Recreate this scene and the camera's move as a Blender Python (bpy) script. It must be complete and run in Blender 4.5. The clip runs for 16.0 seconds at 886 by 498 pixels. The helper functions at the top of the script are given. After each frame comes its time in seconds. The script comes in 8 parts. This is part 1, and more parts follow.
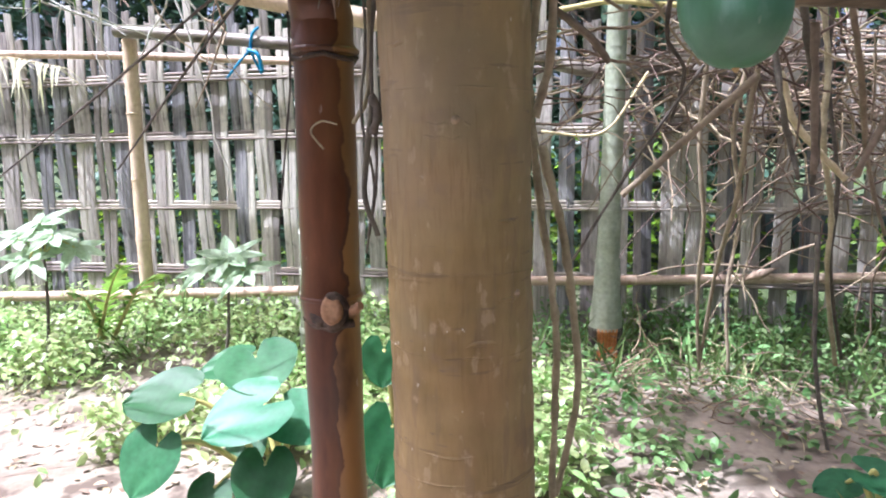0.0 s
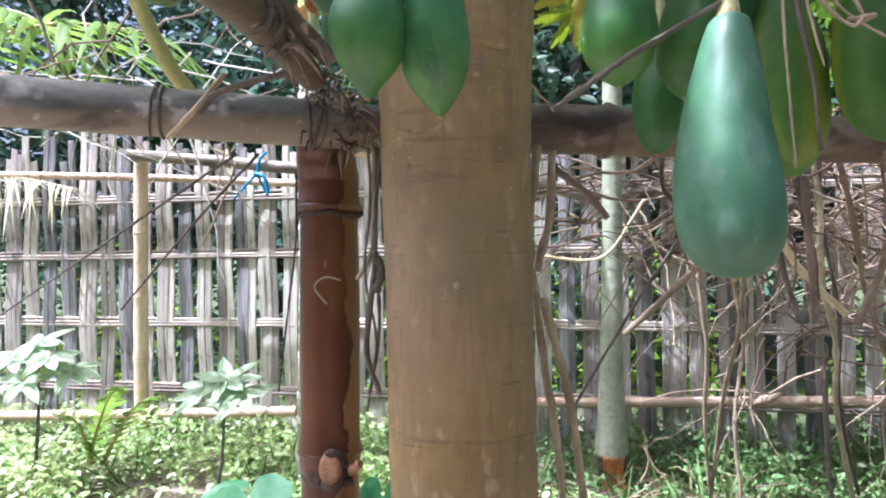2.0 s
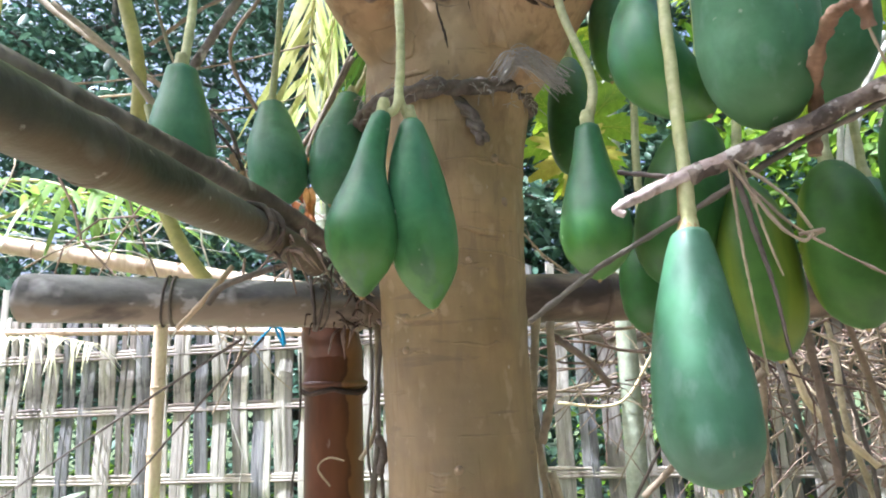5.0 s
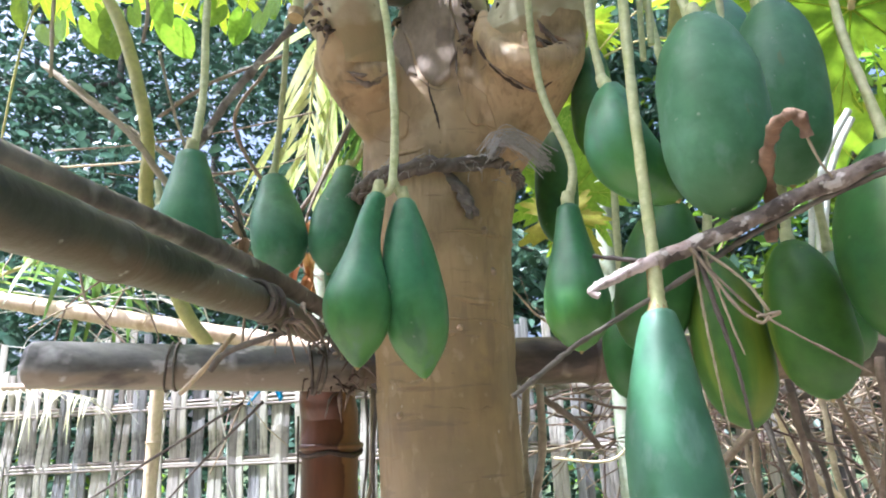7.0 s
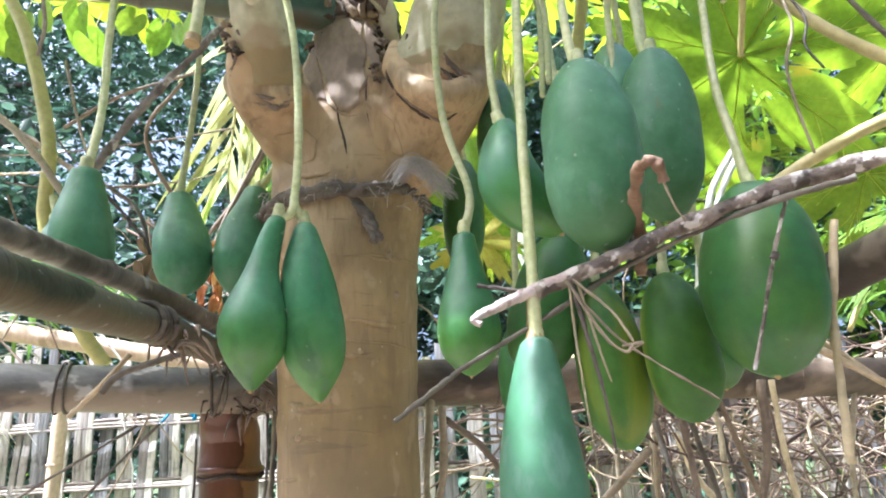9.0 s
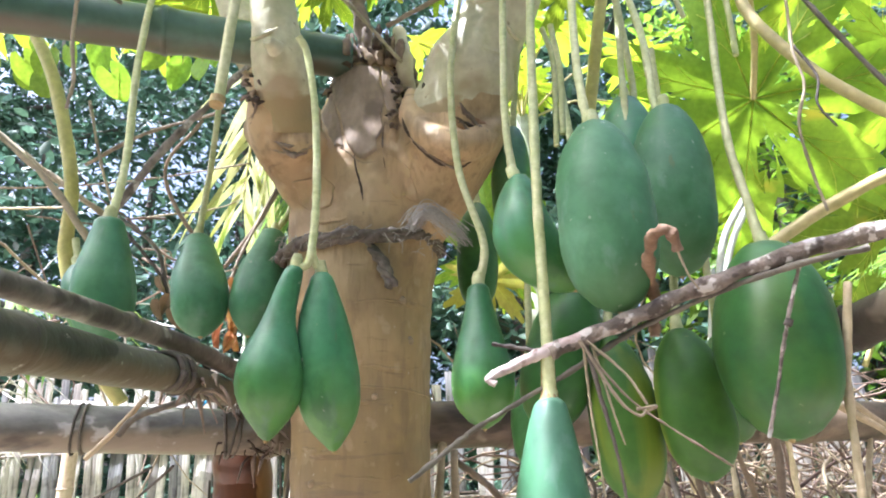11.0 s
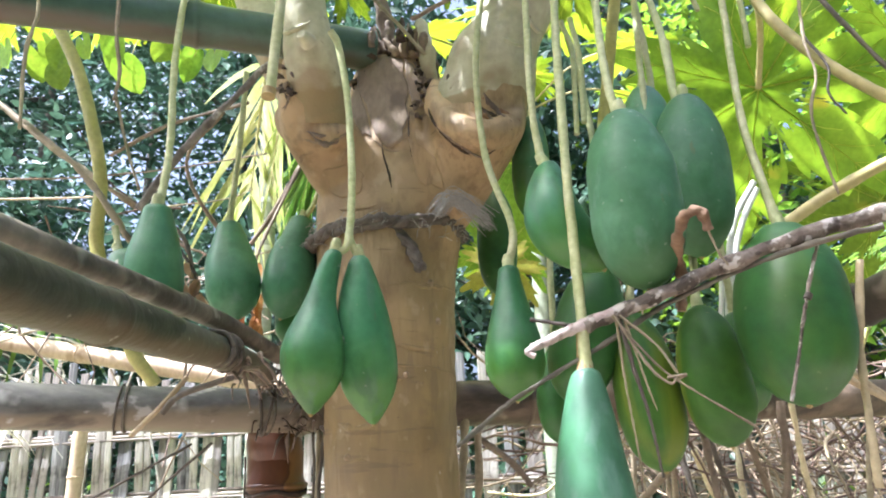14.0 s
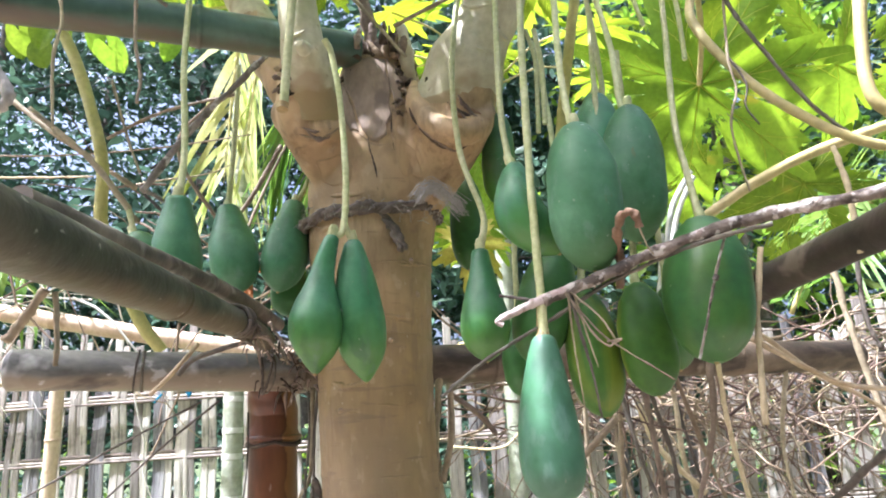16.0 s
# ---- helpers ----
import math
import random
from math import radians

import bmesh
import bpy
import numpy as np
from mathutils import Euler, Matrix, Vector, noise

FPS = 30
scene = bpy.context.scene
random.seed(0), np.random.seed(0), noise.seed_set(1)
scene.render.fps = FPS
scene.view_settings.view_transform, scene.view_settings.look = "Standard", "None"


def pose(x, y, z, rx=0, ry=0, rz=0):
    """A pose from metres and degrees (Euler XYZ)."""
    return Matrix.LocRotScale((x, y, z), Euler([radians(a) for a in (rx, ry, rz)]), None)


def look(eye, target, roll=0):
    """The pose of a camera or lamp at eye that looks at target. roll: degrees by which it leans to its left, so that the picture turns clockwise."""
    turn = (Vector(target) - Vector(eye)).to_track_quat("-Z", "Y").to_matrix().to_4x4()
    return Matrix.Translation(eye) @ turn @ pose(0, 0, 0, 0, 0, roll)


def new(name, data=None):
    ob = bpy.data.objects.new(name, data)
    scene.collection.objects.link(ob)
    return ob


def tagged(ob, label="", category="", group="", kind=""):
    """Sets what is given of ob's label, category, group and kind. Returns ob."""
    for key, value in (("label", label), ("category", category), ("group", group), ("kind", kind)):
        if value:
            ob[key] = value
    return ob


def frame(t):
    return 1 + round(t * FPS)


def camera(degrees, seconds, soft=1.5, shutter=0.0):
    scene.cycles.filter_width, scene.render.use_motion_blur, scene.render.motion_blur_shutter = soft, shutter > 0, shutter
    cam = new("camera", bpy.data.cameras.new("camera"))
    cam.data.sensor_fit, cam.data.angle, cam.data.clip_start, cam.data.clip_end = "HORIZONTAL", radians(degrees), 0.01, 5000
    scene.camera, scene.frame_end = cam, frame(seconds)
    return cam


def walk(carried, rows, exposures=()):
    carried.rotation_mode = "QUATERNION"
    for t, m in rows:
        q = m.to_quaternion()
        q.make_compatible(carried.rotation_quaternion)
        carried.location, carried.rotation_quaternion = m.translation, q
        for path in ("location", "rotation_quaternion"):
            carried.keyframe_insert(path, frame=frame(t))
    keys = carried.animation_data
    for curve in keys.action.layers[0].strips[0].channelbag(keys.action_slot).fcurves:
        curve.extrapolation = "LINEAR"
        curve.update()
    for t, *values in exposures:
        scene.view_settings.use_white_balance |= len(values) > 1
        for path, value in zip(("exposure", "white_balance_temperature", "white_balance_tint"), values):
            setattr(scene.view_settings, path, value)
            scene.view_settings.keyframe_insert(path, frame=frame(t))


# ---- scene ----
cam = camera(67.7, 16.0, soft=2.0)
PATH = [
    (0, (0.15, -0.984, 0.97), (-0.215, 0.961, 0.681), -0.88),
    (0.5, (0.148, -0.968, 1.003), (-0.232, 0.988, 0.824), -0.63),
    (1, (0.148, -0.976, 1.021), (-0.228, 0.987, 0.934), -0.7),
    (1.5, (0.148, -0.979, 1.038), (-0.234, 0.984, 1.006), -0.94),
    (2, (0.147, -0.98, 1.052), (-0.218, 0.986, 1.073), -0.77),
    (2.5, (0.148, -0.983, 1.069), (-0.203, 0.984, 1.159), -0.85),
    (3, (0.152, -0.979, 1.078), (-0.207, 0.982, 1.237), -1.35),
    (3.5, (0.155, -0.975, 1.084), (-0.195, 0.982, 1.296), -1.75),
    (4, (0.166, -0.972, 1.098), (-0.218, 0.968, 1.4), -1.44),
    (4.5, (0.176, -0.982, 1.107), (-0.226, 0.941, 1.48), -1.94),
    (4.7, (0.181, -0.992, 1.112), (-0.227, 0.927, 1.501), -2.33),
    (6.8, (0.199, -1.052, 1.13), (-0.184, 0.821, 1.715), -2.86),
    (7, (0.208, -1.059, 1.136), (-0.177, 0.824, 1.692), -2.84),
    (7.5, (0.227, -1.063, 1.149), (-0.135, 0.801, 1.779), -3.12),
    (8, (0.24, -1.07, 1.141), (-0.062, 0.798, 1.789), -4.74),
    (8.2, (0.25, -1.068, 1.138), (0.028, 0.822, 1.755), -4.64),
    (10.3, (0.258, -1.089, 1.157), (0.079, 0.815, 1.744), -2.54),
    (10.5, (0.257, -1.086, 1.165), (0.064, 0.81, 1.772), -2.63),
    (11, (0.255, -1.098, 1.174), (0.048, 0.781, 1.829), -2.46),
    (11.5, (0.252, -1.108, 1.18), (0.031, 0.747, 1.894), -2.69),
    (12, (0.251, -1.122, 1.179), (0.032, 0.716, 1.936), -2.94),
    (12.5, (0.244, -1.127, 1.177), (0.011, 0.714, 1.925), -2.63),
    (13, (0.242, -1.125, 1.174), (0.004, 0.706, 1.944), -2.36),
    (13.5, (0.228, -1.109, 1.166), (-0.019, 0.744, 1.875), -1.77),
    (14, (0.206, -1.146, 1.152), (0.017, 0.744, 1.779), -3.02),
    (14.5, (0.162, -1.249, 1.132), (0.05, 0.692, 1.6), -3.88),
    (15, (0.174, -1.296, 1.13), (0.05, 0.647, 1.588), -2.75),
    (15.5, (0.184, -1.299, 1.134), (0.116, 0.637, 1.631), -3.41),
    (16, (0.19, -1.315, 1.134), (0.11, 0.615, 1.653), -3.81),
]
walk(cam, [(t, look(eye, target, roll)) for t, eye, target, roll in PATH], [(0, 1.2, 5350, 21), (2, 1.34, 5250, 21), (4.5, 1.64, 5350, 14), (7.5, 1.74, 5250, 14), (10.5, 2.06, 5450, 14), (12, 1.95, 5400, 21), (13.3, 1.92, 5400, 20), (14.2, 1.82, 5500, 12), (15, 1.78, 5500, 16), (16, 1.78, 5500, 17)])


# ---- light ----
SUN_EL, SUN_AZ = radians(62), radians(245)   # azimuth from +y, clockwise seen from above
world = bpy.data.worlds.new("world")
scene.world = world
world.use_nodes = True
wn = world.node_tree
sky = wn.nodes.new("ShaderNodeTexSky")
sky.sky_type, sky.sun_disc = "NISHITA", False
sky.sun_elevation, sky.sun_rotation, sky.air_density, sky.dust_density = SUN_EL, SUN_AZ, 0.7, 9.0
sky.ozone_density = 0.3
wn.links.new(sky.outputs[0], wn.nodes["Background"].inputs[0])
wn.nodes["Background"].inputs[1].default_value = 0.15
sun = new("sun", bpy.data.lights.new("sun", "SUN"))
sun.data.energy, sun.data.angle, sun.data.color = 5.0, radians(0.6), (1.0, 0.97, 0.91)
sun_way = Vector((math.sin(SUN_AZ) * math.cos(SUN_EL), math.cos(SUN_AZ) * math.cos(SUN_EL), math.sin(SUN_EL)))
sun.matrix_world = look(tuple(sun_way * 20), (0, 0, 0))

# ---- materials ----


def mat(name, c1, c2, scale=8.0, rough=0.6, bump=0.15, fine=90.0, stretch=(1, 1, 1), spots=None, spot_scale=30.0, spot_size=0.66,
        through_light=0.0, through_col=None, random=0.0, island=0.0, spec=0.4, c3=None, coat=0.0):
    """A surface with two colours in a large pattern, a fine grain and relief; optional spots, light coming through and variation from piece to piece."""
    m = bpy.data.materials.new(name)
    m.use_nodes = True
    t = m.node_tree
    n, ln = t.nodes, t.links.new
    p = n["Principled BSDF"]
    co = n.new("ShaderNodeTexCoord")
    mp = n.new("ShaderNodeMapping")
    mp.inputs["Scale"].default_value = stretch
    ln(co.outputs["Object"], mp.inputs[0])
    big = n.new("ShaderNodeTexNoise")
    big.inputs["Scale"].default_value, big.inputs["Detail"].default_value, big.inputs["Roughness"].default_value = scale, 6, 0.6
    small = n.new("ShaderNodeTexNoise")
    small.inputs["Scale"].default_value, small.inputs["Detail"].default_value = fine, 4
    ln(mp.outputs[0], big.inputs[0])
    ln(mp.outputs[0], small.inputs[0])
    ramp = n.new("ShaderNodeValToRGB")
    e = ramp.color_ramp.elements
    e[0].position, e[1].position = 0.32, 0.68
    e[0].color, e[1].color = (*c1, 1), (*c2, 1)
    if c3:
        k = e.new(0.5)
        k.color = (*c3, 1)
    ln(big.outputs["Fac"], ramp.inputs[0])
    grain = n.new("ShaderNodeMix")
    grain.data_type, grain.blend_type = "RGBA", "OVERLAY"
    grain.inputs["Factor"].default_value = 0.35
    ln(ramp.outputs[0], grain.inputs["A"])
    ln(small.outputs["Fac"], grain.inputs["B"])
    col = grain.outputs["Result"]
    if spots:
        sp = n.new("ShaderNodeTexNoise")
        sp.inputs["Scale"].default_value, sp.inputs["Detail"].default_value = spot_scale, 3
        ln(co.outputs["Object"], sp.inputs[0])
        cut = n.new("ShaderNodeMapRange")
        cut.inputs["From Min"].default_value, cut.inputs["From Max"].default_value = spot_size, spot_size + 0.08
        ln(sp.outputs["Fac"], cut.inputs[0])
        mx = n.new("ShaderNodeMix")
        mx.data_type = "RGBA"
        ln(cut.outputs[0], mx.inputs["Factor"])
        ln(col, mx.inputs["A"])
        mx.inputs["B"].default_value = (*spots, 1)
        col = mx.outputs["Result"]
    for amount, node, socket in ((random, "ShaderNodeObjectInfo", "Random"), (island, "ShaderNodeNewGeometry", "Random Per Island")):
        if amount:
            oi = n.new(node)
            hs = n.new("ShaderNodeHueSaturation")
            mr = n.new("ShaderNodeMapRange")
            mr.inputs["To Min"].default_value, mr.inputs["To Max"].default_value = 1 - amount, 1 + amount
            ln(oi.outputs[socket], mr.inputs[0])
            ln(mr.outputs[0], hs.inputs["Value"])
            mh = n.new("ShaderNodeMapRange")
            mh.inputs["To Min"].default_value, mh.inputs["To Max"].default_value = 0.5 - amount * 0.06, 0.5 + amount * 0.06
            ln(oi.outputs[socket], mh.inputs[0])
            ln(mh.outputs[0], hs.inputs["Hue"])
            ln(col, hs.inputs["Color"])
            col = hs.outputs[0]
    ln(col, p.inputs["Base Color"])
    p.inputs["Roughness"].default_value = rough
    p.inputs["Specular IOR Level"].default_value = spec
    p.inputs["Coat Weight"].default_value = coat
    p.inputs["Coat Roughness"].default_value = 0.3
    if bump:
        add = n.new("ShaderNodeMath")
        add.operation = "MULTIPLY_ADD"
        add.inputs[1].default_value = 0.35
        ln(small.outputs["Fac"], add.inputs[0])
        ln(big.outputs["Fac"], add.inputs[2])
        bp = n.new("ShaderNodeBump")
        bp.inputs["Strength"].default_value, bp.inputs["Distance"].default_value = bump, 0.01
        ln(add.outputs[0], bp.inputs["Height"])
        ln(bp.outputs[0], p.inputs["Normal"])
    if through_light:
        tr = n.new("ShaderNodeBsdfTranslucent")
        if through_col:
            tint = n.new("ShaderNodeMix")
            tint.data_type, tint.blend_type = "RGBA", "MULTIPLY"
            tint.inputs["Factor"].default_value = 1.0
            ln(col, tint.inputs["A"])
            tint.inputs["B"].default_value = (*through_col, 1)
            ln(tint.outputs["Result"], tr.inputs[0])
        else:
            ln(col, tr.inputs[0])
        ms = n.new("ShaderNodeMixShader")
        ms.inputs[0].default_value = through_light
        ln(p.outputs[0], ms.inputs[1])
        ln(tr.outputs[0], ms.inputs[2])
        ln(ms.outputs[0], n["Material Output"].inputs[0])
    return m


BARK = mat("papaya_bark", (0.235, 0.155, 0.06), (0.365, 0.243, 0.1), 4.5, 0.58, 0.28, 45, (1, 1, 0.4), spots=(0.22, 0.178, 0.08), spot_scale=3.2, spot_size=0.58, c3=(0.3, 0.212, 0.093))


def rings(m, gap, depth, dark):
    """Faint horizontal growth rings and fine pores on a trunk."""
    t = m.node_tree
    n, ln = t.nodes, t.links.new
    p = n["Principled BSDF"]
    was = p.inputs["Base Color"].links[0].from_socket
    co, mp, wv, nz = n.new("ShaderNodeTexCoord"), n.new("ShaderNodeMapping"), n.new("ShaderNodeTexNoise"), n.new("ShaderNodeTexVoronoi")
    mp.inputs["Scale"].default_value = (1.2, 1.2, 1.0 / gap)
    wv.inputs["Scale"].default_value, wv.inputs["Detail"].default_value, wv.inputs["Distortion"].default_value = 1.0, 3, 0.8
    nz.inputs["Scale"].default_value = 120
    ln(co.outputs["Object"], mp.inputs[0])
    ln(mp.outputs[0], wv.inputs[0])
    ln(co.outputs["Object"], nz.inputs[0])
    band, pore, mx = n.new("ShaderNodeMapRange"), n.new("ShaderNodeMapRange"), n.new("ShaderNodeMix")
    band.inputs["From Min"].default_value, band.inputs["From Max"].default_value = 0.35, 0.62
    pore.inputs["From Min"].default_value, pore.inputs["From Max"].default_value = 0.04, 0.2
    ln(wv.outputs["Fac"], band.inputs[0])
    ln(nz.outputs["Distance"], pore.inputs[0])
    mx.data_type, mx.blend_type = "RGBA", "MULTIPLY"
    ln(band.outputs[0], mx.inputs["Factor"])
    ln(was, mx.inputs["A"])
    mx.inputs["B"].default_value = (*dark, 1)
    ln(mx.outputs["Result"], p.inputs["Base Color"])
    add, bp = n.new("ShaderNodeMath"), n.new("ShaderNodeBump")
    add.operation = "MULTIPLY_ADD"
    add.inputs[1].default_value = -1.5
    ln(band.outputs[0], add.inputs[0])
    ln(pore.outputs[0], add.inputs[2])
    bp.inputs["Strength"].default_value, bp.inputs["Distance"].default_value = depth, 0.003
    ln(add.outputs[0], bp.inputs["Height"])
    ln(p.inputs["Normal"].links[0].from_socket, bp.inputs["Normal"])
    ln(bp.outputs[0], p.inputs["Normal"])


def flecks(m, colour, scale, size, soft, stretch=(1, 1, 1), amount=1.0):
    """Small marks of another colour: dried drips, lichen, scratches."""
    t = m.node_tree
    n, ln = t.nodes, t.links.new
    p = n["Principled BSDF"]
    was = p.inputs["Base Color"].links[0].from_socket
    co, mp, nz, cut, mx = (n.new("ShaderNode" + k) for k in ("TexCoord", "Mapping", "TexNoise", "MapRange", "Mix"))
    mp.inputs["Scale"].default_value, mp.inputs["Location"].default_value = stretch, (scale * 0.013, 0.31, 0.7)
    nz.inputs["Scale"].default_value, nz.inputs["Detail"].default_value = scale, 5
    cut.inputs["From Min"].default_value, cut.inputs["From Max"].default_value, cut.inputs["To Max"].default_value = size, size + soft, amount
    mx.data_type = "RGBA"
    ln(co.outputs["Object"], mp.inputs[0])
    ln(mp.outputs[0], nz.inputs[0])
    ln(nz.outputs["Fac"], cut.inputs[0])
    ln(cut.outputs[0], mx.inputs["Factor"])
    ln(was, mx.inputs["A"])
    mx.inputs["B"].default_value = (*colour, 1)
    ln(mx.outputs["Result"], p.inputs["Base Color"])


rings(BARK, 0.05, 0.12, (0.95, 0.94, 0.9))
flecks(BARK, (0.62, 0.56, 0.46), 55, 0.70, 0.03, (1, 1, 0.6))
flecks(BARK, (0.16, 0.11, 0.07), 38, 0.695, 0.04, (0.5, 0.5, 1.6), 0.8)
flecks(BARK, (0.40, 0.255, 0.13), 2.6, 0.54, 0.16, (1, 1, 1.4), 0.4)

def wrinkles(m, scale, dark, amount, relief):
    """Fine upright wrinkles in patches of the bark."""
    t = m.node_tree
    n, ln = t.nodes, t.links.new
    p = n["Principled BSDF"]
    was = p.inputs["Base Color"].links[0].from_socket
    co, mp, fine, wide, cut, patch, mul, mx, bp = (n.new("ShaderNode" + k) for k in ("TexCoord", "Mapping", "TexNoise", "TexNoise", "MapRange", "MapRange", "Math", "Mix", "Bump"))
    mp.inputs["Scale"].default_value = (1, 1, 0.09)
    fine.inputs["Scale"].default_value, fine.inputs["Detail"].default_value = scale, 3
    wide.inputs["Scale"].default_value, wide.inputs["Detail"].default_value = 7, 3
    cut.inputs["From Min"].default_value, cut.inputs["From Max"].default_value = 0.5, 0.68
    patch.inputs["From Min"].default_value, patch.inputs["From Max"].default_value, patch.inputs["To Max"].default_value = 0.42, 0.6, amount
    mul.operation, mx.data_type = "MULTIPLY", "RGBA"
    ln(co.outputs["Object"], mp.inputs[0])
    ln(mp.outputs[0], fine.inputs[0])
    ln(co.outputs["Object"], wide.inputs[0])
    ln(fine.outputs["Fac"], cut.inputs[0])
    ln(wide.outputs["Fac"], patch.inputs[0])
    ln(cut.outputs[0], mul.inputs[0])
    ln(patch.outputs[0], mul.inputs[1])
    ln(mul.outputs[0], mx.inputs["Factor"])
    ln(was, mx.inputs["A"])
    mx.inputs["B"].default_value = (*dark, 1)
    ln(mx.outputs["Result"], p.inputs["Base Color"])
    bp.invert = True
    bp.inputs["Strength"].default_value, bp.inputs["Distance"].default_value = relief, 0.004
    ln(mul.outputs[0], bp.inputs["Height"])
    ln(p.inputs["Normal"].links[0].from_socket, bp.inputs["Normal"])
    ln(bp.outputs[0], p.inputs["Normal"])


def lightened_fork_bark(m, colour, dark, low, high):
    """Warmer, paler bark towards the fork, lightened further in place of light, with brown stains and an uneven border.
    """
    t = m.node_tree
    n, ln = t.nodes, t.links.new
    p = n["Principled BSDF"]
    was = p.inputs["Base Color"].links[0].from_socket
    co, sep, nz, ad, cut, mx = (n.new("ShaderNode" + k) for k in ("TexCoord", "SeparateXYZ", "TexNoise", "Math", "MapRange", "Mix"))
    ad.operation, mx.data_type = "MULTIPLY_ADD", "RGBA"
    nz.inputs["Scale"].default_value, nz.inputs["Detail"].default_value, ad.inputs[1].default_value = 7, 5, 0.5
    ln(co.outputs["Object"], sep.inputs[0])
    ln(co.outputs["Object"], nz.inputs[0])
    ln(nz.outputs["Fac"], ad.inputs[0])
    ln(sep.outputs["Z"], ad.inputs[2])
    cut.inputs["From Min"].default_value, cut.inputs["From Max"].default_value, cut.inputs["To Max"].default_value = low, high, 0.8
    ln(ad.outputs[0], cut.inputs[0])
    ln(cut.outputs[0], mx.inputs["Factor"])
    ln(was, mx.inputs["A"])
    plate, edge, two = n.new("ShaderNodeTexNoise"), n.new("ShaderNodeMapRange"), n.new("ShaderNodeMix")
    stretch = n.new("ShaderNodeMapping")
    stretch.inputs["Scale"].default_value = (1, 1, 0.6)
    plate.inputs["Scale"].default_value, plate.inputs["Detail"].default_value, plate.inputs["Roughness"].default_value = 13, 8, 0.65
    edge.inputs["From Min"].default_value, edge.inputs["From Max"].default_value = 0.52, 0.62
    two.data_type = "RGBA"
    two.inputs["A"].default_value, two.inputs["B"].default_value = (*colour, 1), (*dark, 1)
    ln(co.outputs["Object"], stretch.inputs[0])
    ln(stretch.outputs[0], plate.inputs[0])
    ln(plate.outputs["Fac"], edge.inputs[0])
    ln(edge.outputs[0], two.inputs["Factor"])
    ln(two.outputs["Result"], mx.inputs["B"])
    ln(mx.outputs["Result"], p.inputs["Base Color"])


lightened_fork_bark(BARK, (0.58, 0.40, 0.225), (0.34, 0.215, 0.115), 1.5, 1.85)
flecks(BARK, (0.26, 0.185, 0.105), 6, 0.52, 0.2, (1.6, 1.6, 0.5), 0.45)
flecks(BARK, (0.33, 0.19, 0.085), 4.2, 0.55, 0.12, (1, 1, 0.7), 0.5)
flecks(BARK, (0.19, 0.125, 0.06), 11, 0.55, 0.1, (1, 1, 0.8), 0.5)
flecks(BARK, (0.2, 0.135, 0.085), 17, 0.6, 0.1, (1, 1, 1.3), 0.45)
flecks(BARK, (0.17, 0.115, 0.07), 30, 0.59, 0.07, (1.3, 1.3, 0.22), 0.4)
flecks(BARK, (0.56, 0.42, 0.27), 34, 0.6, 0.06, (1, 1, 0.6), 0.35)
flecks(BARK, (0.14, 0.095, 0.06), 26, 0.64, 0.04, (0.3, 0.3, 2.4), 0.5)
flecks(BARK, (0.255, 0.195, 0.13), 2.6, 0.5, 0.12, (1, 1, 0.6), 0.55)
wrinkles(BARK, 150, (0.16, 0.095, 0.035), 0.32, 0.4)
BRANCH_BARK = mat("papaya_branch_bark", (0.45, 0.41, 0.26), (0.65, 0.59, 0.43), 7, 0.6, 0.45, 70, spots=(0.4, 0.31, 0.2), spot_scale=9, spot_size=0.6)
flecks(BRANCH_BARK, (0.30, 0.33, 0.16), 5, 0.52, 0.14, (1, 1, 0.5), 0.6)
flecks(BRANCH_BARK, (0.2, 0.14, 0.09), 42, 0.68, 0.05, (1, 1, 1.5), 0.8)
GREY_BARK = mat("young_papaya_bark", (0.25, 0.27, 0.2), (0.40, 0.42, 0.33), 9, 0.7, 0.3, 60)
rings(GREY_BARK, 0.06, 0.3, (0.85, 0.87, 0.8))
PALE_RING = mat("chalky_ring", (0.5, 0.52, 0.44), (0.66, 0.67, 0.6), 20, 0.8, 0.2, 90)
SCAR = mat("scar_bark", (0.25, 0.175, 0.105), (0.37, 0.27, 0.17), 30, 0.7, 0.3, 160)
PLATE = mat("old_bark_plate", (0.225, 0.16, 0.11), (0.38, 0.28, 0.2), 9, 0.75, 0.5, 110, (1, 1, 0.5), spots=(0.2, 0.14, 0.1), spot_scale=14, spot_size=0.6, c3=(0.31, 0.225, 0.16))
DRY_STUMP = mat("dry_stump", (0.13, 0.09, 0.07), (0.34, 0.26, 0.2), 18, 0.85, 0.6, 120)
BROWN_BAMBOO = mat("red_brown_bamboo", (0.06, 0.019, 0.009), (0.18, 0.066, 0.028), 5, 0.38, 0.15, 40, (1, 1, 0.3), coat=0.12)


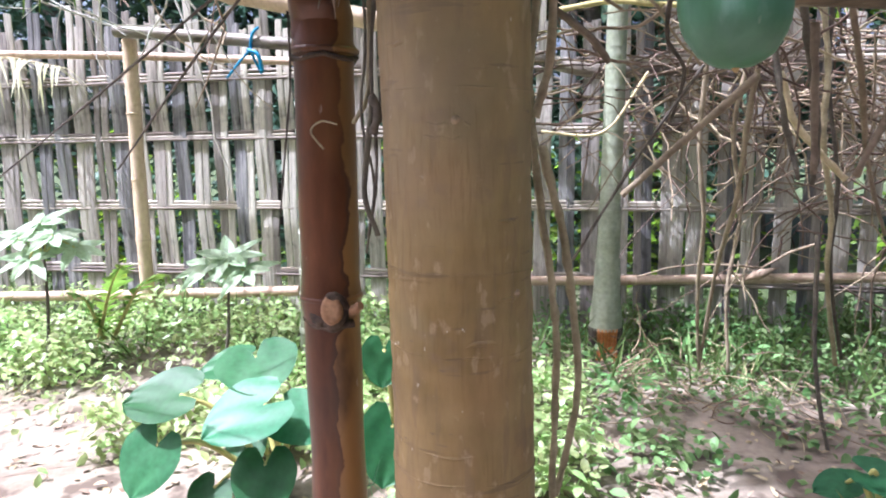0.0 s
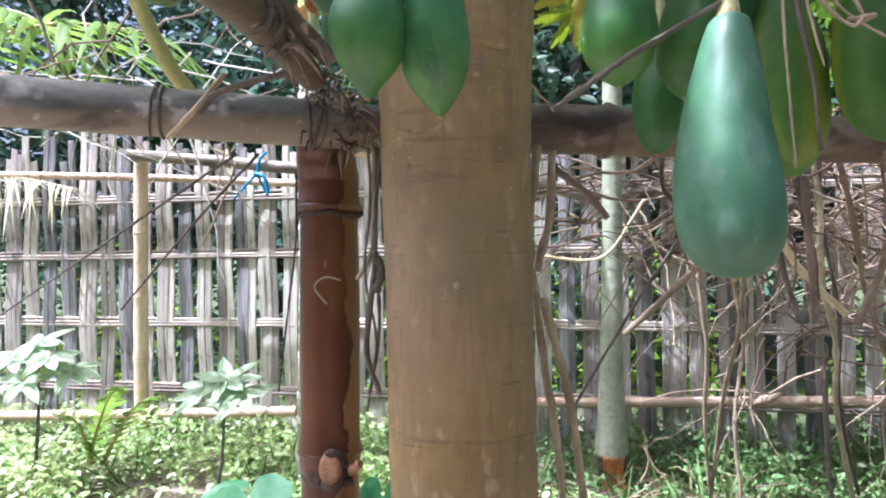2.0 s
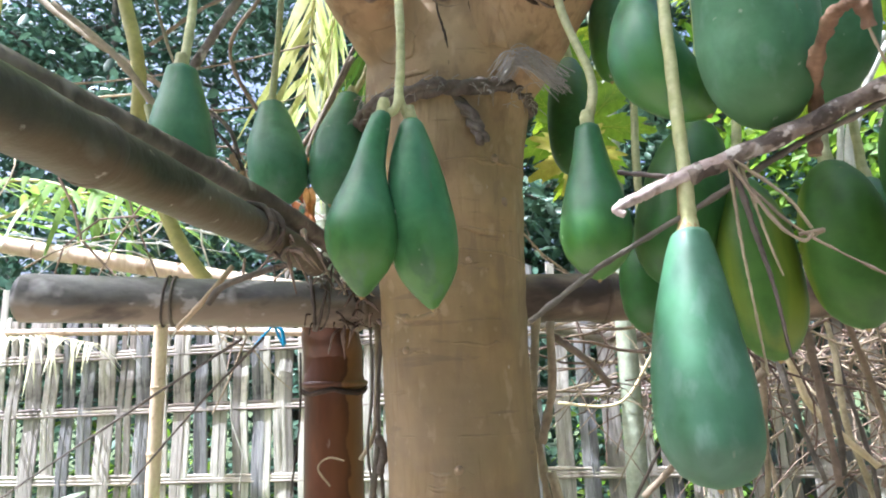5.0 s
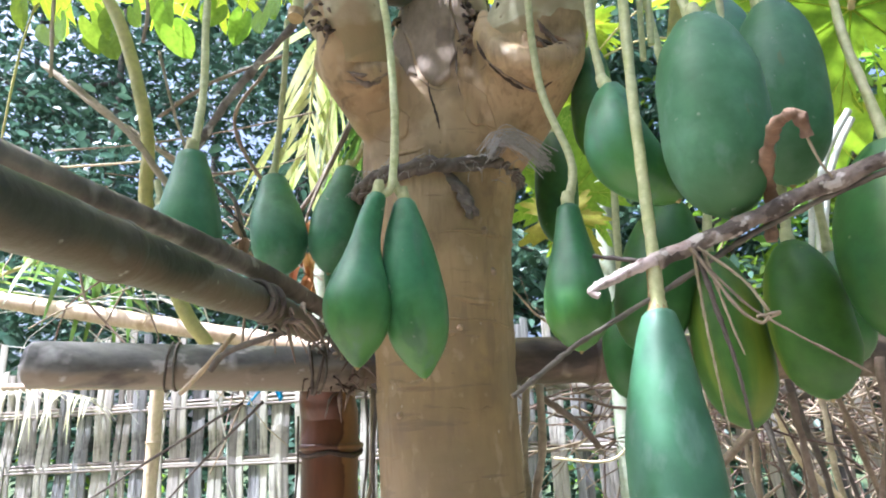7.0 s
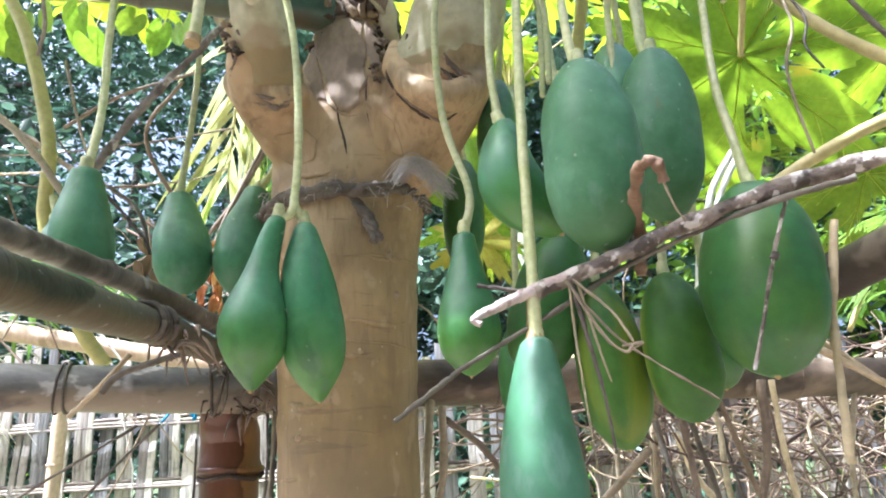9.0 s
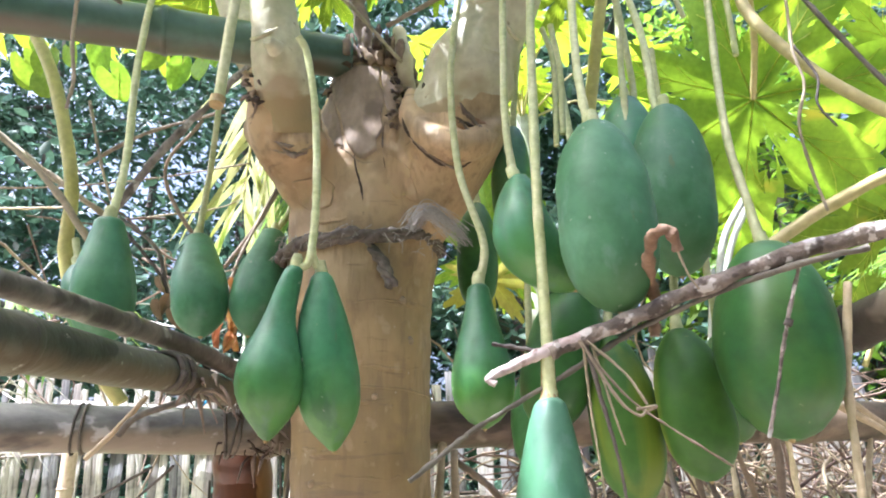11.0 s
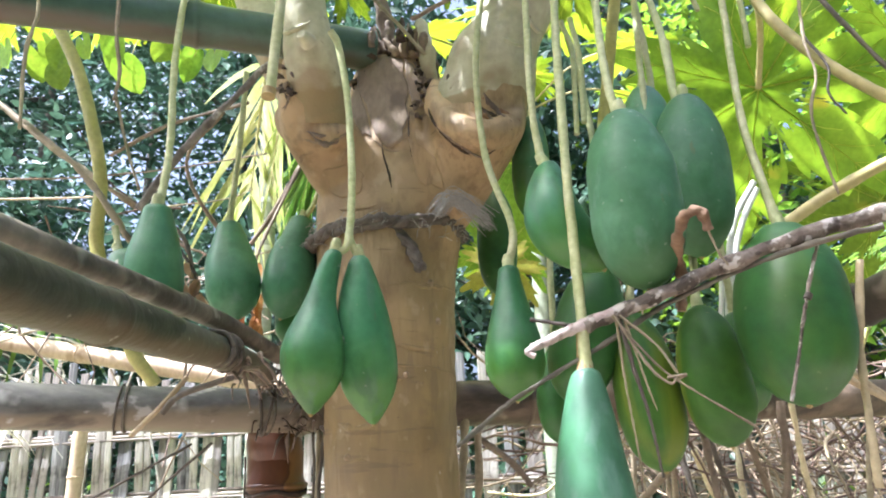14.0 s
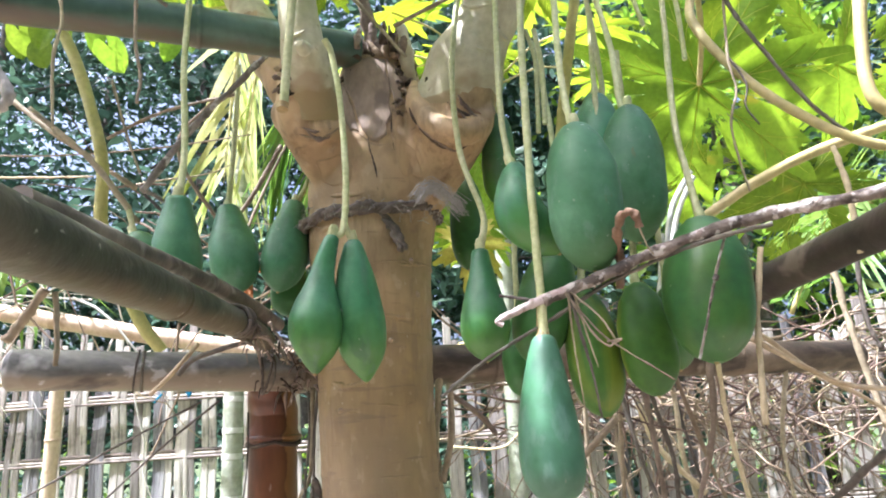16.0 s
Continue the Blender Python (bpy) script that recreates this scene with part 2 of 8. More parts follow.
def peel(m, colour, edge, rough_edge):
    """Bare tan wood where the brown skin has split away along one side of the post."""
    t = m.node_tree
    n, ln = t.nodes, t.links.new
    p = n["Principled BSDF"]
    was = p.inputs["Base Color"].links[0].from_socket
    co, sep, nz = n.new("ShaderNodeTexCoord"), n.new("ShaderNodeSeparateXYZ"), n.new("ShaderNodeTexNoise")
    nz.inputs["Scale"].default_value, nz.inputs["Detail"].default_value = 14, 5
    ln(co.outputs["Object"], sep.inputs[0])
    ln(co.outputs["Object"], nz.inputs[0])
    wob = n.new("ShaderNodeMath")
    wob.operation = "MULTIPLY_ADD"
    wob.inputs[1].default_value = rough_edge
    ln(nz.outputs["Fac"], wob.inputs[0])
    low, add = n.new("ShaderNodeMapRange"), n.new("ShaderNodeMath")
    low.inputs["From Min"].default_value, low.inputs["From Max"].default_value, low.inputs["To Min"].default_value, low.inputs["To Max"].default_value = 0.62, 0.74, 0.022, 0.0
    add.operation = "ADD"
    ln(sep.outputs["Z"], low.inputs[0])
    ln(low.outputs[0], add.inputs[0])
    ln(sep.outputs["X"], add.inputs[1])
    ln(add.outputs[0], wob.inputs[2])
    for lo, hi, c in ((edge - 0.004, edge, (0.07, 0.03, 0.02)), (edge + 0.003, edge + 0.005, colour)):
        cut, mx = n.new("ShaderNodeMapRange"), n.new("ShaderNodeMix")
        cut.inputs["From Min"].default_value, cut.inputs["From Max"].default_value = lo, hi
        mx.data_type = "RGBA"
        ln(wob.outputs[0], cut.inputs[0])
        ln(cut.outputs[0], mx.inputs["Factor"])
        ln(was, mx.inputs["A"])
        mx.inputs["B"].default_value = (*c, 1)
        was = mx.outputs["Result"]
    ln(was, p.inputs["Base Color"])


peel(BROWN_BAMBOO, (0.3, 0.165, 0.06), -0.185, 0.05)
GREY_BAMBOO = mat("grey_bamboo", (0.08, 0.065, 0.054), (0.28, 0.235, 0.19), 9, 0.5, 0.4, 50, (0.5, 1.6, 1.6), spots=(0.4, 0.36, 0.31), spot_scale=13, spot_size=0.62)


def underside(m, colour, level, uneven, slope=0.0):
    """Another colour below a level that can slope, with an uneven edge."""
    t = m.node_tree
    n, ln = t.nodes, t.links.new
    p = n["Principled BSDF"]
    was = p.inputs["Base Color"].links[0].from_socket
    co, sep, mp, nz, ad, cut, mx = (n.new("ShaderNode" + k) for k in ("TexCoord", "SeparateXYZ", "Mapping", "TexNoise", "Math", "MapRange", "Mix"))
    ad.operation, mx.data_type = "MULTIPLY_ADD", "RGBA"
    mp.inputs["Scale"].default_value = (0.35, 1, 1)
    nz.inputs["Scale"].default_value, nz.inputs["Detail"].default_value, ad.inputs[1].default_value = 16, 5, uneven
    ln(co.outputs["Object"], sep.inputs[0])
    ln(co.outputs["Object"], mp.inputs[0])
    ln(mp.outputs[0], nz.inputs[0])
    ln(nz.outputs["Fac"], ad.inputs[0])
    fall = n.new("ShaderNodeMath")
    fall.operation, fall.inputs[1].default_value = "MULTIPLY_ADD", -slope
    ln(sep.outputs["Y"], fall.inputs[0])
    ln(sep.outputs["Z"], fall.inputs[2])
    ln(fall.outputs[0], ad.inputs[2])
    cut.inputs["From Min"].default_value, cut.inputs["From Max"].default_value, cut.inputs["To Min"].default_value, cut.inputs["To Max"].default_value = level, level + 0.012, 0.8, 0.0
    ln(ad.outputs[0], cut.inputs[0])
    ln(cut.outputs[0], mx.inputs["Factor"])
    ln(was, mx.inputs["A"])
    mx.inputs["B"].default_value = (*colour, 1)
    ln(mx.outputs["Result"], p.inputs["Base Color"])


BEAM = mat("weathered_beam", (0.085, 0.082, 0.076), (0.27, 0.258, 0.235), 9, 0.45, 0.4, 50, (0.5, 1.6, 1.6), spots=(0.44, 0.42, 0.4), spot_scale=13, spot_size=0.62)
underside(BEAM, (0.235, 0.185, 0.12), 1.282, 0.05)
flecks(BEAM, (0.04, 0.03, 0.026), 14, 0.56, 0.1, (0.4, 1.4, 1.4), 0.75)
flecks(BEAM, (0.48, 0.45, 0.42), 26, 0.62, 0.05, (0.5, 1, 1), 0.8)
BROWN_BEAM = mat("brown_weathered_beam", (0.065, 0.046, 0.033), (0.24, 0.175, 0.12), 9, 0.55, 0.4, 50, (0.5, 1.6, 1.6), spots=(0.34, 0.28, 0.215), spot_scale=13, spot_size=0.62)
flecks(BROWN_BEAM, (0.035, 0.026, 0.02), 12, 0.56, 0.1, (0.3, 1.4, 1.4), 0.75)
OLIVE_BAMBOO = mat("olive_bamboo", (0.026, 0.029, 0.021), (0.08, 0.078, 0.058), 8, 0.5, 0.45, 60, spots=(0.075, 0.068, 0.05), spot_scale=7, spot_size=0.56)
# far part turns grey, the near end stays dark green
underside(OLIVE_BAMBOO, (0.135, 0.128, 0.1), 1.95, 0.3, 1.0)
underside(OLIVE_BAMBOO, (0.12, 0.089, 0.052), 1.356, 0.03, 0.11)
flecks(OLIVE_BAMBOO, (0.1, 0.095, 0.068), 24, 0.55, 0.14, (1, 0.6, 1), 0.35)
flecks(OLIVE_BAMBOO, (0.2, 0.185, 0.155), 30, 0.64, 0.08, (1, 0.6, 1), 0.35)
flecks(OLIVE_BAMBOO, (0.025, 0.022, 0.018), 20, 0.6, 0.1, (1, 0.3, 1), 0.5)
flecks(OLIVE_BAMBOO, (0.4, 0.38, 0.33), 70, 0.68, 0.04, (1, 1, 1), 0.7)
flecks(GREY_BAMBOO, (0.4, 0.37, 0.32), 26, 0.64, 0.06, (0.4, 1, 1), 0.8)
flecks(GREY_BAMBOO, (0.05, 0.035, 0.028), 14, 0.6, 0.08, (0.3, 1.4, 1.4), 0.7)
flecks(BROWN_BAMBOO, (0.2, 0.088, 0.032), 8, 0.53, 0.14, (1, 1, 0.35), 0.55)
flecks(BROWN_BAMBOO, (0.05, 0.025, 0.018), 9, 0.58, 0.12, (1, 1, 0.4), 0.75)
flecks(BROWN_BAMBOO, (0.4, 0.3, 0.24), 60, 0.72, 0.03, (1, 1, 0.3), 0.7)
flecks(BRANCH_BARK, (0.4, 0.41, 0.2), 5, 0.5, 0.16, (1, 1, 0.5), 0.5)
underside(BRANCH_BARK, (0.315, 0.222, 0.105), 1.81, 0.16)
GREEN_BAMBOO = mat("green_bamboo", (0.05, 0.095, 0.07), (0.10, 0.165, 0.125), 5, 0.35, 0.06, 50, spots=(0.16, 0.11, 0.08), spot_scale=6, spot_size=0.6)
underside(GREEN_BAMBOO, (0.115, 0.08, 0.053), 1.872, 0.03)
TAN_BAMBOO = mat("tan_bamboo", (0.45, 0.325, 0.225), (0.62, 0.475, 0.345), 6, 0.5, 0.15, 60, (1, 1, 0.5), spots=(0.38, 0.26, 0.16), spot_scale=11, spot_size=0.62, random=0.12)
SLAT = mat("weathered_slat", (0.27, 0.245, 0.215), (0.48, 0.435, 0.385), 9, 0.75, 0.45, 60, (4, 4, 0.35), random=0.4, spots=(0.17, 0.155, 0.145), spot_scale=7, spot_size=0.6)
OLD_SLAT = mat("old_grey_slat", (0.135, 0.132, 0.137), (0.33, 0.318, 0.317), 9, 0.78, 0.5, 60, (5, 5, 0.3), random=0.45, spots=(0.09, 0.085, 0.09), spot_scale=7, spot_size=0.58)
BLEACHED_SLAT = mat("bleached_slat", (0.33, 0.3, 0.26), (0.53, 0.485, 0.425), 9, 0.75, 0.45, 60, (4, 4, 0.35), random=0.25, spots=(0.25, 0.22, 0.2), spot_scale=7, spot_size=0.6)
for canes in (SLAT, BLEACHED_SLAT):
    flecks(canes, (0.13, 0.11, 0.09), 22, 0.56, 0.1, (2.5, 2.5, 0.12), 0.6)
flecks(OLD_SLAT, (0.4, 0.38, 0.36), 22, 0.58, 0.1, (2.5, 2.5, 0.12), 0.6)
RAIL = mat("weathered_rail", (0.2, 0.165, 0.14), (0.5, 0.43, 0.37), 9, 0.7, 0.35, 60, (0.35, 3, 3), random=0.35, spots=(0.14, 0.115, 0.095), spot_scale=8, spot_size=0.58)
FRUIT = mat("papaya_skin", (0.042, 0.158, 0.06), (0.098, 0.245, 0.118), 11, 0.37, 0.1, 55, spots=(0.22, 0.28, 0.16), spot_scale=75, spot_size=0.71, random=0.15, spec=0.5, c3=(0.065, 0.2, 0.086))
# lighter skin for the left cluster, standing in for light missing on it
FRUIT_LIT = mat("lit_tone_papaya_skin", (0.058, 0.185, 0.084), (0.125, 0.265, 0.145), 10, 0.42, 0.1, 55, spots=(0.3, 0.36, 0.25), spot_scale=65, spot_size=0.71, random=0.08, spec=0.45, c3=(0.075, 0.2, 0.092))
FRUIT_WAXY = mat("waxy_papaya_skin", (0.062, 0.165, 0.076), (0.115, 0.238, 0.136), 9, 0.5, 0.1, 55, spots=(0.3, 0.36, 0.27), spot_scale=65, spot_size=0.71, random=0.08, spec=0.36, c3=(0.067, 0.174, 0.078))
FRUIT_LONG = mat("blue_green_papaya_skin", (0.045, 0.14, 0.062), (0.095, 0.21, 0.122), 9, 0.45, 0.1, 55, spots=(0.26, 0.32, 0.24), spot_scale=65, spot_size=0.71, spec=0.4, c3=(0.065, 0.17, 0.09))
# olive skin of the broad fruit; on the hidden fruit it darkens for shade
FRUIT_DARK = mat("olive_and_shaded_papaya_skin", (0.025, 0.098, 0.023), (0.056, 0.148, 0.04), 9, 0.42, 0.1, 55, spots=(0.25, 0.3, 0.15), spot_scale=70, spot_size=0.71, random=0.1, spec=0.45, c3=(0.046, 0.145, 0.034))
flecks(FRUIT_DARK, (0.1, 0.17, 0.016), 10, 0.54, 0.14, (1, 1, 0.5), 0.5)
FRUIT_RIPE = mat("turning_papaya_skin", (0.034, 0.104, 0.018), (0.076, 0.158, 0.023), 7, 0.48, 0.1, 55, random=0.1, spec=0.36, spots=(0.25, 0.24, 0.1), spot_scale=60, spot_size=0.735)


def tip_tint(m, colour, low, high):
    """Skin yellower towards the tip, part ripening, part painted ground light, with an uneven edge."""
    t = m.node_tree
    n, ln = t.nodes, t.links.new
    p = n["Principled BSDF"]
    was = p.inputs["Base Color"].links[0].from_socket
    co, sep, nz, ad, cut, mx = (n.new("ShaderNode" + k) for k in ("TexCoord", "SeparateXYZ", "TexNoise", "Math", "MapRange", "Mix"))
    ad.operation, mx.data_type = "MULTIPLY_ADD", "RGBA"
    nz.inputs["Scale"].default_value, nz.inputs["Detail"].default_value, ad.inputs[1].default_value = 14, 4, 0.5
    ln(co.outputs["Generated"], sep.inputs[0])
    ln(co.outputs["Object"], nz.inputs[0])
    ln(nz.outputs["Fac"], ad.inputs[0])
    ln(sep.outputs["Z"], ad.inputs[2])
    cut.inputs["From Min"].default_value, cut.inputs["From Max"].default_value, cut.inputs["To Min"].default_value, cut.inputs["To Max"].default_value = low, high, 0.62, 0.0
    ln(ad.outputs[0], cut.inputs[0])
    ln(cut.outputs[0], mx.inputs["Factor"])
    ln(was, mx.inputs["A"])
    mx.inputs["B"].default_value = (*colour, 1)
    ln(mx.outputs["Result"], p.inputs["Base Color"])


tip_tint(FRUIT, (0.085, 0.215, 0.012), 0.42, 0.74)
flecks(FRUIT, (0.5, 0.53, 0.42), 55, 0.69, 0.02, (1, 1, 0.6), 0.9)
flecks(FRUIT, (0.1, 0.19, 0.12), 36, 0.55, 0.1, (1, 1, 0.4), 0.5)
flecks(FRUIT, (0.018, 0.084, 0.026), 24, 0.54, 0.1, (1, 1, 0.6), 0.5)
flecks(FRUIT_WAXY, (0.42, 0.47, 0.4), 75, 0.7, 0.02, (1, 1, 0.6), 0.9)
flecks(FRUIT_WAXY, (0.115, 0.21, 0.16), 9, 0.52, 0.16, (1, 1, 0.5), 0.4)
flecks(FRUIT_LONG, (0.105, 0.19, 0.155), 12, 0.54, 0.12, (1, 1, 0.25), 0.6)
flecks(FRUIT, (0.1, 0.17, 0.03), 12, 0.56, 0.16, (1, 1, 0.6), 0.3)
flecks(FRUIT, (0.13, 0.12, 0.06), 30, 0.66, 0.05, (1, 1, 0.35), 0.6)
for skin in (FRUIT_WAXY, FRUIT_LONG, FRUIT_LIT):
    flecks(skin, (0.025, 0.095, 0.028), 32, 0.55, 0.12, (1, 1, 0.6), 0.3)
    flecks(skin, (0.2, 0.3, 0.25), 48, 0.57, 0.12, (1, 1, 0.5), 0.35)
    flecks(skin, (0.14, 0.16, 0.07), 60, 0.7, 0.04, (1, 1, 0.5), 0.5)
flecks(FRUIT_RIPE, (0.22, 0.26, 0.02), 9, 0.6, 0.1, (1.5, 1.5, 0.15), 0.6)
tip_tint(FRUIT_WAXY, (0.07, 0.165, 0.05), 0.25, 0.55)
STALK = mat("fruit_stalk", (0.43, 0.455, 0.2), (0.58, 0.575, 0.32), 30, 0.5, 0.15, 120, random=0.1)
STALK_TIP = mat("stalk_tip", (0.3, 0.2, 0.08), (0.42, 0.32, 0.15), 40, 0.6, 0.3, 150)
PETIOLE = mat("petiole", (0.42, 0.36, 0.13), (0.55, 0.46, 0.22), 12, 0.5, 0.1, 80, random=0.1)
GREEN_PETIOLE = mat("green_petiole", (0.4, 0.37, 0.1), (0.52, 0.47, 0.17), 12, 0.5, 0.1, 80)
LEAF = mat("papaya_leaf", (0.11, 0.178, 0.016), (0.168, 0.24, 0.025), 14, 0.5, 0.2, 80, through_light=0.52, through_col=(2.1, 1.95, 0.8), random=0.2, spots=(0.27, 0.25, 0.04), spot_scale=7, spot_size=0.66)
VEIN = mat("leaf_vein", (0.36, 0.42, 0.08), (0.48, 0.5, 0.13), 30, 0.5, 0.0, 80, through_light=0.75, through_col=(1.6, 1.5, 1.0))
VINE_LEAF = mat("vine_leaf", (0.14, 0.24, 0.03), (0.22, 0.32, 0.05), 10, 0.5, 0.1, 80, through_light=0.6, through_col=(1.9, 1.8, 0.9), random=0.2)
YELLOW_LEAF = mat("yellow_leaf", (0.45, 0.42, 0.05), (0.55, 0.48, 0.1), 12, 0.5, 0.1, 80, through_light=0.5)
TARO = mat("taro_leaf", (0.024, 0.118, 0.046), (0.05, 0.178, 0.072), 6, 0.46, 0.15, 60, through_light=0.32, random=0.35, spec=0.4)
TARO_VEIN = mat("taro_vein", (0.08, 0.22, 0.11), (0.14, 0.29, 0.16), 30, 0.5, 0.0, 80, through_light=0.3)
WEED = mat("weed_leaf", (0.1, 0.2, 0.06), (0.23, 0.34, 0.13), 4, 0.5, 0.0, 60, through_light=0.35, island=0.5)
# WEED's leaf made brighter, standing in for sun on the left side
SUN_WEED = mat("sunlit_tone_weed_leaf", (0.25, 0.385, 0.12), (0.53, 0.625, 0.29), 4, 0.38, 0.0, 60, through_light=0.4, island=0.5, spec=0.5)
GRASS = mat("grass_blade", (0.09, 0.17, 0.04), (0.2, 0.27, 0.09), 4, 0.6, 0.0, 60, through_light=0.35, island=0.35)
SAPLING = mat("sapling_leaf", (0.32, 0.44, 0.26), (0.45, 0.55, 0.38), 8, 0.38, 0.05, 60, through_light=0.3, random=0.1)
TREE_LEAF = mat("tree_leaf", (0.05, 0.104, 0.066), (0.102, 0.172, 0.108), 1.2, 0.42, 0.0, 30, through_light=0.34, island=0.55)
BRIGHT_LEAF = mat("bright_leaf", (0.12, 0.22, 0.03), (0.2, 0.3, 0.05), 2, 0.5, 0.0, 30, through_light=0.5, through_col=(1.6, 1.6, 0.9), island=0.3)
PALM = mat("palm_leaflet", (0.12, 0.22, 0.05), (0.22, 0.33, 0.1), 3, 0.45, 0.0, 40, through_light=0.45, through_col=(1.5, 1.5, 0.9), random=0.25)
DRY_PALM = mat("dry_palm_leaflet", (0.5, 0.47, 0.26), (0.76, 0.73, 0.6), 3, 0.6, 0.0, 40, through_light=0.45, random=0.3)
PALE_PALM = mat("yellowing_palm_leaflet", (0.36, 0.44, 0.07), (0.78, 0.74, 0.42), 2.2, 0.5, 0.0, 40, through_light=0.5, random=0.4)
RUSTY_STEM = mat("rusty_dry_stem", (0.13, 0.075, 0.045), (0.33, 0.21, 0.13), 22, 0.85, 0.7, 130)
VINE = mat("dry_vine", (0.062, 0.052, 0.043), (0.165, 0.138, 0.11), 18, 0.85, 0.6, 120, random=0.35)
PALE_VINE = mat("pale_vine", (0.2, 0.155, 0.1), (0.41, 0.33, 0.228), 14, 0.8, 0.4, 120, random=0.3)
BRUSH = mat("dry_brush", (0.13, 0.088, 0.062), (0.36, 0.27, 0.19), 6, 0.85, 0.2, 90, island=0.5)
STICK = mat("lichened_stick", (0.1, 0.078, 0.062), (0.31, 0.255, 0.21), 30, 0.85, 0.9, 140, spots=(0.5, 0.46, 0.42), spot_scale=42, spot_size=0.56)
flecks(STICK, (0.045, 0.034, 0.027), 46, 0.54, 0.05, (1, 1, 1), 0.75)
flecks(STICK, (0.6, 0.55, 0.5), 60, 0.6, 0.04, (1, 1, 1), 0.8)
LICHEN = mat("lichen_on_twig", (0.09, 0.072, 0.06), (0.33, 0.3, 0.27), 26, 0.9, 0.8, 130, spots=(0.52, 0.5, 0.46), spot_scale=38, spot_size=0.55)
STRAND = mat("bleached_strand", (0.55, 0.52, 0.47), (0.75, 0.73, 0.68), 20, 0.7, 0.2, 120)
BARE_WOOD = mat("bare_pinkish_wood", (0.36, 0.27, 0.235), (0.62, 0.53, 0.5), 35, 0.75, 0.4, 150, spots=(0.26, 0.18, 0.14), spot_scale=60, spot_size=0.6)
CRUST = mat("dark_dry_crust", (0.028, 0.02, 0.016), (0.13, 0.09, 0.065), 40, 0.9, 0.6, 140)
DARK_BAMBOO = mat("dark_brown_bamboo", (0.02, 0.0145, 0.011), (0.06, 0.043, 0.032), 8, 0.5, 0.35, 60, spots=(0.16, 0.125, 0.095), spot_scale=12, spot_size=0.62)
STRIP = mat("dry_strip", (0.42, 0.32, 0.18), (0.56, 0.46, 0.3), 20, 0.75, 0.3, 120, random=0.2)
ROPE = mat("old_rope", (0.085, 0.065, 0.05), (0.23, 0.19, 0.155), 40, 0.9, 0.6, 220)
FIBRE = mat("rope_fibre", (0.36, 0.33, 0.29), (0.5, 0.46, 0.42), 40, 0.85, 0.0, 200)
BLUE = mat("blue_string", (0.01, 0.16, 0.34), (0.02, 0.27, 0.5), 30, 0.4, 0.1, 120)
SOIL = mat("soil", (0.16, 0.122, 0.092), (0.35, 0.295, 0.235), 2.6, 0.95, 1.0, 40, spots=(0.11, 0.082, 0.062), spot_scale=7, spot_size=0.55)
LITTER = mat("dry_leaf_litter", (0.25, 0.17, 0.1), (0.46, 0.36, 0.25), 5, 0.85, 0.0, 60, island=0.4)
RUST = mat("rusty_dry_leaf", (0.3, 0.1, 0.04), (0.5, 0.24, 0.1), 30, 0.8, 0.3, 90, through_light=0.25, random=0.4)
ROOT = mat("orange_root", (0.52, 0.17, 0.05), (0.66, 0.28, 0.1), 30, 0.6, 0.1, 120)
CUT = mat("cut_wood", (0.2, 0.105, 0.055), (0.36, 0.21, 0.115), 40, 0.85, 0.5, 150)



def dark_far_ground(m, near, far, colour):
    """Beyond the garden bed the soil turns to dark low grass, added to cut bounced light."""
    t = m.node_tree
    n, ln = t.nodes, t.links.new
    p = n["Principled BSDF"]
    was = p.inputs["Base Color"].links[0].from_socket
    co, ds, nz, ad, cut, mx = (n.new("ShaderNode" + k) for k in ("TexCoord", "VectorMath", "TexNoise", "Math", "MapRange", "Mix"))
    ds.operation, ad.operation, mx.data_type = "LENGTH", "MULTIPLY_ADD", "RGBA"
    nz.inputs["Scale"].default_value, nz.inputs["Detail"].default_value, ad.inputs[1].default_value = 1.2, 5, 2.2
    ln(co.outputs["Object"], ds.inputs[0])
    ln(co.outputs["Object"], nz.inputs[0])
    ln(nz.outputs["Fac"], ad.inputs[0])
    ln(ds.outputs["Value"], ad.inputs[2])
    cut.inputs["From Min"].default_value, cut.inputs["From Max"].default_value = near, far
    ln(ad.outputs[0], cut.inputs[0])
    ln(cut.outputs[0], mx.inputs["Factor"])
    ln(was, mx.inputs["A"])
    mx.inputs["B"].default_value = (*colour, 1)
    ln(mx.outputs["Result"], p.inputs["Base Color"])


dark_far_ground(SOIL, 3.6, 4.6, (0.06, 0.085, 0.03))

# ---- building helpers ----


def link_mesh(name, data, material, parent=None):
    ob = new(name, data)
    data.materials.append(material)
    if parent:
        ob.parent = parent
        ob.matrix_parent_inverse = Matrix.Translation(-parent_place(parent))
    return ob


def parent_place(ob):
    place = Vector((0, 0, 0))
    while ob:
        place += ob.location
        ob = ob.parent
    return place


def part(name, bm, material, parent, label="", smooth=True):
    """One mesh from bm (in world metres) under a thing or a part."""
    data = bpy.data.meshes.new(name)
    for f in bm.faces:
        if len(f.verts) > 8:
            for e in f.edges:
                e.smooth = False
    bm.to_mesh(data)
    bm.free()
    if smooth:
        data.shade_smooth()
    ob = link_mesh(name, data, material, parent)
    if label:
        ob["label"] = label
    return ob


def raw(name, verts, faces, material, parent=None, smooth=False):
    data = bpy.data.meshes.new(name)
    data.from_pydata(verts, [], faces)
    data.update()
    if smooth:
        data.shade_smooth()
    return link_mesh(name, data, material, parent)


def thing(name, place, label, category, group="", kind=""):
    ob = new(name)
    ob.location = place
    ob.empty_display_size = 0.05
    return tagged(ob, label, category, group, kind)


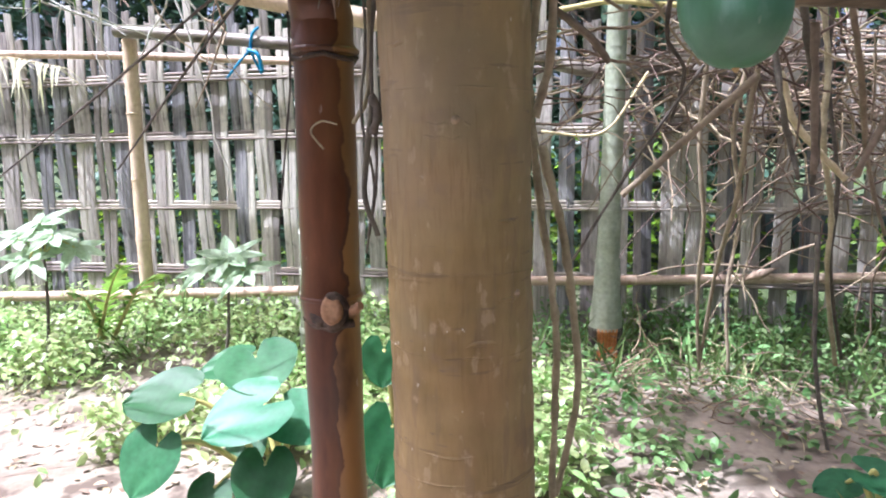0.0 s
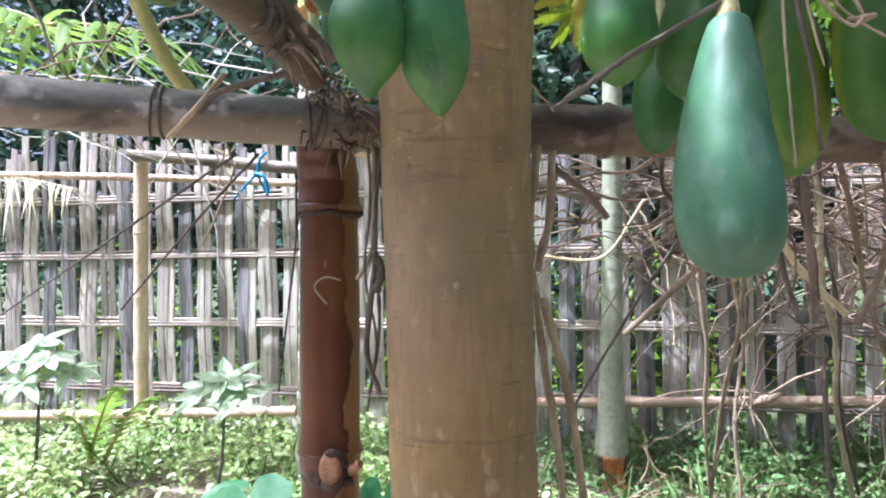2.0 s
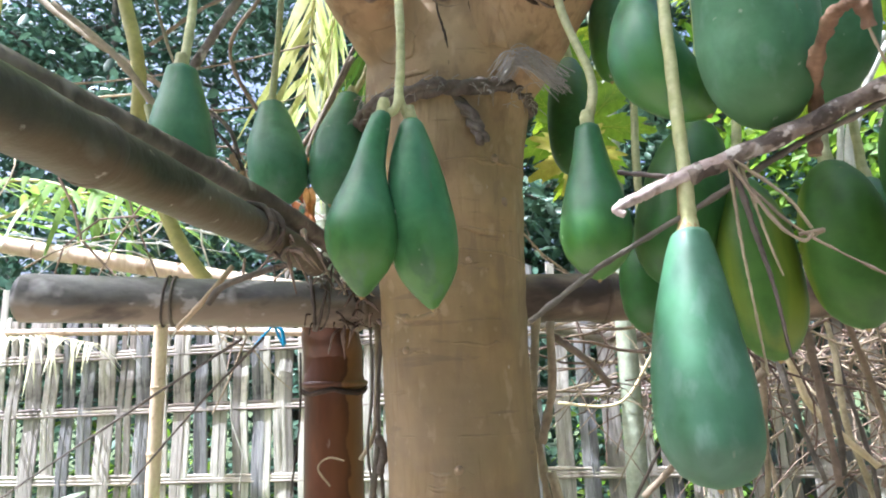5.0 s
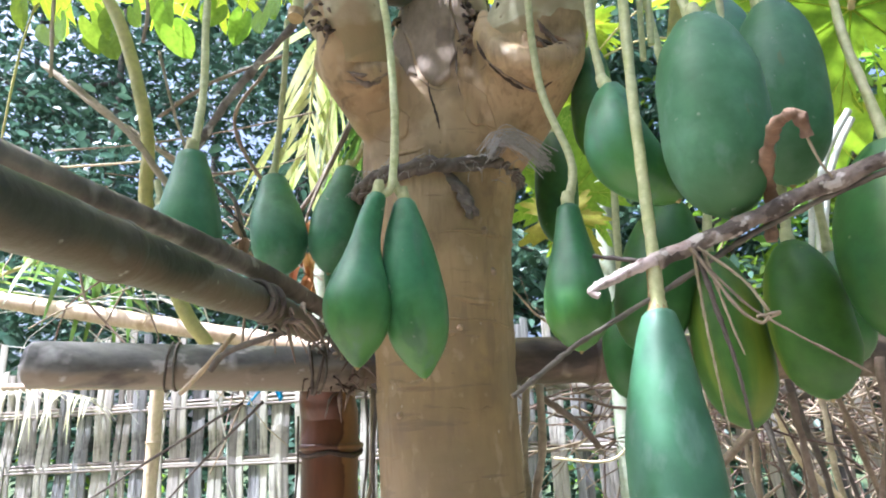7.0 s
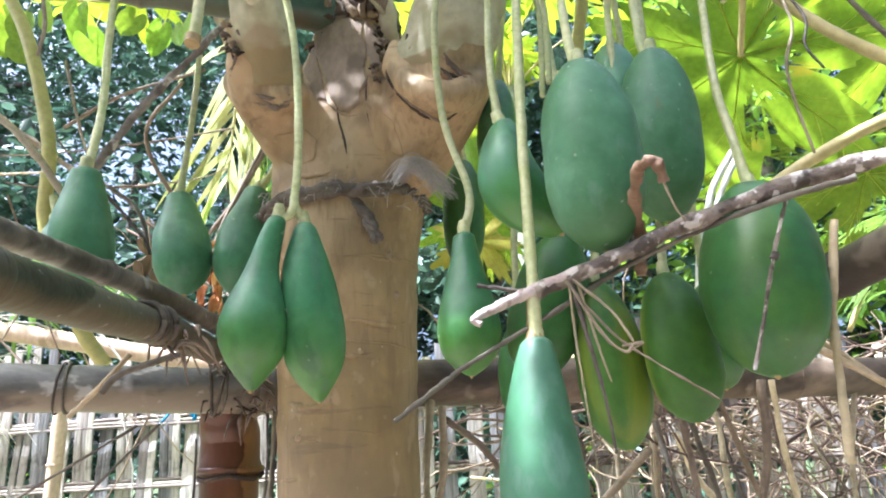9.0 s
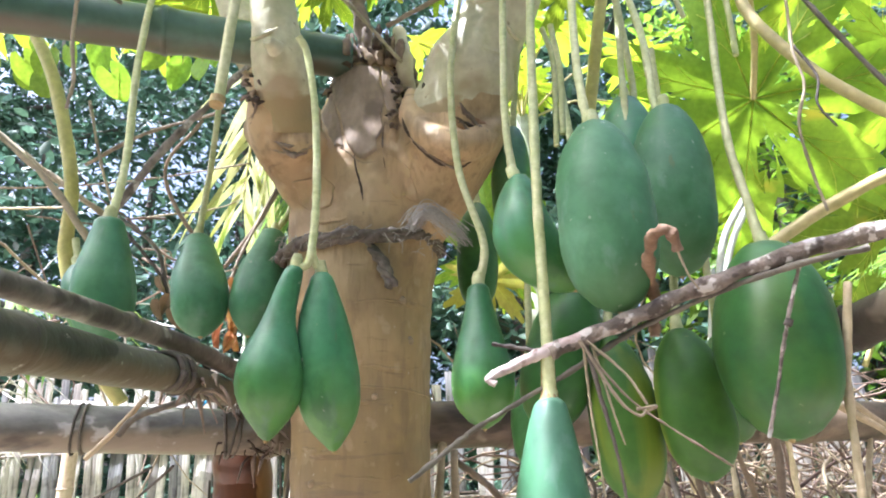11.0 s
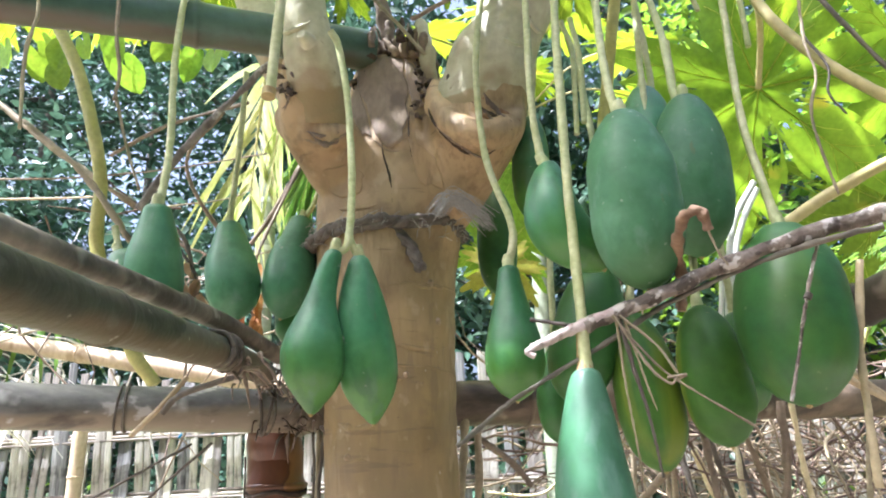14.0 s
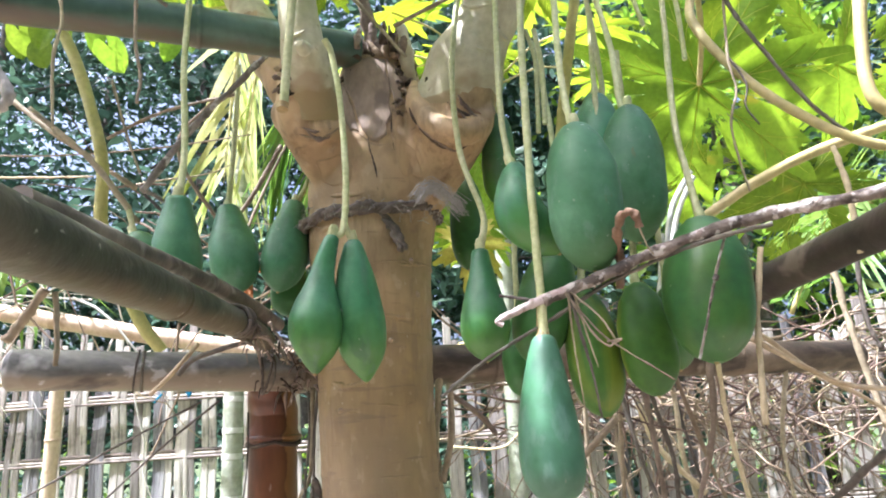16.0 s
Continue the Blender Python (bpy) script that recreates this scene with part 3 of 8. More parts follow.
def spline(points, n):
    """A smooth line through the points, n steps between each two."""
    p = [Vector(q) for q in points]
    p = [p[0] * 2 - p[1], *p, p[-1] * 2 - p[-2]]
    out = []
    for i in range(1, len(p) - 2):
        for k in range(n):
            t = k / n
            a, b, c, d = p[i - 1:i + 3]
            out.append(0.5 * (2 * b + (c - a) * t + (2 * a - 5 * b + 4 * c - d) * t * t + (3 * b - a - 3 * c + d) * t ** 3))
    out.append(p[-2])
    return out


def tube(bm, line, radius, sides=10, caps=True, wobble=0.0, seed=0.0):
    """A tube along the line; radius is a number or a function of 0..1."""
    rings, up = [], Vector((0.13, 0.31, 0.94))
    total = len(line) - 1
    for i, q in enumerate(line):
        way = (line[min(i + 1, total)] - line[max(i - 1, 0)]).normalized()
        side = way.cross(up)
        if side.length < 0.05:
            side = way.cross(Vector((1, 0.2, 0)))
        side.normalize()
        up = side.cross(way).normalized()
        r = radius(i / total) if callable(radius) else radius
        ring = []
        for k in range(sides):
            a = 2 * math.pi * k / sides
            v = side * math.cos(a) + up * math.sin(a)
            s = r
            if wobble:
                s *= 1 + wobble * noise.noise((q + v * r) * (0.35 / max(r, 0.002)) + Vector((seed, seed, 0)))
            ring.append(bm.verts.new(q + v * s))
        rings.append(ring)
    for a, b in zip(rings, rings[1:]):
        for k in range(sides):
            bm.faces.new((a[k], a[(k + 1) % sides], b[(k + 1) % sides], b[k]))
    if caps:
        bm.faces.new(rings[0][::-1])
        bm.faces.new(rings[-1])
    return bm


def swell(radii):
    """Radius along a line from a few even steps."""
    return lambda f: float(np.interp(f, np.linspace(0, 1, len(radii)), radii))


def stem(name, points, radius, material, label, category, group="", n=8, sides=8, wobble=0.25, taper=1.0, kind=""):
    """A vine or stick of its own, as one mesh."""
    line = spline(points, n)
    bm = tube(bmesh.new(), line, lambda f: radius * (1 + (taper - 1) * f), sides, True, wobble, points[0][0] * 7)
    ob = part(name, bm, material, None)
    return tagged(ob, label, category, group, kind)


def bamboo(name, points, radius, material, label, category, nodes=(), node_gap=0.0, hollow=False, group="", taper=1.0):
    """A bamboo culm with swollen node rings: a thing with its culm, each node and a cut end."""
    base = min((Vector(p) for p in points), key=lambda p: p.z)
    top = thing(name, base, label, category, group)
    line = spline(points, 24)
    length = sum((b - a).length for a, b in zip(line, line[1:]))
    if node_gap:
        nodes = [k * node_gap / length for k in range(1, int(length / node_gap))]
    wide = lambda f: radius * (1 + (taper - 1) * f) * (1 + 0.1 * max((math.exp(-((f - s) * length / (0.35 * radius)) ** 2) for s in nodes), default=0))
    part("culm", tube(bmesh.new(), line, wide, 20, True, 0.06, points[0][0]), material, top)
    for s in nodes:
        i = s * (len(line) - 1)
        q = line[int(i)].lerp(line[min(int(i) + 1, len(line) - 1)], i % 1)
        way = (line[min(int(i) + 1, len(line) - 1)] - line[max(int(i) - 1, 0)]).normalized()
        part("node", tube(bmesh.new(), [q - way * 0.005, q - way * 0.002, q + way * 0.002, q + way * 0.005], lambda f: radius * (1 + (taper - 1) * s) * (1.09 + 0.05 * math.sin(math.pi * f)), 20, True, 0.06), material, top)
    return top


# ---- ground ----


def ground_height(x, y):
    return 0.05 * noise.noise((x * 0.9, y * 0.9, 0.3)) + 0.018 * noise.noise((x * 4, y * 4, 1.7)) + 0.03 * max(0, y - 1.2) * math.exp(-max(0, y - 2.5) * 0.3)


def build_ground():
    def axis(a, b, step, far):
        v = list(np.arange(a, b + 1e-6, step))
        k, d = step, v[-1]
        out, lo = list(v), v[0]
        while d < far:
            k *= 1.35
            d += k
            lo -= k
            out.append(d)
            out.insert(0, lo)
        return out
    xs, ys = axis(-3.5, 3.5, 0.06, 400), axis(-1.5, 5, 0.06, 400)
    verts = [(x, y, ground_height(x, y)) for y in ys for x in xs]
    w = len(xs)
    faces = [(j * w + i, j * w + i + 1, (j + 1) * w + i + 1, (j + 1) * w + i) for j in range(len(ys) - 1) for i in range(w - 1)]
    tagged(raw("ground", verts, faces, SOIL, None, True), "bare brown garden soil with scattered weeds", "ground", kind="structure")


build_ground()

# ---- bamboo fence ----
FENCE_Y = 2.43
ROW_Z = (1.40, 1.08, 0.695, 0.325)


def slat_mesh(length, width, seed, phase):
    """A split bamboo cane, rounded in front, with nodes, woven in front of one rail and behind the next."""
    rnd = random.Random(seed)
    bm = bmesh.new()
    nodes = [rnd.uniform(0.05, 0.3) + k * rnd.uniform(0.27, 0.33) for k in range(6)]
    zs = sorted([length * k / 18 for k in range(19)] + [z + d for z in nodes if z < length - 0.03 for d in (-0.01, -0.003, 0.003, 0.01)])
    zs = [z for z in zs if 0 <= z <= length]
    rows_z = list(reversed(ROW_Z))
    marks = [rows_z[0] - 0.36, *rows_z, rows_z[-1] + 0.33]
    sway = [phase * (-1) ** k for k in range(len(marks))]
    across = ((-1, 0.0015), (-0.9, -0.0025), (-0.3, -0.0035), (-0.26, -0.002), (0.35, -0.004), (0.92, -0.0025), (1, 0.001))
    rows = []
    for z in zs:
        bulge = 1.045 if any(abs(z - k) < 0.004 for k in nodes) else 1.0
        f = max(-1, min(1, float(np.interp(z, marks, sway)) * 1.6)) * 0.008
        split = 0.35 * max(0, noise.noise((seed * 3.1, z * 2.5, 8)) - 0.1)
        row = []
        for back in (0, 1):
            for u, d in across:
                edge = (1 + 0.03 * noise.noise((u * 2, z * 1.7, seed))) * (1 - (split if u == 1 else 0))
                ragged = 0.02 * noise.noise((u * 2.5, seed, 3)) if z == zs[-1] else 0
                row.append(bm.verts.new((u * width / 2 * bulge * edge, f + (d * bulge if not back else 0.006), z + ragged)))
        rows.append(row)
    k8 = len(across)
    order = [*range(k8), *range(2 * k8 - 1, k8 - 1, -1)]
    for a, b in zip(rows, rows[1:]):
        for k in range(2 * k8):
            i, j = order[k], order[(k + 1) % (2 * k8)]
            bm.faces.new((a[i], a[j], b[j], b[i]))
    bm.faces.new([rows[-1][i] for i in order])
    return bm


def build_fence():
    fence = tagged(thing("fence", (0, FENCE_Y, 0), "", ""), "woven fence of weathered grey split bamboo slats", "fence")
    rnd = random.Random(4)
    kinds = {}
    for k in range(40):
        phase, tone = (1 if k % 2 else -1), (k // 2) % 4
        data = bpy.data.meshes.new("slat")
        bm = slat_mesh(1.66 + 0.03 * ((k * 5) % 7), 0.038 + 0.0028 * ((k * 3) % 5), k, phase)
        bm.to_mesh(data)
        bm.free()
        data.materials.append((OLD_SLAT, SLAT, BLEACHED_SLAT, SLAT)[tone])
        for face in data.polygons:
            face.use_smooth = False
        kinds.setdefault((phase, tone), []).append(data)
    x, i = -4.6, 0
    while x < 4.2:
        phase, tone = (1 if i % 2 else -1), rnd.choice((0, 0, 1, 2, 3, 1))
        lean, canes = rnd.uniform(-0.8, 0.8), (2 if x > 0.7 else rnd.choice((2, 2, 3)))
        step = 0.0435 if canes == 2 else 0.034
        for k in range(canes):
            ob = new("slat", rnd.choice(kinds[(phase, tone if rnd.random() < 0.85 else 1)]))
            ob.parent = fence
            ob.location = (x + step * (k - (canes - 1) / 2), rnd.uniform(-0.0025, 0.0025), rnd.uniform(-0.06, 0.04) - 0.05 * max(0, x + 1.2))
            ob.rotation_euler = (0, radians(lean + rnd.uniform(-0.25, 0.25)), radians(rnd.uniform(-6, 6)))
        x += rnd.uniform(0.118, 0.134)
        i += 1
    for z in ROW_Z:
        for pair in (0.02, 0.001, -0.018):
            line = []
            x = -4.7
            while x < 4.3:
                line.append(Vector((x, FENCE_Y - 0.001 + pair * 0.12 + 0.004 * noise.noise((x * 2, z, 9)), z + pair + 0.008 * noise.noise((x * 0.8, z, pair * 50)) - 0.014 * max(0, x))))
                x += 0.12
            part("rail", tube(bmesh.new(), line, 0.0098, 7, True, 0.35, z), RAIL, fence)


build_fence()
bamboo("bottom_rail", [(-3.057, 2.220, 0.185), (-2.142, 2.260, 0.212), (-1.256, 2.300, 0.246)], 0.028, TAN_BAMBOO, "pale bamboo pole lying along the foot of the fence", "bamboo pole", node_gap=0.42)
bamboo("bottom_rail", [(-0.136, 2.330, 0.317), (0.556, 2.340, 0.334), (1.679, 2.340, 0.371)], 0.024, TAN_BAMBOO, "pale bamboo pole lying along the foot of the fence", "bamboo pole", node_gap=0.42)
bamboo("top_rail", [(-3.224, 2.340, 1.567), (-2.128, 2.350, 1.511), (-1.257, 2.360, 1.451)], 0.021, TAN_BAMBOO, "pale bamboo rail tied along the fence top", "bamboo pole", node_gap=0.36)
bamboo("fence_post", [(-2.12, 2.24, -0.1), (-2.12, 2.24, 0.7), (-2.11, 2.24, 1.58)], 0.037, TAN_BAMBOO, "upright tan bamboo post in front of the fence", "bamboo post", node_gap=0.33)
bamboo("trellis_pole", [(-2.6, 1.25, 1.885), (-1.8, 1.314, 1.716), (-1.1, 1.37, 1.567), (-0.45, 1.42, 1.429)], 0.036, TAN_BAMBOO, "long pale bamboo pole of the trellis by the fence", "bamboo pole", node_gap=0.5)
bamboo("trellis_pole", [(-0.134, 2.280, 1.453), (0.260, 2.200, 1.330), (0.618, 2.280, 1.333), (1.202, 2.370, 1.263)], 0.032, GREY_BAMBOO, "grey weathered pole under the dry vines", "bamboo pole", node_gap=0.5)
bamboo("trellis_pole", [(-2.137, 2.170, 1.612), (-1.651, 2.170, 1.562), (-1.127, 2.200, 1.5)], 0.031, GREY_BAMBOO, "weathered split bamboo pole resting on the post", "bamboo pole", node_gap=0.6)

# ---- trellis near the tree ----
post = bamboo("support_post", [(-0.243, 0.08, -0.1), (-0.246, 0.080, 0.359), (-0.246, 0.080, 0.851), (-0.240, 0.073, 1.19)], 0.049, BROWN_BAMBOO, "glossy red-brown bamboo post with a cut side shoot", "bamboo post", nodes=(0.577, 0.945))
# top bent forward so that it overlaps the beam in the camera's view
part("worn_top", tube(bmesh.new(), spline([(-0.241, 0.074, 1.15), (-0.239, 0.070, 1.19), (-0.235, 0.05, 1.225), (-0.229, 0.02, 1.258), (-0.22, -0.008, 1.284)], 6), swell((0.0495, 0.05, 0.0475, 0.04, 0.02)), 18, True, 0.35, 5), BROWN_BAMBOO, post, "rounded worn post top")
part("bark_collar", tube(bmesh.new(), [(Vector((-0.24 + 0.0515 * math.cos(k * 0.42), 0.073 + 0.0515 * math.sin(k * 0.42), 1.122 + 0.004 * math.sin(k * 1.7)))) for k in range(16)], 0.0045, 7, True, 0.9, 2), CRUST, post, "dark ragged node collar")
BEAM_A, BEAM_B = Vector((-0.632, -0.177, 1.2797)), Vector((-0.222, -0.001, 1.2607))
beam = bamboo("cross_beam", [BEAM_A, BEAM_A.lerp(BEAM_B, 0.35), BEAM_A.lerp(BEAM_B, 0.7), BEAM_B, Vector((-0.17, 0.034, 1.258)), Vector((-0.12, 0.07, 1.256))], 0.036, BEAM, "grey weathered bamboo beam lying on the post", "bamboo beam", nodes=(0.76,), taper=1.06)
beam_way = (BEAM_A - BEAM_B).normalized()
part("rounded_end", tube(bmesh.new(), [BEAM_A - beam_way * 0.002, BEAM_A + beam_way * 0.004, BEAM_A + beam_way * 0.009, BEAM_A + beam_way * 0.013, BEAM_A + beam_way * 0.015], swell((0.0359, 0.035, 0.0305, 0.02, 0.0066)), 20, True, 0.1), BEAM, beam)
bamboo("cross_beam", [(0.03, 0.14, 1.269), (0.25, 0.212, 1.266), (0.72, 0.404, 1.26), (1.25, 0.63, 1.254)], 0.043, BROWN_BEAM, "brown weathered bamboo beam behind the tree", "bamboo beam", nodes=(0.3, 0.75))
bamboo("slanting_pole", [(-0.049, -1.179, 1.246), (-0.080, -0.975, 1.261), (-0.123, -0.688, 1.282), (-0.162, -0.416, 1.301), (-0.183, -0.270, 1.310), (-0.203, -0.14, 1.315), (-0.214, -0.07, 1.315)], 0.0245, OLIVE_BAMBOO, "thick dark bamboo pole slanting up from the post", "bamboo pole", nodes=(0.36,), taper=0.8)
bamboo("thin_pole", [(-0.192, -0.800, 1.346), (-0.191, -0.654, 1.349), (-0.189, -0.404, 1.355), (-0.189, -0.238, 1.354), (-0.188, -0.072, 1.343)], 0.0128, GREY_BAMBOO, "thin brown pole lying beside the thick one", "bamboo pole", nodes=(0.5,), taper=1.05)
bamboo("green_pole", [(-0.592, -0.387, 1.882), (-0.300, -0.246, 1.894), (-0.010, -0.105, 1.898)], 0.037, GREEN_BAMBOO, "green bamboo pole lodged in the tree fork", "bamboo pole", nodes=(0.52,))
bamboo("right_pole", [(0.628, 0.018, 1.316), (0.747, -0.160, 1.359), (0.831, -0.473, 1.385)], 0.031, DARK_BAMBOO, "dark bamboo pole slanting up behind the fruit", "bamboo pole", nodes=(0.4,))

# ---- papaya tree ----
tree = thing("papaya_tree", (0, 0, 0), "old forked papaya tree with smooth tan trunk", "papaya tree")


def trunk_radius(z):
    return float(np.interp(z, (-0.1, 0.15, 0.4, 0.65, 0.9, 1.15, 1.3, 1.4, 1.5, 1.6), (0.122, 0.117, 0.113, 0.110, 0.110, 0.111, 0.114, 0.118, 0.126, 0.138)))


def trunk_centre(z):
    return float(np.interp(z, (0.3, 1.15, 1.5, 1.6, 1.7, 1.8, 1.9), (-0.004, -0.013, -0.011, 0.0, 0.012, 0.02, 0.024))), float(np.interp(z, (0.3, 1.1, 1.5, 1.7, 1.9), (0.004, 0.0, -0.014, -0.022, -0.035)))


def build_trunk():
    bm = bmesh.new()
    axis = [(*trunk_centre(z), z) for z in (-0.1, 0.15, 0.4, 0.65, 0.9, 1.15, 1.3, 1.4, 1.5, 1.6, 1.7, 1.8, 1.89)]
    tube(bm, spline(axis, 8), swell((0.122, 0.117, 0.113, 0.110, 0.110, 0.111, 0.114, 0.118, 0.126, 0.138, 0.134, 0.104, 0.082)), 40)
    # the swollen feet of the two branches and of the one behind
    for line, radii in (
        ([(-0.03, -0.03, 1.56), (-0.075, -0.105, 1.665), (-0.1, -0.172, 1.722), (-0.098, -0.225, 1.785), (-0.09, -0.25, 1.82)], (0.045, 0.058, 0.059, 0.043, 0.03)),
        ([(0.04, -0.02, 1.54), (0.115, -0.055, 1.65), (0.172, -0.098, 1.728), (0.212, -0.132, 1.81), (0.245, -0.15, 1.88)], (0.06, 0.08, 0.087, 0.062, 0.04)),
        ([(-0.069, 0.059, 1.751), (-0.220, 0.129, 1.969), (-0.326, 0.166, 2.182)], (0.05, 0.062, 0.05)),
        ([(-0.146, -0.15, 1.79), (-0.15, -0.165, 1.735), (-0.128, -0.16, 1.69)], (0.014, 0.026, 0.014)),
        ([(-0.11, -0.2, 1.69), (-0.07, -0.195, 1.682), (-0.035, -0.165, 1.7)], (0.014, 0.026, 0.014)),
        ([(0.106, -0.135, 1.8), (0.108, -0.158, 1.735), (0.14, -0.178, 1.682), (0.185, -0.182, 1.66), (0.226, -0.16, 1.682), (0.25, -0.13, 1.73)], (0.01, 0.02, 0.024, 0.026, 0.024, 0.014)),
    ):
        tube(bm, spline(line, 9), swell(radii), 24, True, 0.1, line[0][0] * 4)
    bmesh.ops.recalc_face_normals(bm, faces=bm.faces[:])
    ob = part("trunk", bm, BARK, tree)
    rm = ob.modifiers.new("union", "REMESH")
    rm.mode, rm.voxel_size, rm.use_smooth_shade = "VOXEL", 0.0065, True
    sm = ob.modifiers.new("soft", "SMOOTH")
    sm.iterations, sm.factor = 5, 0.6
    for size, deep in ((0.05, 0.006), (0.016, 0.0022)):
        lumps = bpy.data.textures.new("lumps", "CLOUDS")
        lumps.noise_scale, lumps.noise_depth = size, 2
        dp = ob.modifiers.new("lumps", "DISPLACE")
        dp.texture, dp.strength, dp.mid_level, dp.texture_coords = lumps, deep, 0.5, "LOCAL"
    for line, radii in (
        ([(-0.07, -0.15, 1.68), (-0.085, -0.195, 1.735), (-0.086, -0.24, 1.79), (-0.088, -0.258, 1.849), (-0.1, -0.272, 2.006), (-0.128, -0.279, 2.430)], (0.03, 0.05, 0.0475, 0.041, 0.0365, 0.035, 0.032)),
        ([(0.13, -0.05, 1.68), (0.180, -0.106, 1.755), (0.217, -0.141, 1.835), (0.266, -0.156, 1.925), (0.311, -0.165, 2.036), (0.423, -0.174, 2.442)], (0.05, 0.086, 0.076, 0.064, 0.058, 0.054, 0.05)),
        ([(-0.290, 0.154, 2.119), (-0.376, 0.180, 2.304), (-0.413, 0.184, 2.480), (-0.489, 0.208, 3.063)], (0.05, 0.046, 0.044, 0.042)),
    ):
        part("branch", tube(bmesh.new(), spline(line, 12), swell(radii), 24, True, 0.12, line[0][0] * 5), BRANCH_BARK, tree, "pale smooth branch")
    for line, r in (([(0.031, -0.055, 1.818), (0.029, -0.085, 1.887), (0.015, -0.084, 1.954)], (0.05, 0.032, 0.01)), ([(-0.034, -0.074, 1.891), (-0.039, -0.093, 1.955)], (0.02, 0.008)), ([(0.070, -0.076, 1.868), (0.092, -0.086, 1.922)], (0.018, 0.006)), ([(0.004, -0.112, 2.054), (0.009, -0.103, 1.993), (0.023, -0.085, 1.901)], (0.013, 0.012, 0.014))):
        part("dried_stump", tube(bmesh.new(), spline(line, 6), swell(r), 16, True, 0.9, line[0][0] * 9), DRY_STUMP, tree, "rough dried broken stump")
    splinter = random.Random(5)
    for k in range(22):
        q = Vector((0.03, -0.112, 1.895)) + Vector((splinter.gauss(0, 0.026), splinter.gauss(0, 0.012), splinter.gauss(0, 0.008)))
        e = q + Vector((splinter.gauss(0, 0.01), splinter.gauss(0, 0.006), splinter.uniform(0.012, 0.045)))
        part("splinter", tube(bmesh.new(), spline([q - Vector((0, 0, 0.02)), q.lerp(e, 0.5) + Vector((splinter.gauss(0, 0.003), -0.002, 0)), e], 4), swell((0.008, splinter.uniform(0.004, 0.008), 0.0015)), 7, True, 0.95, k * 2.3), (DRY_STUMP, CRUST, SCAR)[k % 3], tree)
    for k in range(16):
        q = Vector((-0.045 + 0.14 * k / 15, -0.07 + splinter.uniform(-0.03, 0.05), 1.89))
        e = q + Vector((splinter.uniform(-0.012, 0.012), splinter.uniform(-0.01, 0.01), splinter.uniform(0.03, 0.085)))
        part("splinter", tube(bmesh.new(), spline([q - Vector((0, 0, 0.04)), q, e], 4), swell((0.014, 0.011, 0.003)), 7, True, 0.9, k * 3.1), DRY_STUMP, tree)
    for q, d, r in (((-0.075, -0.308, 1.792), (-0.2, -1, 0.1), 0.009), ((-0.102, -0.217, 1.710), (-0.1, -1, 0.2), 0.007), ((0.311, -0.218, 1.934), (0.2, -1, 0), 0.008)):
        q, d = Vector(q), Vector(d).normalized()
        bm = tube(bmesh.new(), [q - d * 0.012, q, q + d * 0.006, q + d * 0.008], swell((r * 1.6, r * 1.15, r, r * 0.55)), 14, True, 0.25, r * 900)
        part("stalk_scar", bm, BRANCH_BARK, tree)
    return ob


def leaf_scar(angle, z, half, sag, thick=0.0028):
    """A raised crescent left by a fallen leaf stalk; angle from the -y side, towards +x."""
    line = []
    for k in range(-8, 9):
        a = radians(angle + half * k / 8)
        zz = z - sag * (1 - (k / 8) ** 2) + 0.004 * noise.noise((k * 0.4, z * 9, angle))
        r = trunk_radius(zz) - thick * 1.25
        cx, cy = trunk_centre(zz)
        line.append(Vector((cx + math.sin(a) * r, cy - math.cos(a) * r, zz)))
    part("leaf_scar", tube(bmesh.new(), line, lambda f: thick * (0.3 + math.sin(math.pi * f)) * 1.5, 7, True, 0.5, z * 30), BARK, tree)


def branch_scar(centre, radius, way, angle, half, sag, thick):
    """A raised horseshoe ridge round part of a branch, left by a fallen leaf stalk."""
    up = Vector(way).normalized()
    side = up.cross(Vector((0, -1, 0))).normalized() * -1
    front = side.cross(up) * -1
    if front.y > 0:
        front = -front
    line = []
    for k in range(-8, 9):
        a = radians(angle + half * k / 8)
        line.append(Vector(centre) + (side * math.sin(a) + front * math.cos(a)) * (radius - thick * 0.3) - up * (sag * (1 - (k / 8) ** 2)))
    part("leaf_scar", tube(bmesh.new(), line, lambda f: thick * (0.3 + math.sin(math.pi * f)), 7, True, 0.5, radius * 90 + angle), BRANCH_BARK, tree)


for centre, radius, way, angle, half, sag, thick in (
    ((0.225, -0.144, 1.85), 0.066, (0.45, -0.1, 0.9), -20, 38, 0.018, 0.0045), ((0.262, -0.155, 1.915), 0.06, (0.4, -0.08, 0.9), 25, 36, 0.016, 0.004),
    ((0.285, -0.16, 1.965), 0.057, (0.38, -0.08, 0.92), -30, 34, 0.014, 0.004), ((0.31, -0.165, 2.03), 0.055, (0.3, -0.03, 0.95), 15, 40, 0.016, 0.004),
    ((0.245, -0.15, 1.885), 0.062, (0.4, -0.08, 0.9), -55, 26, 0.012, 0.0035), ((-0.087, -0.255, 1.835), 0.042, (-0.03, -0.1, 1), 20, 42, 0.012, 0.003),
    ((-0.093, -0.264, 1.92), 0.039, (-0.08, -0.09, 1), -25, 40, 0.012, 0.003), ((-0.1, -0.271, 1.99), 0.037, (-0.08, -0.05, 1), 15, 44, 0.012, 0.003)):
    branch_scar(centre, radius, way, angle, half, sag, thick)
trunk_mesh = build_trunk()
bark = trunk_mesh.evaluated_get(bpy.context.evaluated_depsgraph_get())


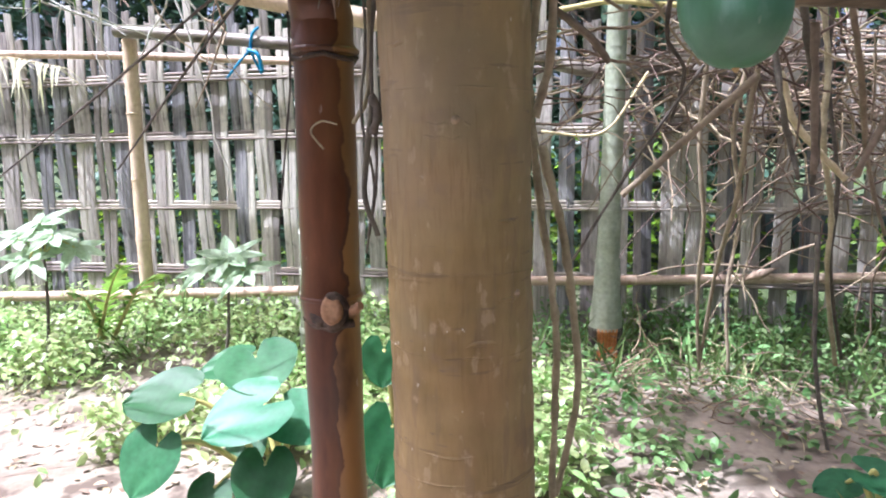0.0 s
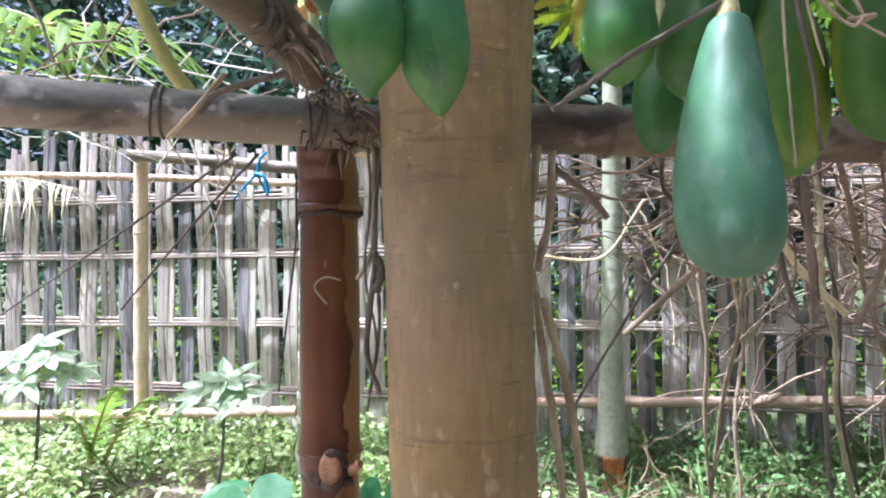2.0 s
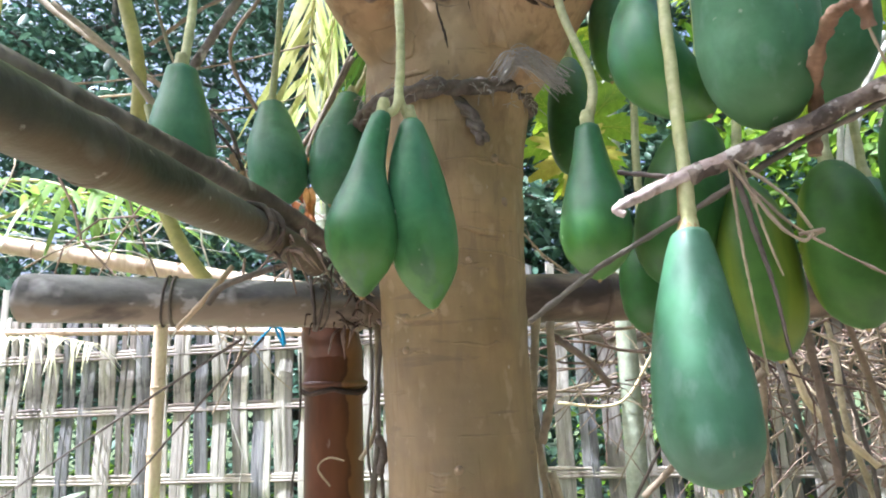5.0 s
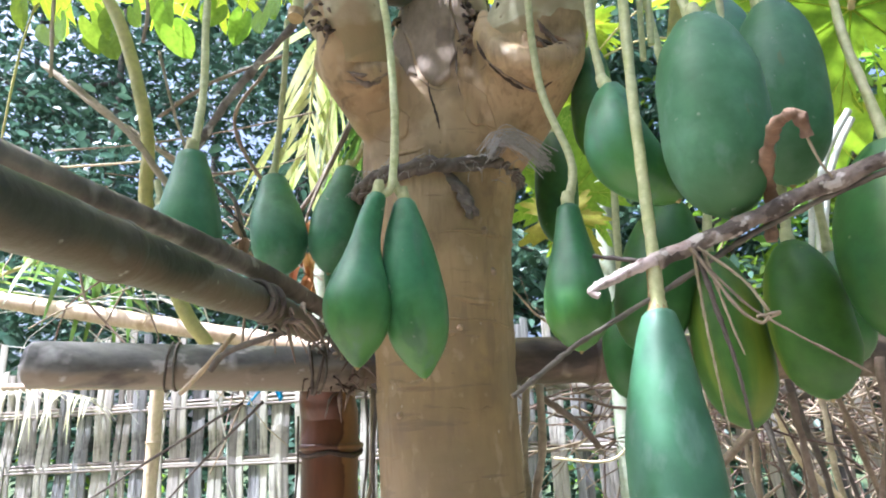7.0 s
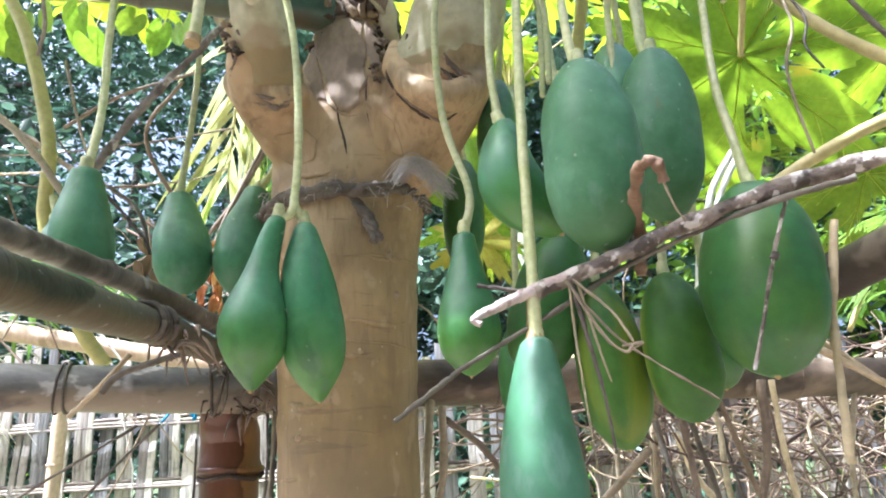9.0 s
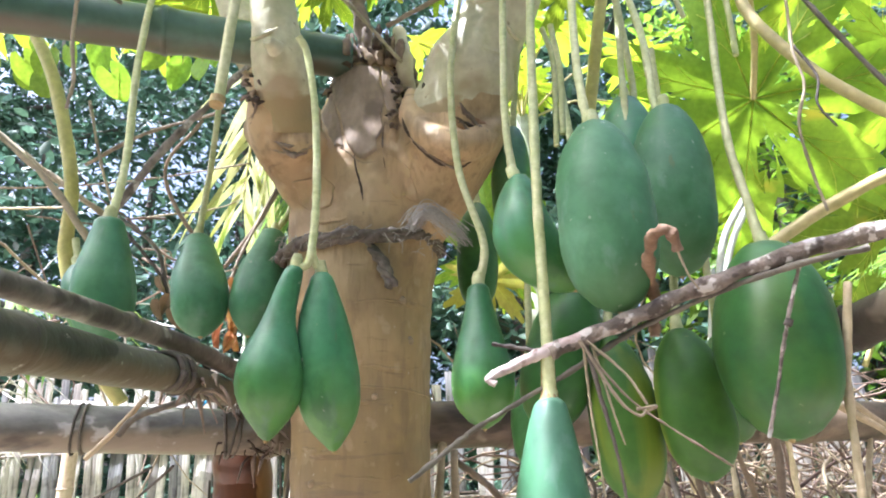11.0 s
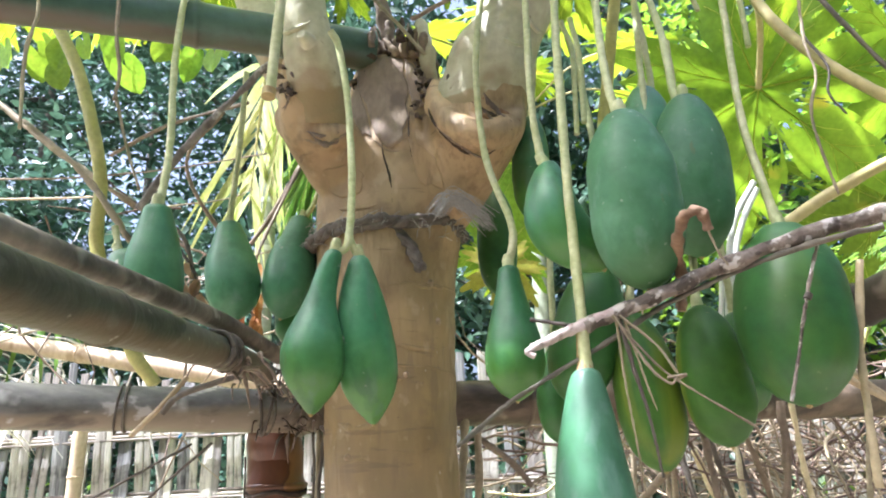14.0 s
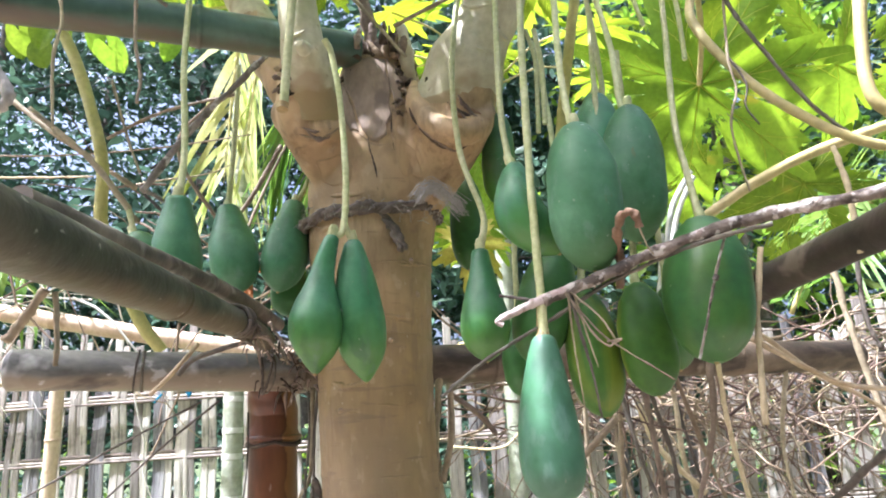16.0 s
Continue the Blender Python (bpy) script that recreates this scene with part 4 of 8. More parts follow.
def on_bark(ray, shift=(0, 0, 0)):
    """Where a straight line meets the trunk."""
    a, b = Vector(ray[0]) + Vector(shift), Vector(ray[1]) + Vector(shift)
    hit, place, normal, face = bark.ray_cast(a, (b - a).normalized())
    return (place, normal) if hit else (None, None)


# cracks, creases and dried gashes in the fork
for rays, r, m in (
    ([((0.163, -0.616, 1.501), (0.064, 0.019, 1.902)), ((0.165, -0.616, 1.463), (0.070, 0.017, 1.815)), ((0.188, -0.617, 1.432), (0.122, 0.014, 1.746)), ((0.210, -0.618, 1.418), (0.170, 0.013, 1.713)), ((0.227, -0.618, 1.420), (0.208, 0.012, 1.720))], 0.0026, DRY_STUMP),
    ([((0.209, -0.617, 1.488), (0.169, 0.016, 1.873)), ((0.219, -0.617, 1.470), (0.191, 0.015, 1.831)), ((0.228, -0.618, 1.457), (0.210, 0.014, 1.801)), ((0.237, -0.618, 1.449), (0.230, 0.013, 1.783))], 0.0062, DRY_STUMP),
    ([((0.205, -0.617, 1.479), (0.159, 0.016, 1.852)), ((0.215, -0.617, 1.461), (0.181, 0.015, 1.811)), ((0.224, -0.618, 1.446), (0.201, 0.014, 1.778))], 0.004, DRY_STUMP),
    ([((0.103, -0.616, 1.453), (-0.068, 0.019, 1.792)), ((0.115, -0.616, 1.443), (-0.041, 0.018, 1.773)), ((0.128, -0.616, 1.433), (-0.015, 0.017, 1.748)), ((0.143, -0.617, 1.432), (0.020, 0.016, 1.746))], 0.0013, SCAR),
    ([((0.052, -0.615, 1.460), (-0.183, 0.021, 1.808)), ((0.064, -0.615, 1.449), (-0.159, 0.020, 1.783)), ((0.074, -0.615, 1.447), (-0.135, 0.019, 1.777)), ((0.090, -0.615, 1.456), (-0.099, 0.019, 1.799))], 0.0055, DRY_STUMP),
    ([((0.149, -0.615, 1.498), (0.034, 0.019, 1.893)), ((0.145, -0.616, 1.472), (0.025, 0.018, 1.834)), ((0.148, -0.616, 1.445), (0.030, 0.017, 1.774))], 0.0013, SCAR),
    ([((0.158, -0.615, 1.512), (0.054, 0.019, 1.924)), ((0.153, -0.616, 1.488), (0.043, 0.018, 1.871)), ((0.157, -0.616, 1.464), (0.051, 0.017, 1.818))], 0.0013, SCAR),
    ([((0.028, -0.613, 1.518), (-0.237, 0.025, 1.939)), ((0.031, -0.613, 1.499), (-0.230, 0.024, 1.896)), ((0.026, -0.614, 1.481), (-0.240, 0.023, 1.857))], 0.0035, DRY_STUMP),
    ([((0.113, -0.615, 1.506), (-0.048, 0.021, 1.911)), ((0.116, -0.615, 1.484), (-0.042, 0.020, 1.863)), ((0.114, -0.615, 1.469), (-0.045, 0.019, 1.831))], 0.0013, SCAR),
):
    line = [q for q, n in map(on_bark, rays) if q]
    if len(line) > 1:
        line = spline(line, 7)
        part("bark_crack", tube(bmesh.new(), line, lambda f: r * 0.7 * (0.2 + math.sin(math.pi * f)), 6, True, 0.95, r * 900), m, tree)
rubble = random.Random(8)
for ray, count, spread in (
    (((0.107, -0.614, 1.523), (-0.060, 0.022, 1.948)), 12, 0.01),
    (((0.158, -0.615, 1.515), (0.054, 0.019, 1.931)), 16, 0.012),
    (((0.182, -0.616, 1.507), (0.106, 0.018, 1.913)), 12, 0.012),
):
    for k in range(count):
        q, n = on_bark(ray, (rubble.gauss(0, spread), 0, rubble.gauss(0, spread * 1.3)))
        if q:
            e = q + Vector((rubble.gauss(0, 0.006), 0.001, -rubble.uniform(0.004, 0.018)))
            part("bark_crumb", tube(bmesh.new(), [q, q.lerp(e, 0.5) + n * 0.002, e], swell((0.0012, rubble.uniform(0.0018, 0.0038), 0.0008)), 6, True, 0.9, k * 1.7), DRY_STUMP if k % 3 == 0 else CRUST, tree)


CAMERA_SPOT = (0.25, -1.12, 1.17)   # camera's place near t = 12; bark marks are cast from it to fit its view


def bark_plate(outline, lift, material, seed):
    """A thin plate of old bark lying on the trunk, with a broken, uneven edge."""
    rnd = random.Random(seed)
    mid = sum((Vector(q) for q in outline), Vector()) / len(outline)
    edge = []
    for a, b in zip(outline, outline[1:] + outline[:1]):
        for f in (0, 0.25, 0.5, 0.75):
            edge.append(Vector(a).lerp(Vector(b), f) + Vector((rnd.gauss(0, 0.0022), 0, rnd.gauss(0, 0.0022))))
    rings = []
    for f, up in ((1.0, -0.002), (0.985, lift), (0.9, lift * 1.1), (0.65, lift), (0.3, lift * 0.9)):
        ring = []
        for e in edge:
            q, n = on_bark((CAMERA_SPOT, mid.lerp(e, f)))
            ring.append(tuple(q + n * (up + 0.0008 * noise.noise(q * 60))) if q else tuple(mid.lerp(e, f)))
        rings.append(ring)
    q, n = on_bark((CAMERA_SPOT, mid))
    verts = [v for ring in rings for v in ring] + [tuple(q + n * lift)]
    k = len(edge)
    faces = [(r * k + i, r * k + (i + 1) % k, (r + 1) * k + (i + 1) % k, (r + 1) * k + i) for r in range(len(rings) - 1) for i in range(k)]
    faces += [((len(rings) - 1) * k + i, (len(rings) - 1) * k + (i + 1) % k, len(verts) - 1) for i in range(k)]
    raw("bark_plate", verts, faces, material, tree, True)


for k, (outline, lift, m) in enumerate((
    ([(-0.03, -0.14, 1.825), (-0.002, -0.14, 1.86), (0.048, -0.14, 1.852), (0.06, -0.14, 1.775), (0.047, -0.14, 1.685), (0.017, -0.14, 1.676), (-0.003, -0.14, 1.698)], 0.0036, PLATE),
    ([(0.052, -0.14, 1.85), (0.083, -0.13, 1.83), (0.08, -0.13, 1.76), (0.066, -0.14, 1.74)], 0.003, PLATE),
    ([(-0.032, -0.14, 1.81), (-0.006, -0.14, 1.70), (-0.03, -0.14, 1.712), (-0.045, -0.14, 1.76)], 0.0022, PLATE),
    ([(-0.1, -0.13, 1.648), (-0.05, -0.14, 1.655), (-0.02, -0.14, 1.632), (-0.03, -0.14, 1.596), (-0.075, -0.13, 1.6)], 0.0022, BARK),
    ([(0.055, -0.14, 1.69), (0.1, -0.13, 1.655), (0.11, -0.12, 1.6), (0.07, -0.13, 1.61)], 0.0018, BARK),
)):
    bark_plate(outline, lift, m, k)
for rays, r, m in (
    ([(0.1, -0.15, 1.79), (0.096, -0.16, 1.725), (0.121, -0.16, 1.676), (0.154, -0.16, 1.644), (0.184, -0.16, 1.634), (0.22, -0.16, 1.655)], 0.003, CRUST),
    ([(-0.112, -0.2, 1.676), (-0.082, -0.2, 1.666), (-0.053, -0.2, 1.67), (-0.03, -0.2, 1.684)], 0.0036, SCAR),
    ([(-0.106, -0.2, 1.69), (-0.082, -0.2, 1.679), (-0.05, -0.2, 1.682)], 0.004, DRY_STUMP),
    ([(0.176, -0.2, 1.704), (0.197, -0.2, 1.68), (0.232, -0.2, 1.655)], 0.0055, CUT),
    ([(0.182, -0.2, 1.724), (0.216, -0.2, 1.692), (0.246, -0.2, 1.67)], 0.005, CUT),
    ([(0.17, -0.2, 1.714), (0.206, -0.2, 1.684), (0.24, -0.2, 1.66)], 0.003, CRUST),
    ([(0.007, -0.14, 1.703), (0.012, -0.14, 1.659), (0.022, -0.14, 1.616), (0.024, -0.14, 1.576)], 0.0019, CRUST),
    ([(0.06, -0.14, 1.74), (0.056, -0.14, 1.70), (0.06, -0.14, 1.655)], 0.0015, CRUST),
    ([(-0.15, -0.2, 1.775), (-0.14, -0.2, 1.75), (-0.15, -0.2, 1.735)], 0.0022, CRUST),
):
    line = [q for q, n in (on_bark((CAMERA_SPOT, p)) for p in rays) if q]
    if len(line) > 1:
        line = spline(line, 8)
        part("bark_crack", tube(bmesh.new(), line, lambda f: r * (0.25 + math.sin(math.pi * f)) * 0.75, 6, True, 0.95, r * 700 + line[0].x * 9), m, tree)
for line, count in ((((-0.054, -0.12, 1.915), (-0.05, -0.12, 1.86), (-0.036, -0.13, 1.82)), 34), (((0.1, -0.12, 1.9), (0.085, -0.13, 1.83), (0.078, -0.13, 1.75)), 42), (((-0.152, -0.2, 1.82), (-0.15, -0.19, 1.77)), 16), (((0.105, -0.15, 1.83), (0.13, -0.15, 1.8)), 14)):
    for k in range(count):
        f = rubble.random() * (len(line) - 1)
        p = Vector(line[int(f)]).lerp(Vector(line[int(f) + 1]), f % 1)
        q, n = on_bark((CAMERA_SPOT, p), (rubble.gauss(0, 0.006), 0, rubble.gauss(0, 0.006)))
        if q:
            d = Vector((rubble.gauss(0, 0.5), -0.2, rubble.uniform(-1, 0.6))).normalized() * rubble.uniform(0.008, 0.024)
            part("bark_flake", tube(bmesh.new(), [q - n * 0.003, q + d * 0.5 + n * 0.004, q + d + n * 0.001], swell((0.002, rubble.uniform(0.0025, 0.0055), 0.0008)), 5, True, 0.9, k * 1.3), (CRUST, DRY_STUMP, CRUST, SCAR)[k % 4], tree)
part("dried_stub", tube(bmesh.new(), spline([(0.09, -0.09, 1.83), (0.092, -0.112, 1.88), (0.082, -0.112, 1.945)], 6), swell((0.018, 0.015, 0.011)), 12, True, 0.3, 2), BRANCH_BARK, tree, "pale dried leaf stub")


def growth_ring(z, tilt, turn):
    """A low step all round the trunk."""
    line = []
    for k in range(49):
        a = 2 * math.pi * k / 48
        zz = z + tilt * math.cos(a + turn) + 0.004 * noise.noise((math.cos(a) * 2, math.sin(a) * 2, z * 5))
        rr = trunk_radius(zz) - 0.0009
        cx, cy = trunk_centre(zz)
        line.append(Vector((cx + math.sin(a) * rr, cy - math.cos(a) * rr, zz)))
    part("growth_ring", tube(bmesh.new(), line, 0.002, 6, False, 0.5, z * 10), BARK, tree)


for angle, z, half, sag, thick in ((2, 1.0, 24, 0.014, 0.0034), (-35, 0.79, 24, -0.004, 0.0025), (32, 0.70, 30, -0.003, 0.0025), (-2, 0.545, 32, 0.008, 0.0016), (-18, 1.235, 26, 0.02, 0.004), (40, 1.345, 34, 0.01, 0.003),
                                   (-30, 1.40, 22, 0.006, 0.0025), (10, 0.36, 24, 0.006, 0.0016), (48, 0.88, 20, 0.006, 0.002), (-40, 1.12, 22, 0.004, 0.002), (30, 1.18, 24, 0.003, 0.002), (-8, 1.58, 28, 0.012, 0.003), (30, 1.55, 22, -0.008, 0.003), (-35, 1.52, 18, 0.008, 0.003)):
    leaf_scar(angle, z, half, sag, thick)



for z, tilt, turn in ((0.80, 0.004, 0.5), (0.685, 0.003, 2.0), (0.49, 0.005, 1.0), (1.06, 0.006, 2.6), (1.30, 0.008, 0.2), (1.44, 0.006, 4.0)):
    growth_ring(z, tilt, turn)


def bud(q):
    """A small dried bud with a creased lip on the trunk."""
    q = Vector(q)
    cx, cy = trunk_centre(q.z)
    d = Vector((q.x - cx, q.y - cy, 0)).normalized()
    core = d * trunk_radius(q.z) + Vector((cx, cy, q.z))
    bm = tube(bmesh.new(), [core - d * 0.008, core + d * 0.001, core + d * 0.003, core + d * 0.0045], swell((0.009, 0.0055, 0.003, 0.0012)), 10, True, 0.7, q.z * 30)
    part("bud", bm, SCAR, tree)
    a = math.degrees(math.atan2(d.x, -d.y))
    leaf_scar(a - 9, q.z - 0.002, 16, 0.006, 0.0022)
    leaf_scar(a + 8, q.z - 0.009, 13, -0.004, 0.0018)


for q in ((0.005, -0.108, 1.013), (-0.063, -0.100, 1.174), (0.085, -0.060, 0.771), (0.073, -0.090, 1.444), (0.103, -0.090, 1.382), (0.034, -0.110, 1.294)):
    bud(q)


# ---- fruit ----


def fruit(top, bottom, width, style="pear", skin=None, bend=0.0, stalk=(), label="", r=0.0055):
    """A papaya: a lathed body with faint ribs, tip and calyx, hung on its stalk."""
    a, b = Vector(top), Vector(bottom)
    g = thing("papaya_fruit", a, label or "green unripe papaya hanging from the tree", "papaya", "papayas on the tree")
    shapes = {
        "pear": ((0, 0.16), (0.03, 0.28), (0.1, 0.34), (0.2, 0.39), (0.3, 0.44), (0.4, 0.58), (0.5, 0.8), (0.6, 0.96), (0.68, 1.0), (0.77, 0.92), (0.85, 0.73), (0.91, 0.5), (0.955, 0.31), (0.985, 0.18), (1, 0.06)),
        "drop": ((0, 0.2), (0.03, 0.36), (0.1, 0.5), (0.2, 0.68), (0.3, 0.81), (0.45, 0.93), (0.6, 1.0), (0.72, 0.98), (0.82, 0.83), (0.9, 0.57), (0.955, 0.32), (0.985, 0.18), (1, 0.06)),
        "egg": ((0, 0.3), (0.02, 0.44), (0.1, 0.54), (0.25, 0.72), (0.42, 0.92), (0.58, 1.0), (0.72, 0.97), (0.84, 0.8), (0.92, 0.55), (0.97, 0.3), (1, 0.1)),
        "bottle": ((0, 0.15), (0.03, 0.34), (0.2, 0.48), (0.4, 0.72), (0.6, 0.95), (0.72, 1.0), (0.85, 0.86), (0.94, 0.55), (1, 0.1)),
        "long": ((0, 0.2), (0.02, 0.36), (0.1, 0.5), (0.25, 0.68), (0.45, 0.84), (0.62, 0.96), (0.75, 1.0), (0.86, 0.94), (0.94, 0.74), (0.985, 0.42), (1, 0.08)),
        "oval": ((0, 0.2), (0.03, 0.4), (0.1, 0.62), (0.2, 0.81), (0.34, 0.95), (0.5, 1.0), (0.65, 0.99), (0.8, 0.88), (0.9, 0.68), (0.96, 0.45), (1, 0.14)),
    }
    prof = shapes[style]
    way = (b - a)
    length = way.length
    way.normalize()
    side = way.cross(Vector((0, 1, 0))).normalized()
    front = side.cross(way)
    bm = bmesh.new()
    sides, steps, rings = 30, 28, []
    fs, rs = [p[0] for p in prof], [p[1] for p in prof]
    phase = a.x * 9
    for i in range(steps + 1):
        f = 0.5 - 0.5 * math.cos(math.pi * i / steps)
        s = float(np.interp(f, fs, rs)) * 0.6 + 0.2 * (float(np.interp(max(0, f - 0.05), fs, rs)) + float(np.interp(min(1, f + 0.05), fs, rs))) if 0.06 < f < 0.94 else float(np.interp(f, fs, rs))
        mid = a.lerp(b, f) + side * bend * math.sin(math.pi * f)
        ring = []
        for k in range(sides):
            an = 2 * math.pi * k / sides
            rib = 1 + (0.014 + 0.05 * max(0, f - 0.78)) * math.cos(5 * an + phase) + 0.06 * noise.noise(Vector((math.cos(an) * 1.3 + phase, math.sin(an) * 1.3, f * 3))) + 0.022 * noise.noise(Vector((math.cos(an) * 2.6 - phase, math.sin(an) * 2.6, f * 7)))
            ring.append(bm.verts.new(mid + (side * math.cos(an) + front * math.sin(an)) * s * width / 2 * rib))
        rings.append(ring)
    for p, q in zip(rings, rings[1:]):
        for k in range(sides):
            bm.faces.new((p[k], p[(k + 1) % sides], q[(k + 1) % sides], q[k]))
    bm.faces.new(rings[0][::-1])
    bm.faces.new(rings[-1])
    bmesh.ops.recalc_face_normals(bm, faces=bm.faces[:])
    body = part("skin", bm, skin or FRUIT, g)
    tip = tube(bmesh.new(), [b - way * 0.006, b, b + way * 0.003], swell((width * 0.05, width * 0.04, width * 0.015)), 8, True, 0.5, a.x * 7)
    part("blossom_scar", tip, STALK_TIP, g)
    if stalk:
        pts = [a + way * 0.004, *[Vector(p) for p in stalk]]
        line = spline(pts, 8)
        part("stalk", tube(bmesh.new(), line, lambda f: r * (1.0 + 0.5 * math.exp(-f * 14) + 0.25 * max(0, f - 0.8)), 9, True, 0.2, a.x), STALK, g)
        cal = spline([a - way * (0.04 if style == "long" else 0.016), a - way * 0.012, a - way * 0.006, a + way * 0.006], 3)
        part("calyx", tube(bmesh.new(), cal, lambda f: r * (1.05 + 0.6 * f), 10, True, 0.2), STALK_TIP if style == "long" else STALK, g)
    return g


fruit((0.281, -0.406, 1.246), (0.278, -0.424, 1.031), 0.0850, "long", FRUIT_LONG, -0.004, [(0.283, -0.409, 1.286), (0.285, -0.396, 1.353), (0.290, -0.370, 1.501), (0.300, -0.334, 1.687), (0.314, -0.287, 1.903), (0.321, -0.243, 2.037)], "long waxy blue-green papaya hanging lowest", 0.0062)
fruit((-0.030, -0.295, 1.447), (-0.065, -0.283, 1.226), 0.0875, "pear", FRUIT, -0.011, [(-0.013, -0.288, 1.460), (-0.009, -0.280, 1.567), (-0.016, -0.276, 1.698), (-0.028, -0.284, 1.786), (-0.038, -0.294, 1.809)], "pear-shaped green papaya in a touching pair")
fruit((-0.001, -0.276, 1.441), (0.008, -0.235, 1.212), 0.0820, "drop", FRUIT, -0.002, [(-0.009, -0.282, 1.458), (-0.013, -0.282, 1.470)], "slim green papaya in a touching pair")
fruit((0.207, -0.256, 1.415), (0.205, -0.258, 1.229), 0.0810, "bottle", FRUIT, 0.0, [(0.217, -0.247, 1.476), (0.187, -0.225, 1.598), (0.182, -0.227, 1.755), (0.203, -0.216, 1.915), (0.222, -0.191, 1.959)], "bottle-shaped green papaya beside the trunk")
fruit((0.358, -0.408, 1.553), (0.363, -0.405, 1.330), 0.1068, "oval", FRUIT_WAXY, 0.0, [(0.354, -0.396, 1.571), (0.354, -0.370, 1.673), (0.371, -0.301, 1.881), (0.379, -0.256, 2.014)], "large oval waxy papaya")
fruit((0.470, -0.297, 1.629), (0.466, -0.265, 1.402), 0.1037, "oval", FRUIT_WAXY, 0.0, [(0.461, -0.287, 1.643), (0.463, -0.273, 1.752), (0.456, -0.227, 1.919), (0.458, -0.193, 2.061)], "large oval papaya behind another")
fruit((0.442, -0.198, 1.706), (0.424, -0.210, 1.455), 0.0938, "oval", FRUIT, 0.0, [(0.457, -0.195, 1.714), (0.457, -0.175, 1.882), (0.455, -0.156, 2.020)], "green papaya half hidden behind others")
fruit((0.266, -0.330, 1.530), (0.326, -0.335, 1.376), 0.0770, "oval", FRUIT, -0.024, [(0.263, -0.315, 1.556), (0.260, -0.294, 1.651), (0.273, -0.241, 1.905), (0.282, -0.203, 2.047)], "bent green papaya with a curved tip")
fruit((0.272, -0.050, 1.757), (0.255, -0.054, 1.556), 0.0672, "oval", FRUIT, 0.0, [(0.292, -0.048, 1.897), (0.316, -0.045, 2.038)], "slim green papaya close to the branch")
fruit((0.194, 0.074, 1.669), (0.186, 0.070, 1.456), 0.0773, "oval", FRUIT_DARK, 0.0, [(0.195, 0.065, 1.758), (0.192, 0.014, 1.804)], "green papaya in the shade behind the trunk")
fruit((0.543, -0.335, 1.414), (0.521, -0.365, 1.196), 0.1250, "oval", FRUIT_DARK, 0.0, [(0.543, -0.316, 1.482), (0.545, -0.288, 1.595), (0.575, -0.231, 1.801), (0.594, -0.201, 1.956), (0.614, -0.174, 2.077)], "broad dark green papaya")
fruit((0.450, -0.262, 1.336), (0.460, -0.270, 1.158), 0.0865, "oval", FRUIT_RIPE, 0.0, [(0.454, -0.253, 1.368), (0.483, -0.199, 1.561), (0.502, -0.159, 1.813)], "green papaya turning yellow on one side")
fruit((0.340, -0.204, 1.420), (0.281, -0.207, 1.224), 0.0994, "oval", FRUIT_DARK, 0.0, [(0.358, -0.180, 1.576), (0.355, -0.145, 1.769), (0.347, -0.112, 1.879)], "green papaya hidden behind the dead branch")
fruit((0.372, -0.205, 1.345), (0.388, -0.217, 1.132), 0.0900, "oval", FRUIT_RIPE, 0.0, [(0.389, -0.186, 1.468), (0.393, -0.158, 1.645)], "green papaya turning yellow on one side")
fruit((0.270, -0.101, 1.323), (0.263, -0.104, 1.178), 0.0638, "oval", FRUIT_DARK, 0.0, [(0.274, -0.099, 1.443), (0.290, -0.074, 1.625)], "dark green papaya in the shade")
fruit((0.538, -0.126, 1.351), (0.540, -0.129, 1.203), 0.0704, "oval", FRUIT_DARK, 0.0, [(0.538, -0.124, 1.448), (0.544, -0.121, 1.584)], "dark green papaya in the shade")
fruit((-0.262, -0.356, 1.511), (-0.268, -0.335, 1.345), 0.0790, "egg", FRUIT_LIT, 0.0, [(-0.260, -0.347, 1.551), (-0.267, -0.329, 1.631), (-0.283, -0.308, 1.784), (-0.281, -0.285, 1.958), (-0.234, -0.276, 2.013)], "small green papaya above the pole")
fruit((-0.298, -0.054, 1.597), (-0.262, -0.085, 1.408), 0.0968, "egg", FRUIT_LIT, 0.0, [(-0.295, -0.032, 1.757), (-0.293, -0.020, 1.942)], "small green papaya above the pole")
fruit((-0.164, -0.035, 1.603), (-0.192, -0.060, 1.410), 0.0950, "egg", FRUIT_LIT, 0.0, [(-0.145, -0.024, 1.636), (-0.130, -0.003, 1.703)], "small green papaya beside the rope")
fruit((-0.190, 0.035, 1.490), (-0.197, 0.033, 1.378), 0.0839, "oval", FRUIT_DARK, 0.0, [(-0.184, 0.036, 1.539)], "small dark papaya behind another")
fruit((-0.420, -0.189, 1.511), (-0.357, -0.193, 1.391), 0.0801, "oval", FRUIT, 0.0, [(-0.432, -0.188, 1.557)], "green papaya half hidden by the pole")
fruit((-0.612, 0.096, 2.548), (-0.573, 0.089, 2.272), 0.1258, "oval", FRUIT, 0.0, [(-0.621, 0.098, 2.672)], "green papaya above the green pole")

# ---- leaves ----


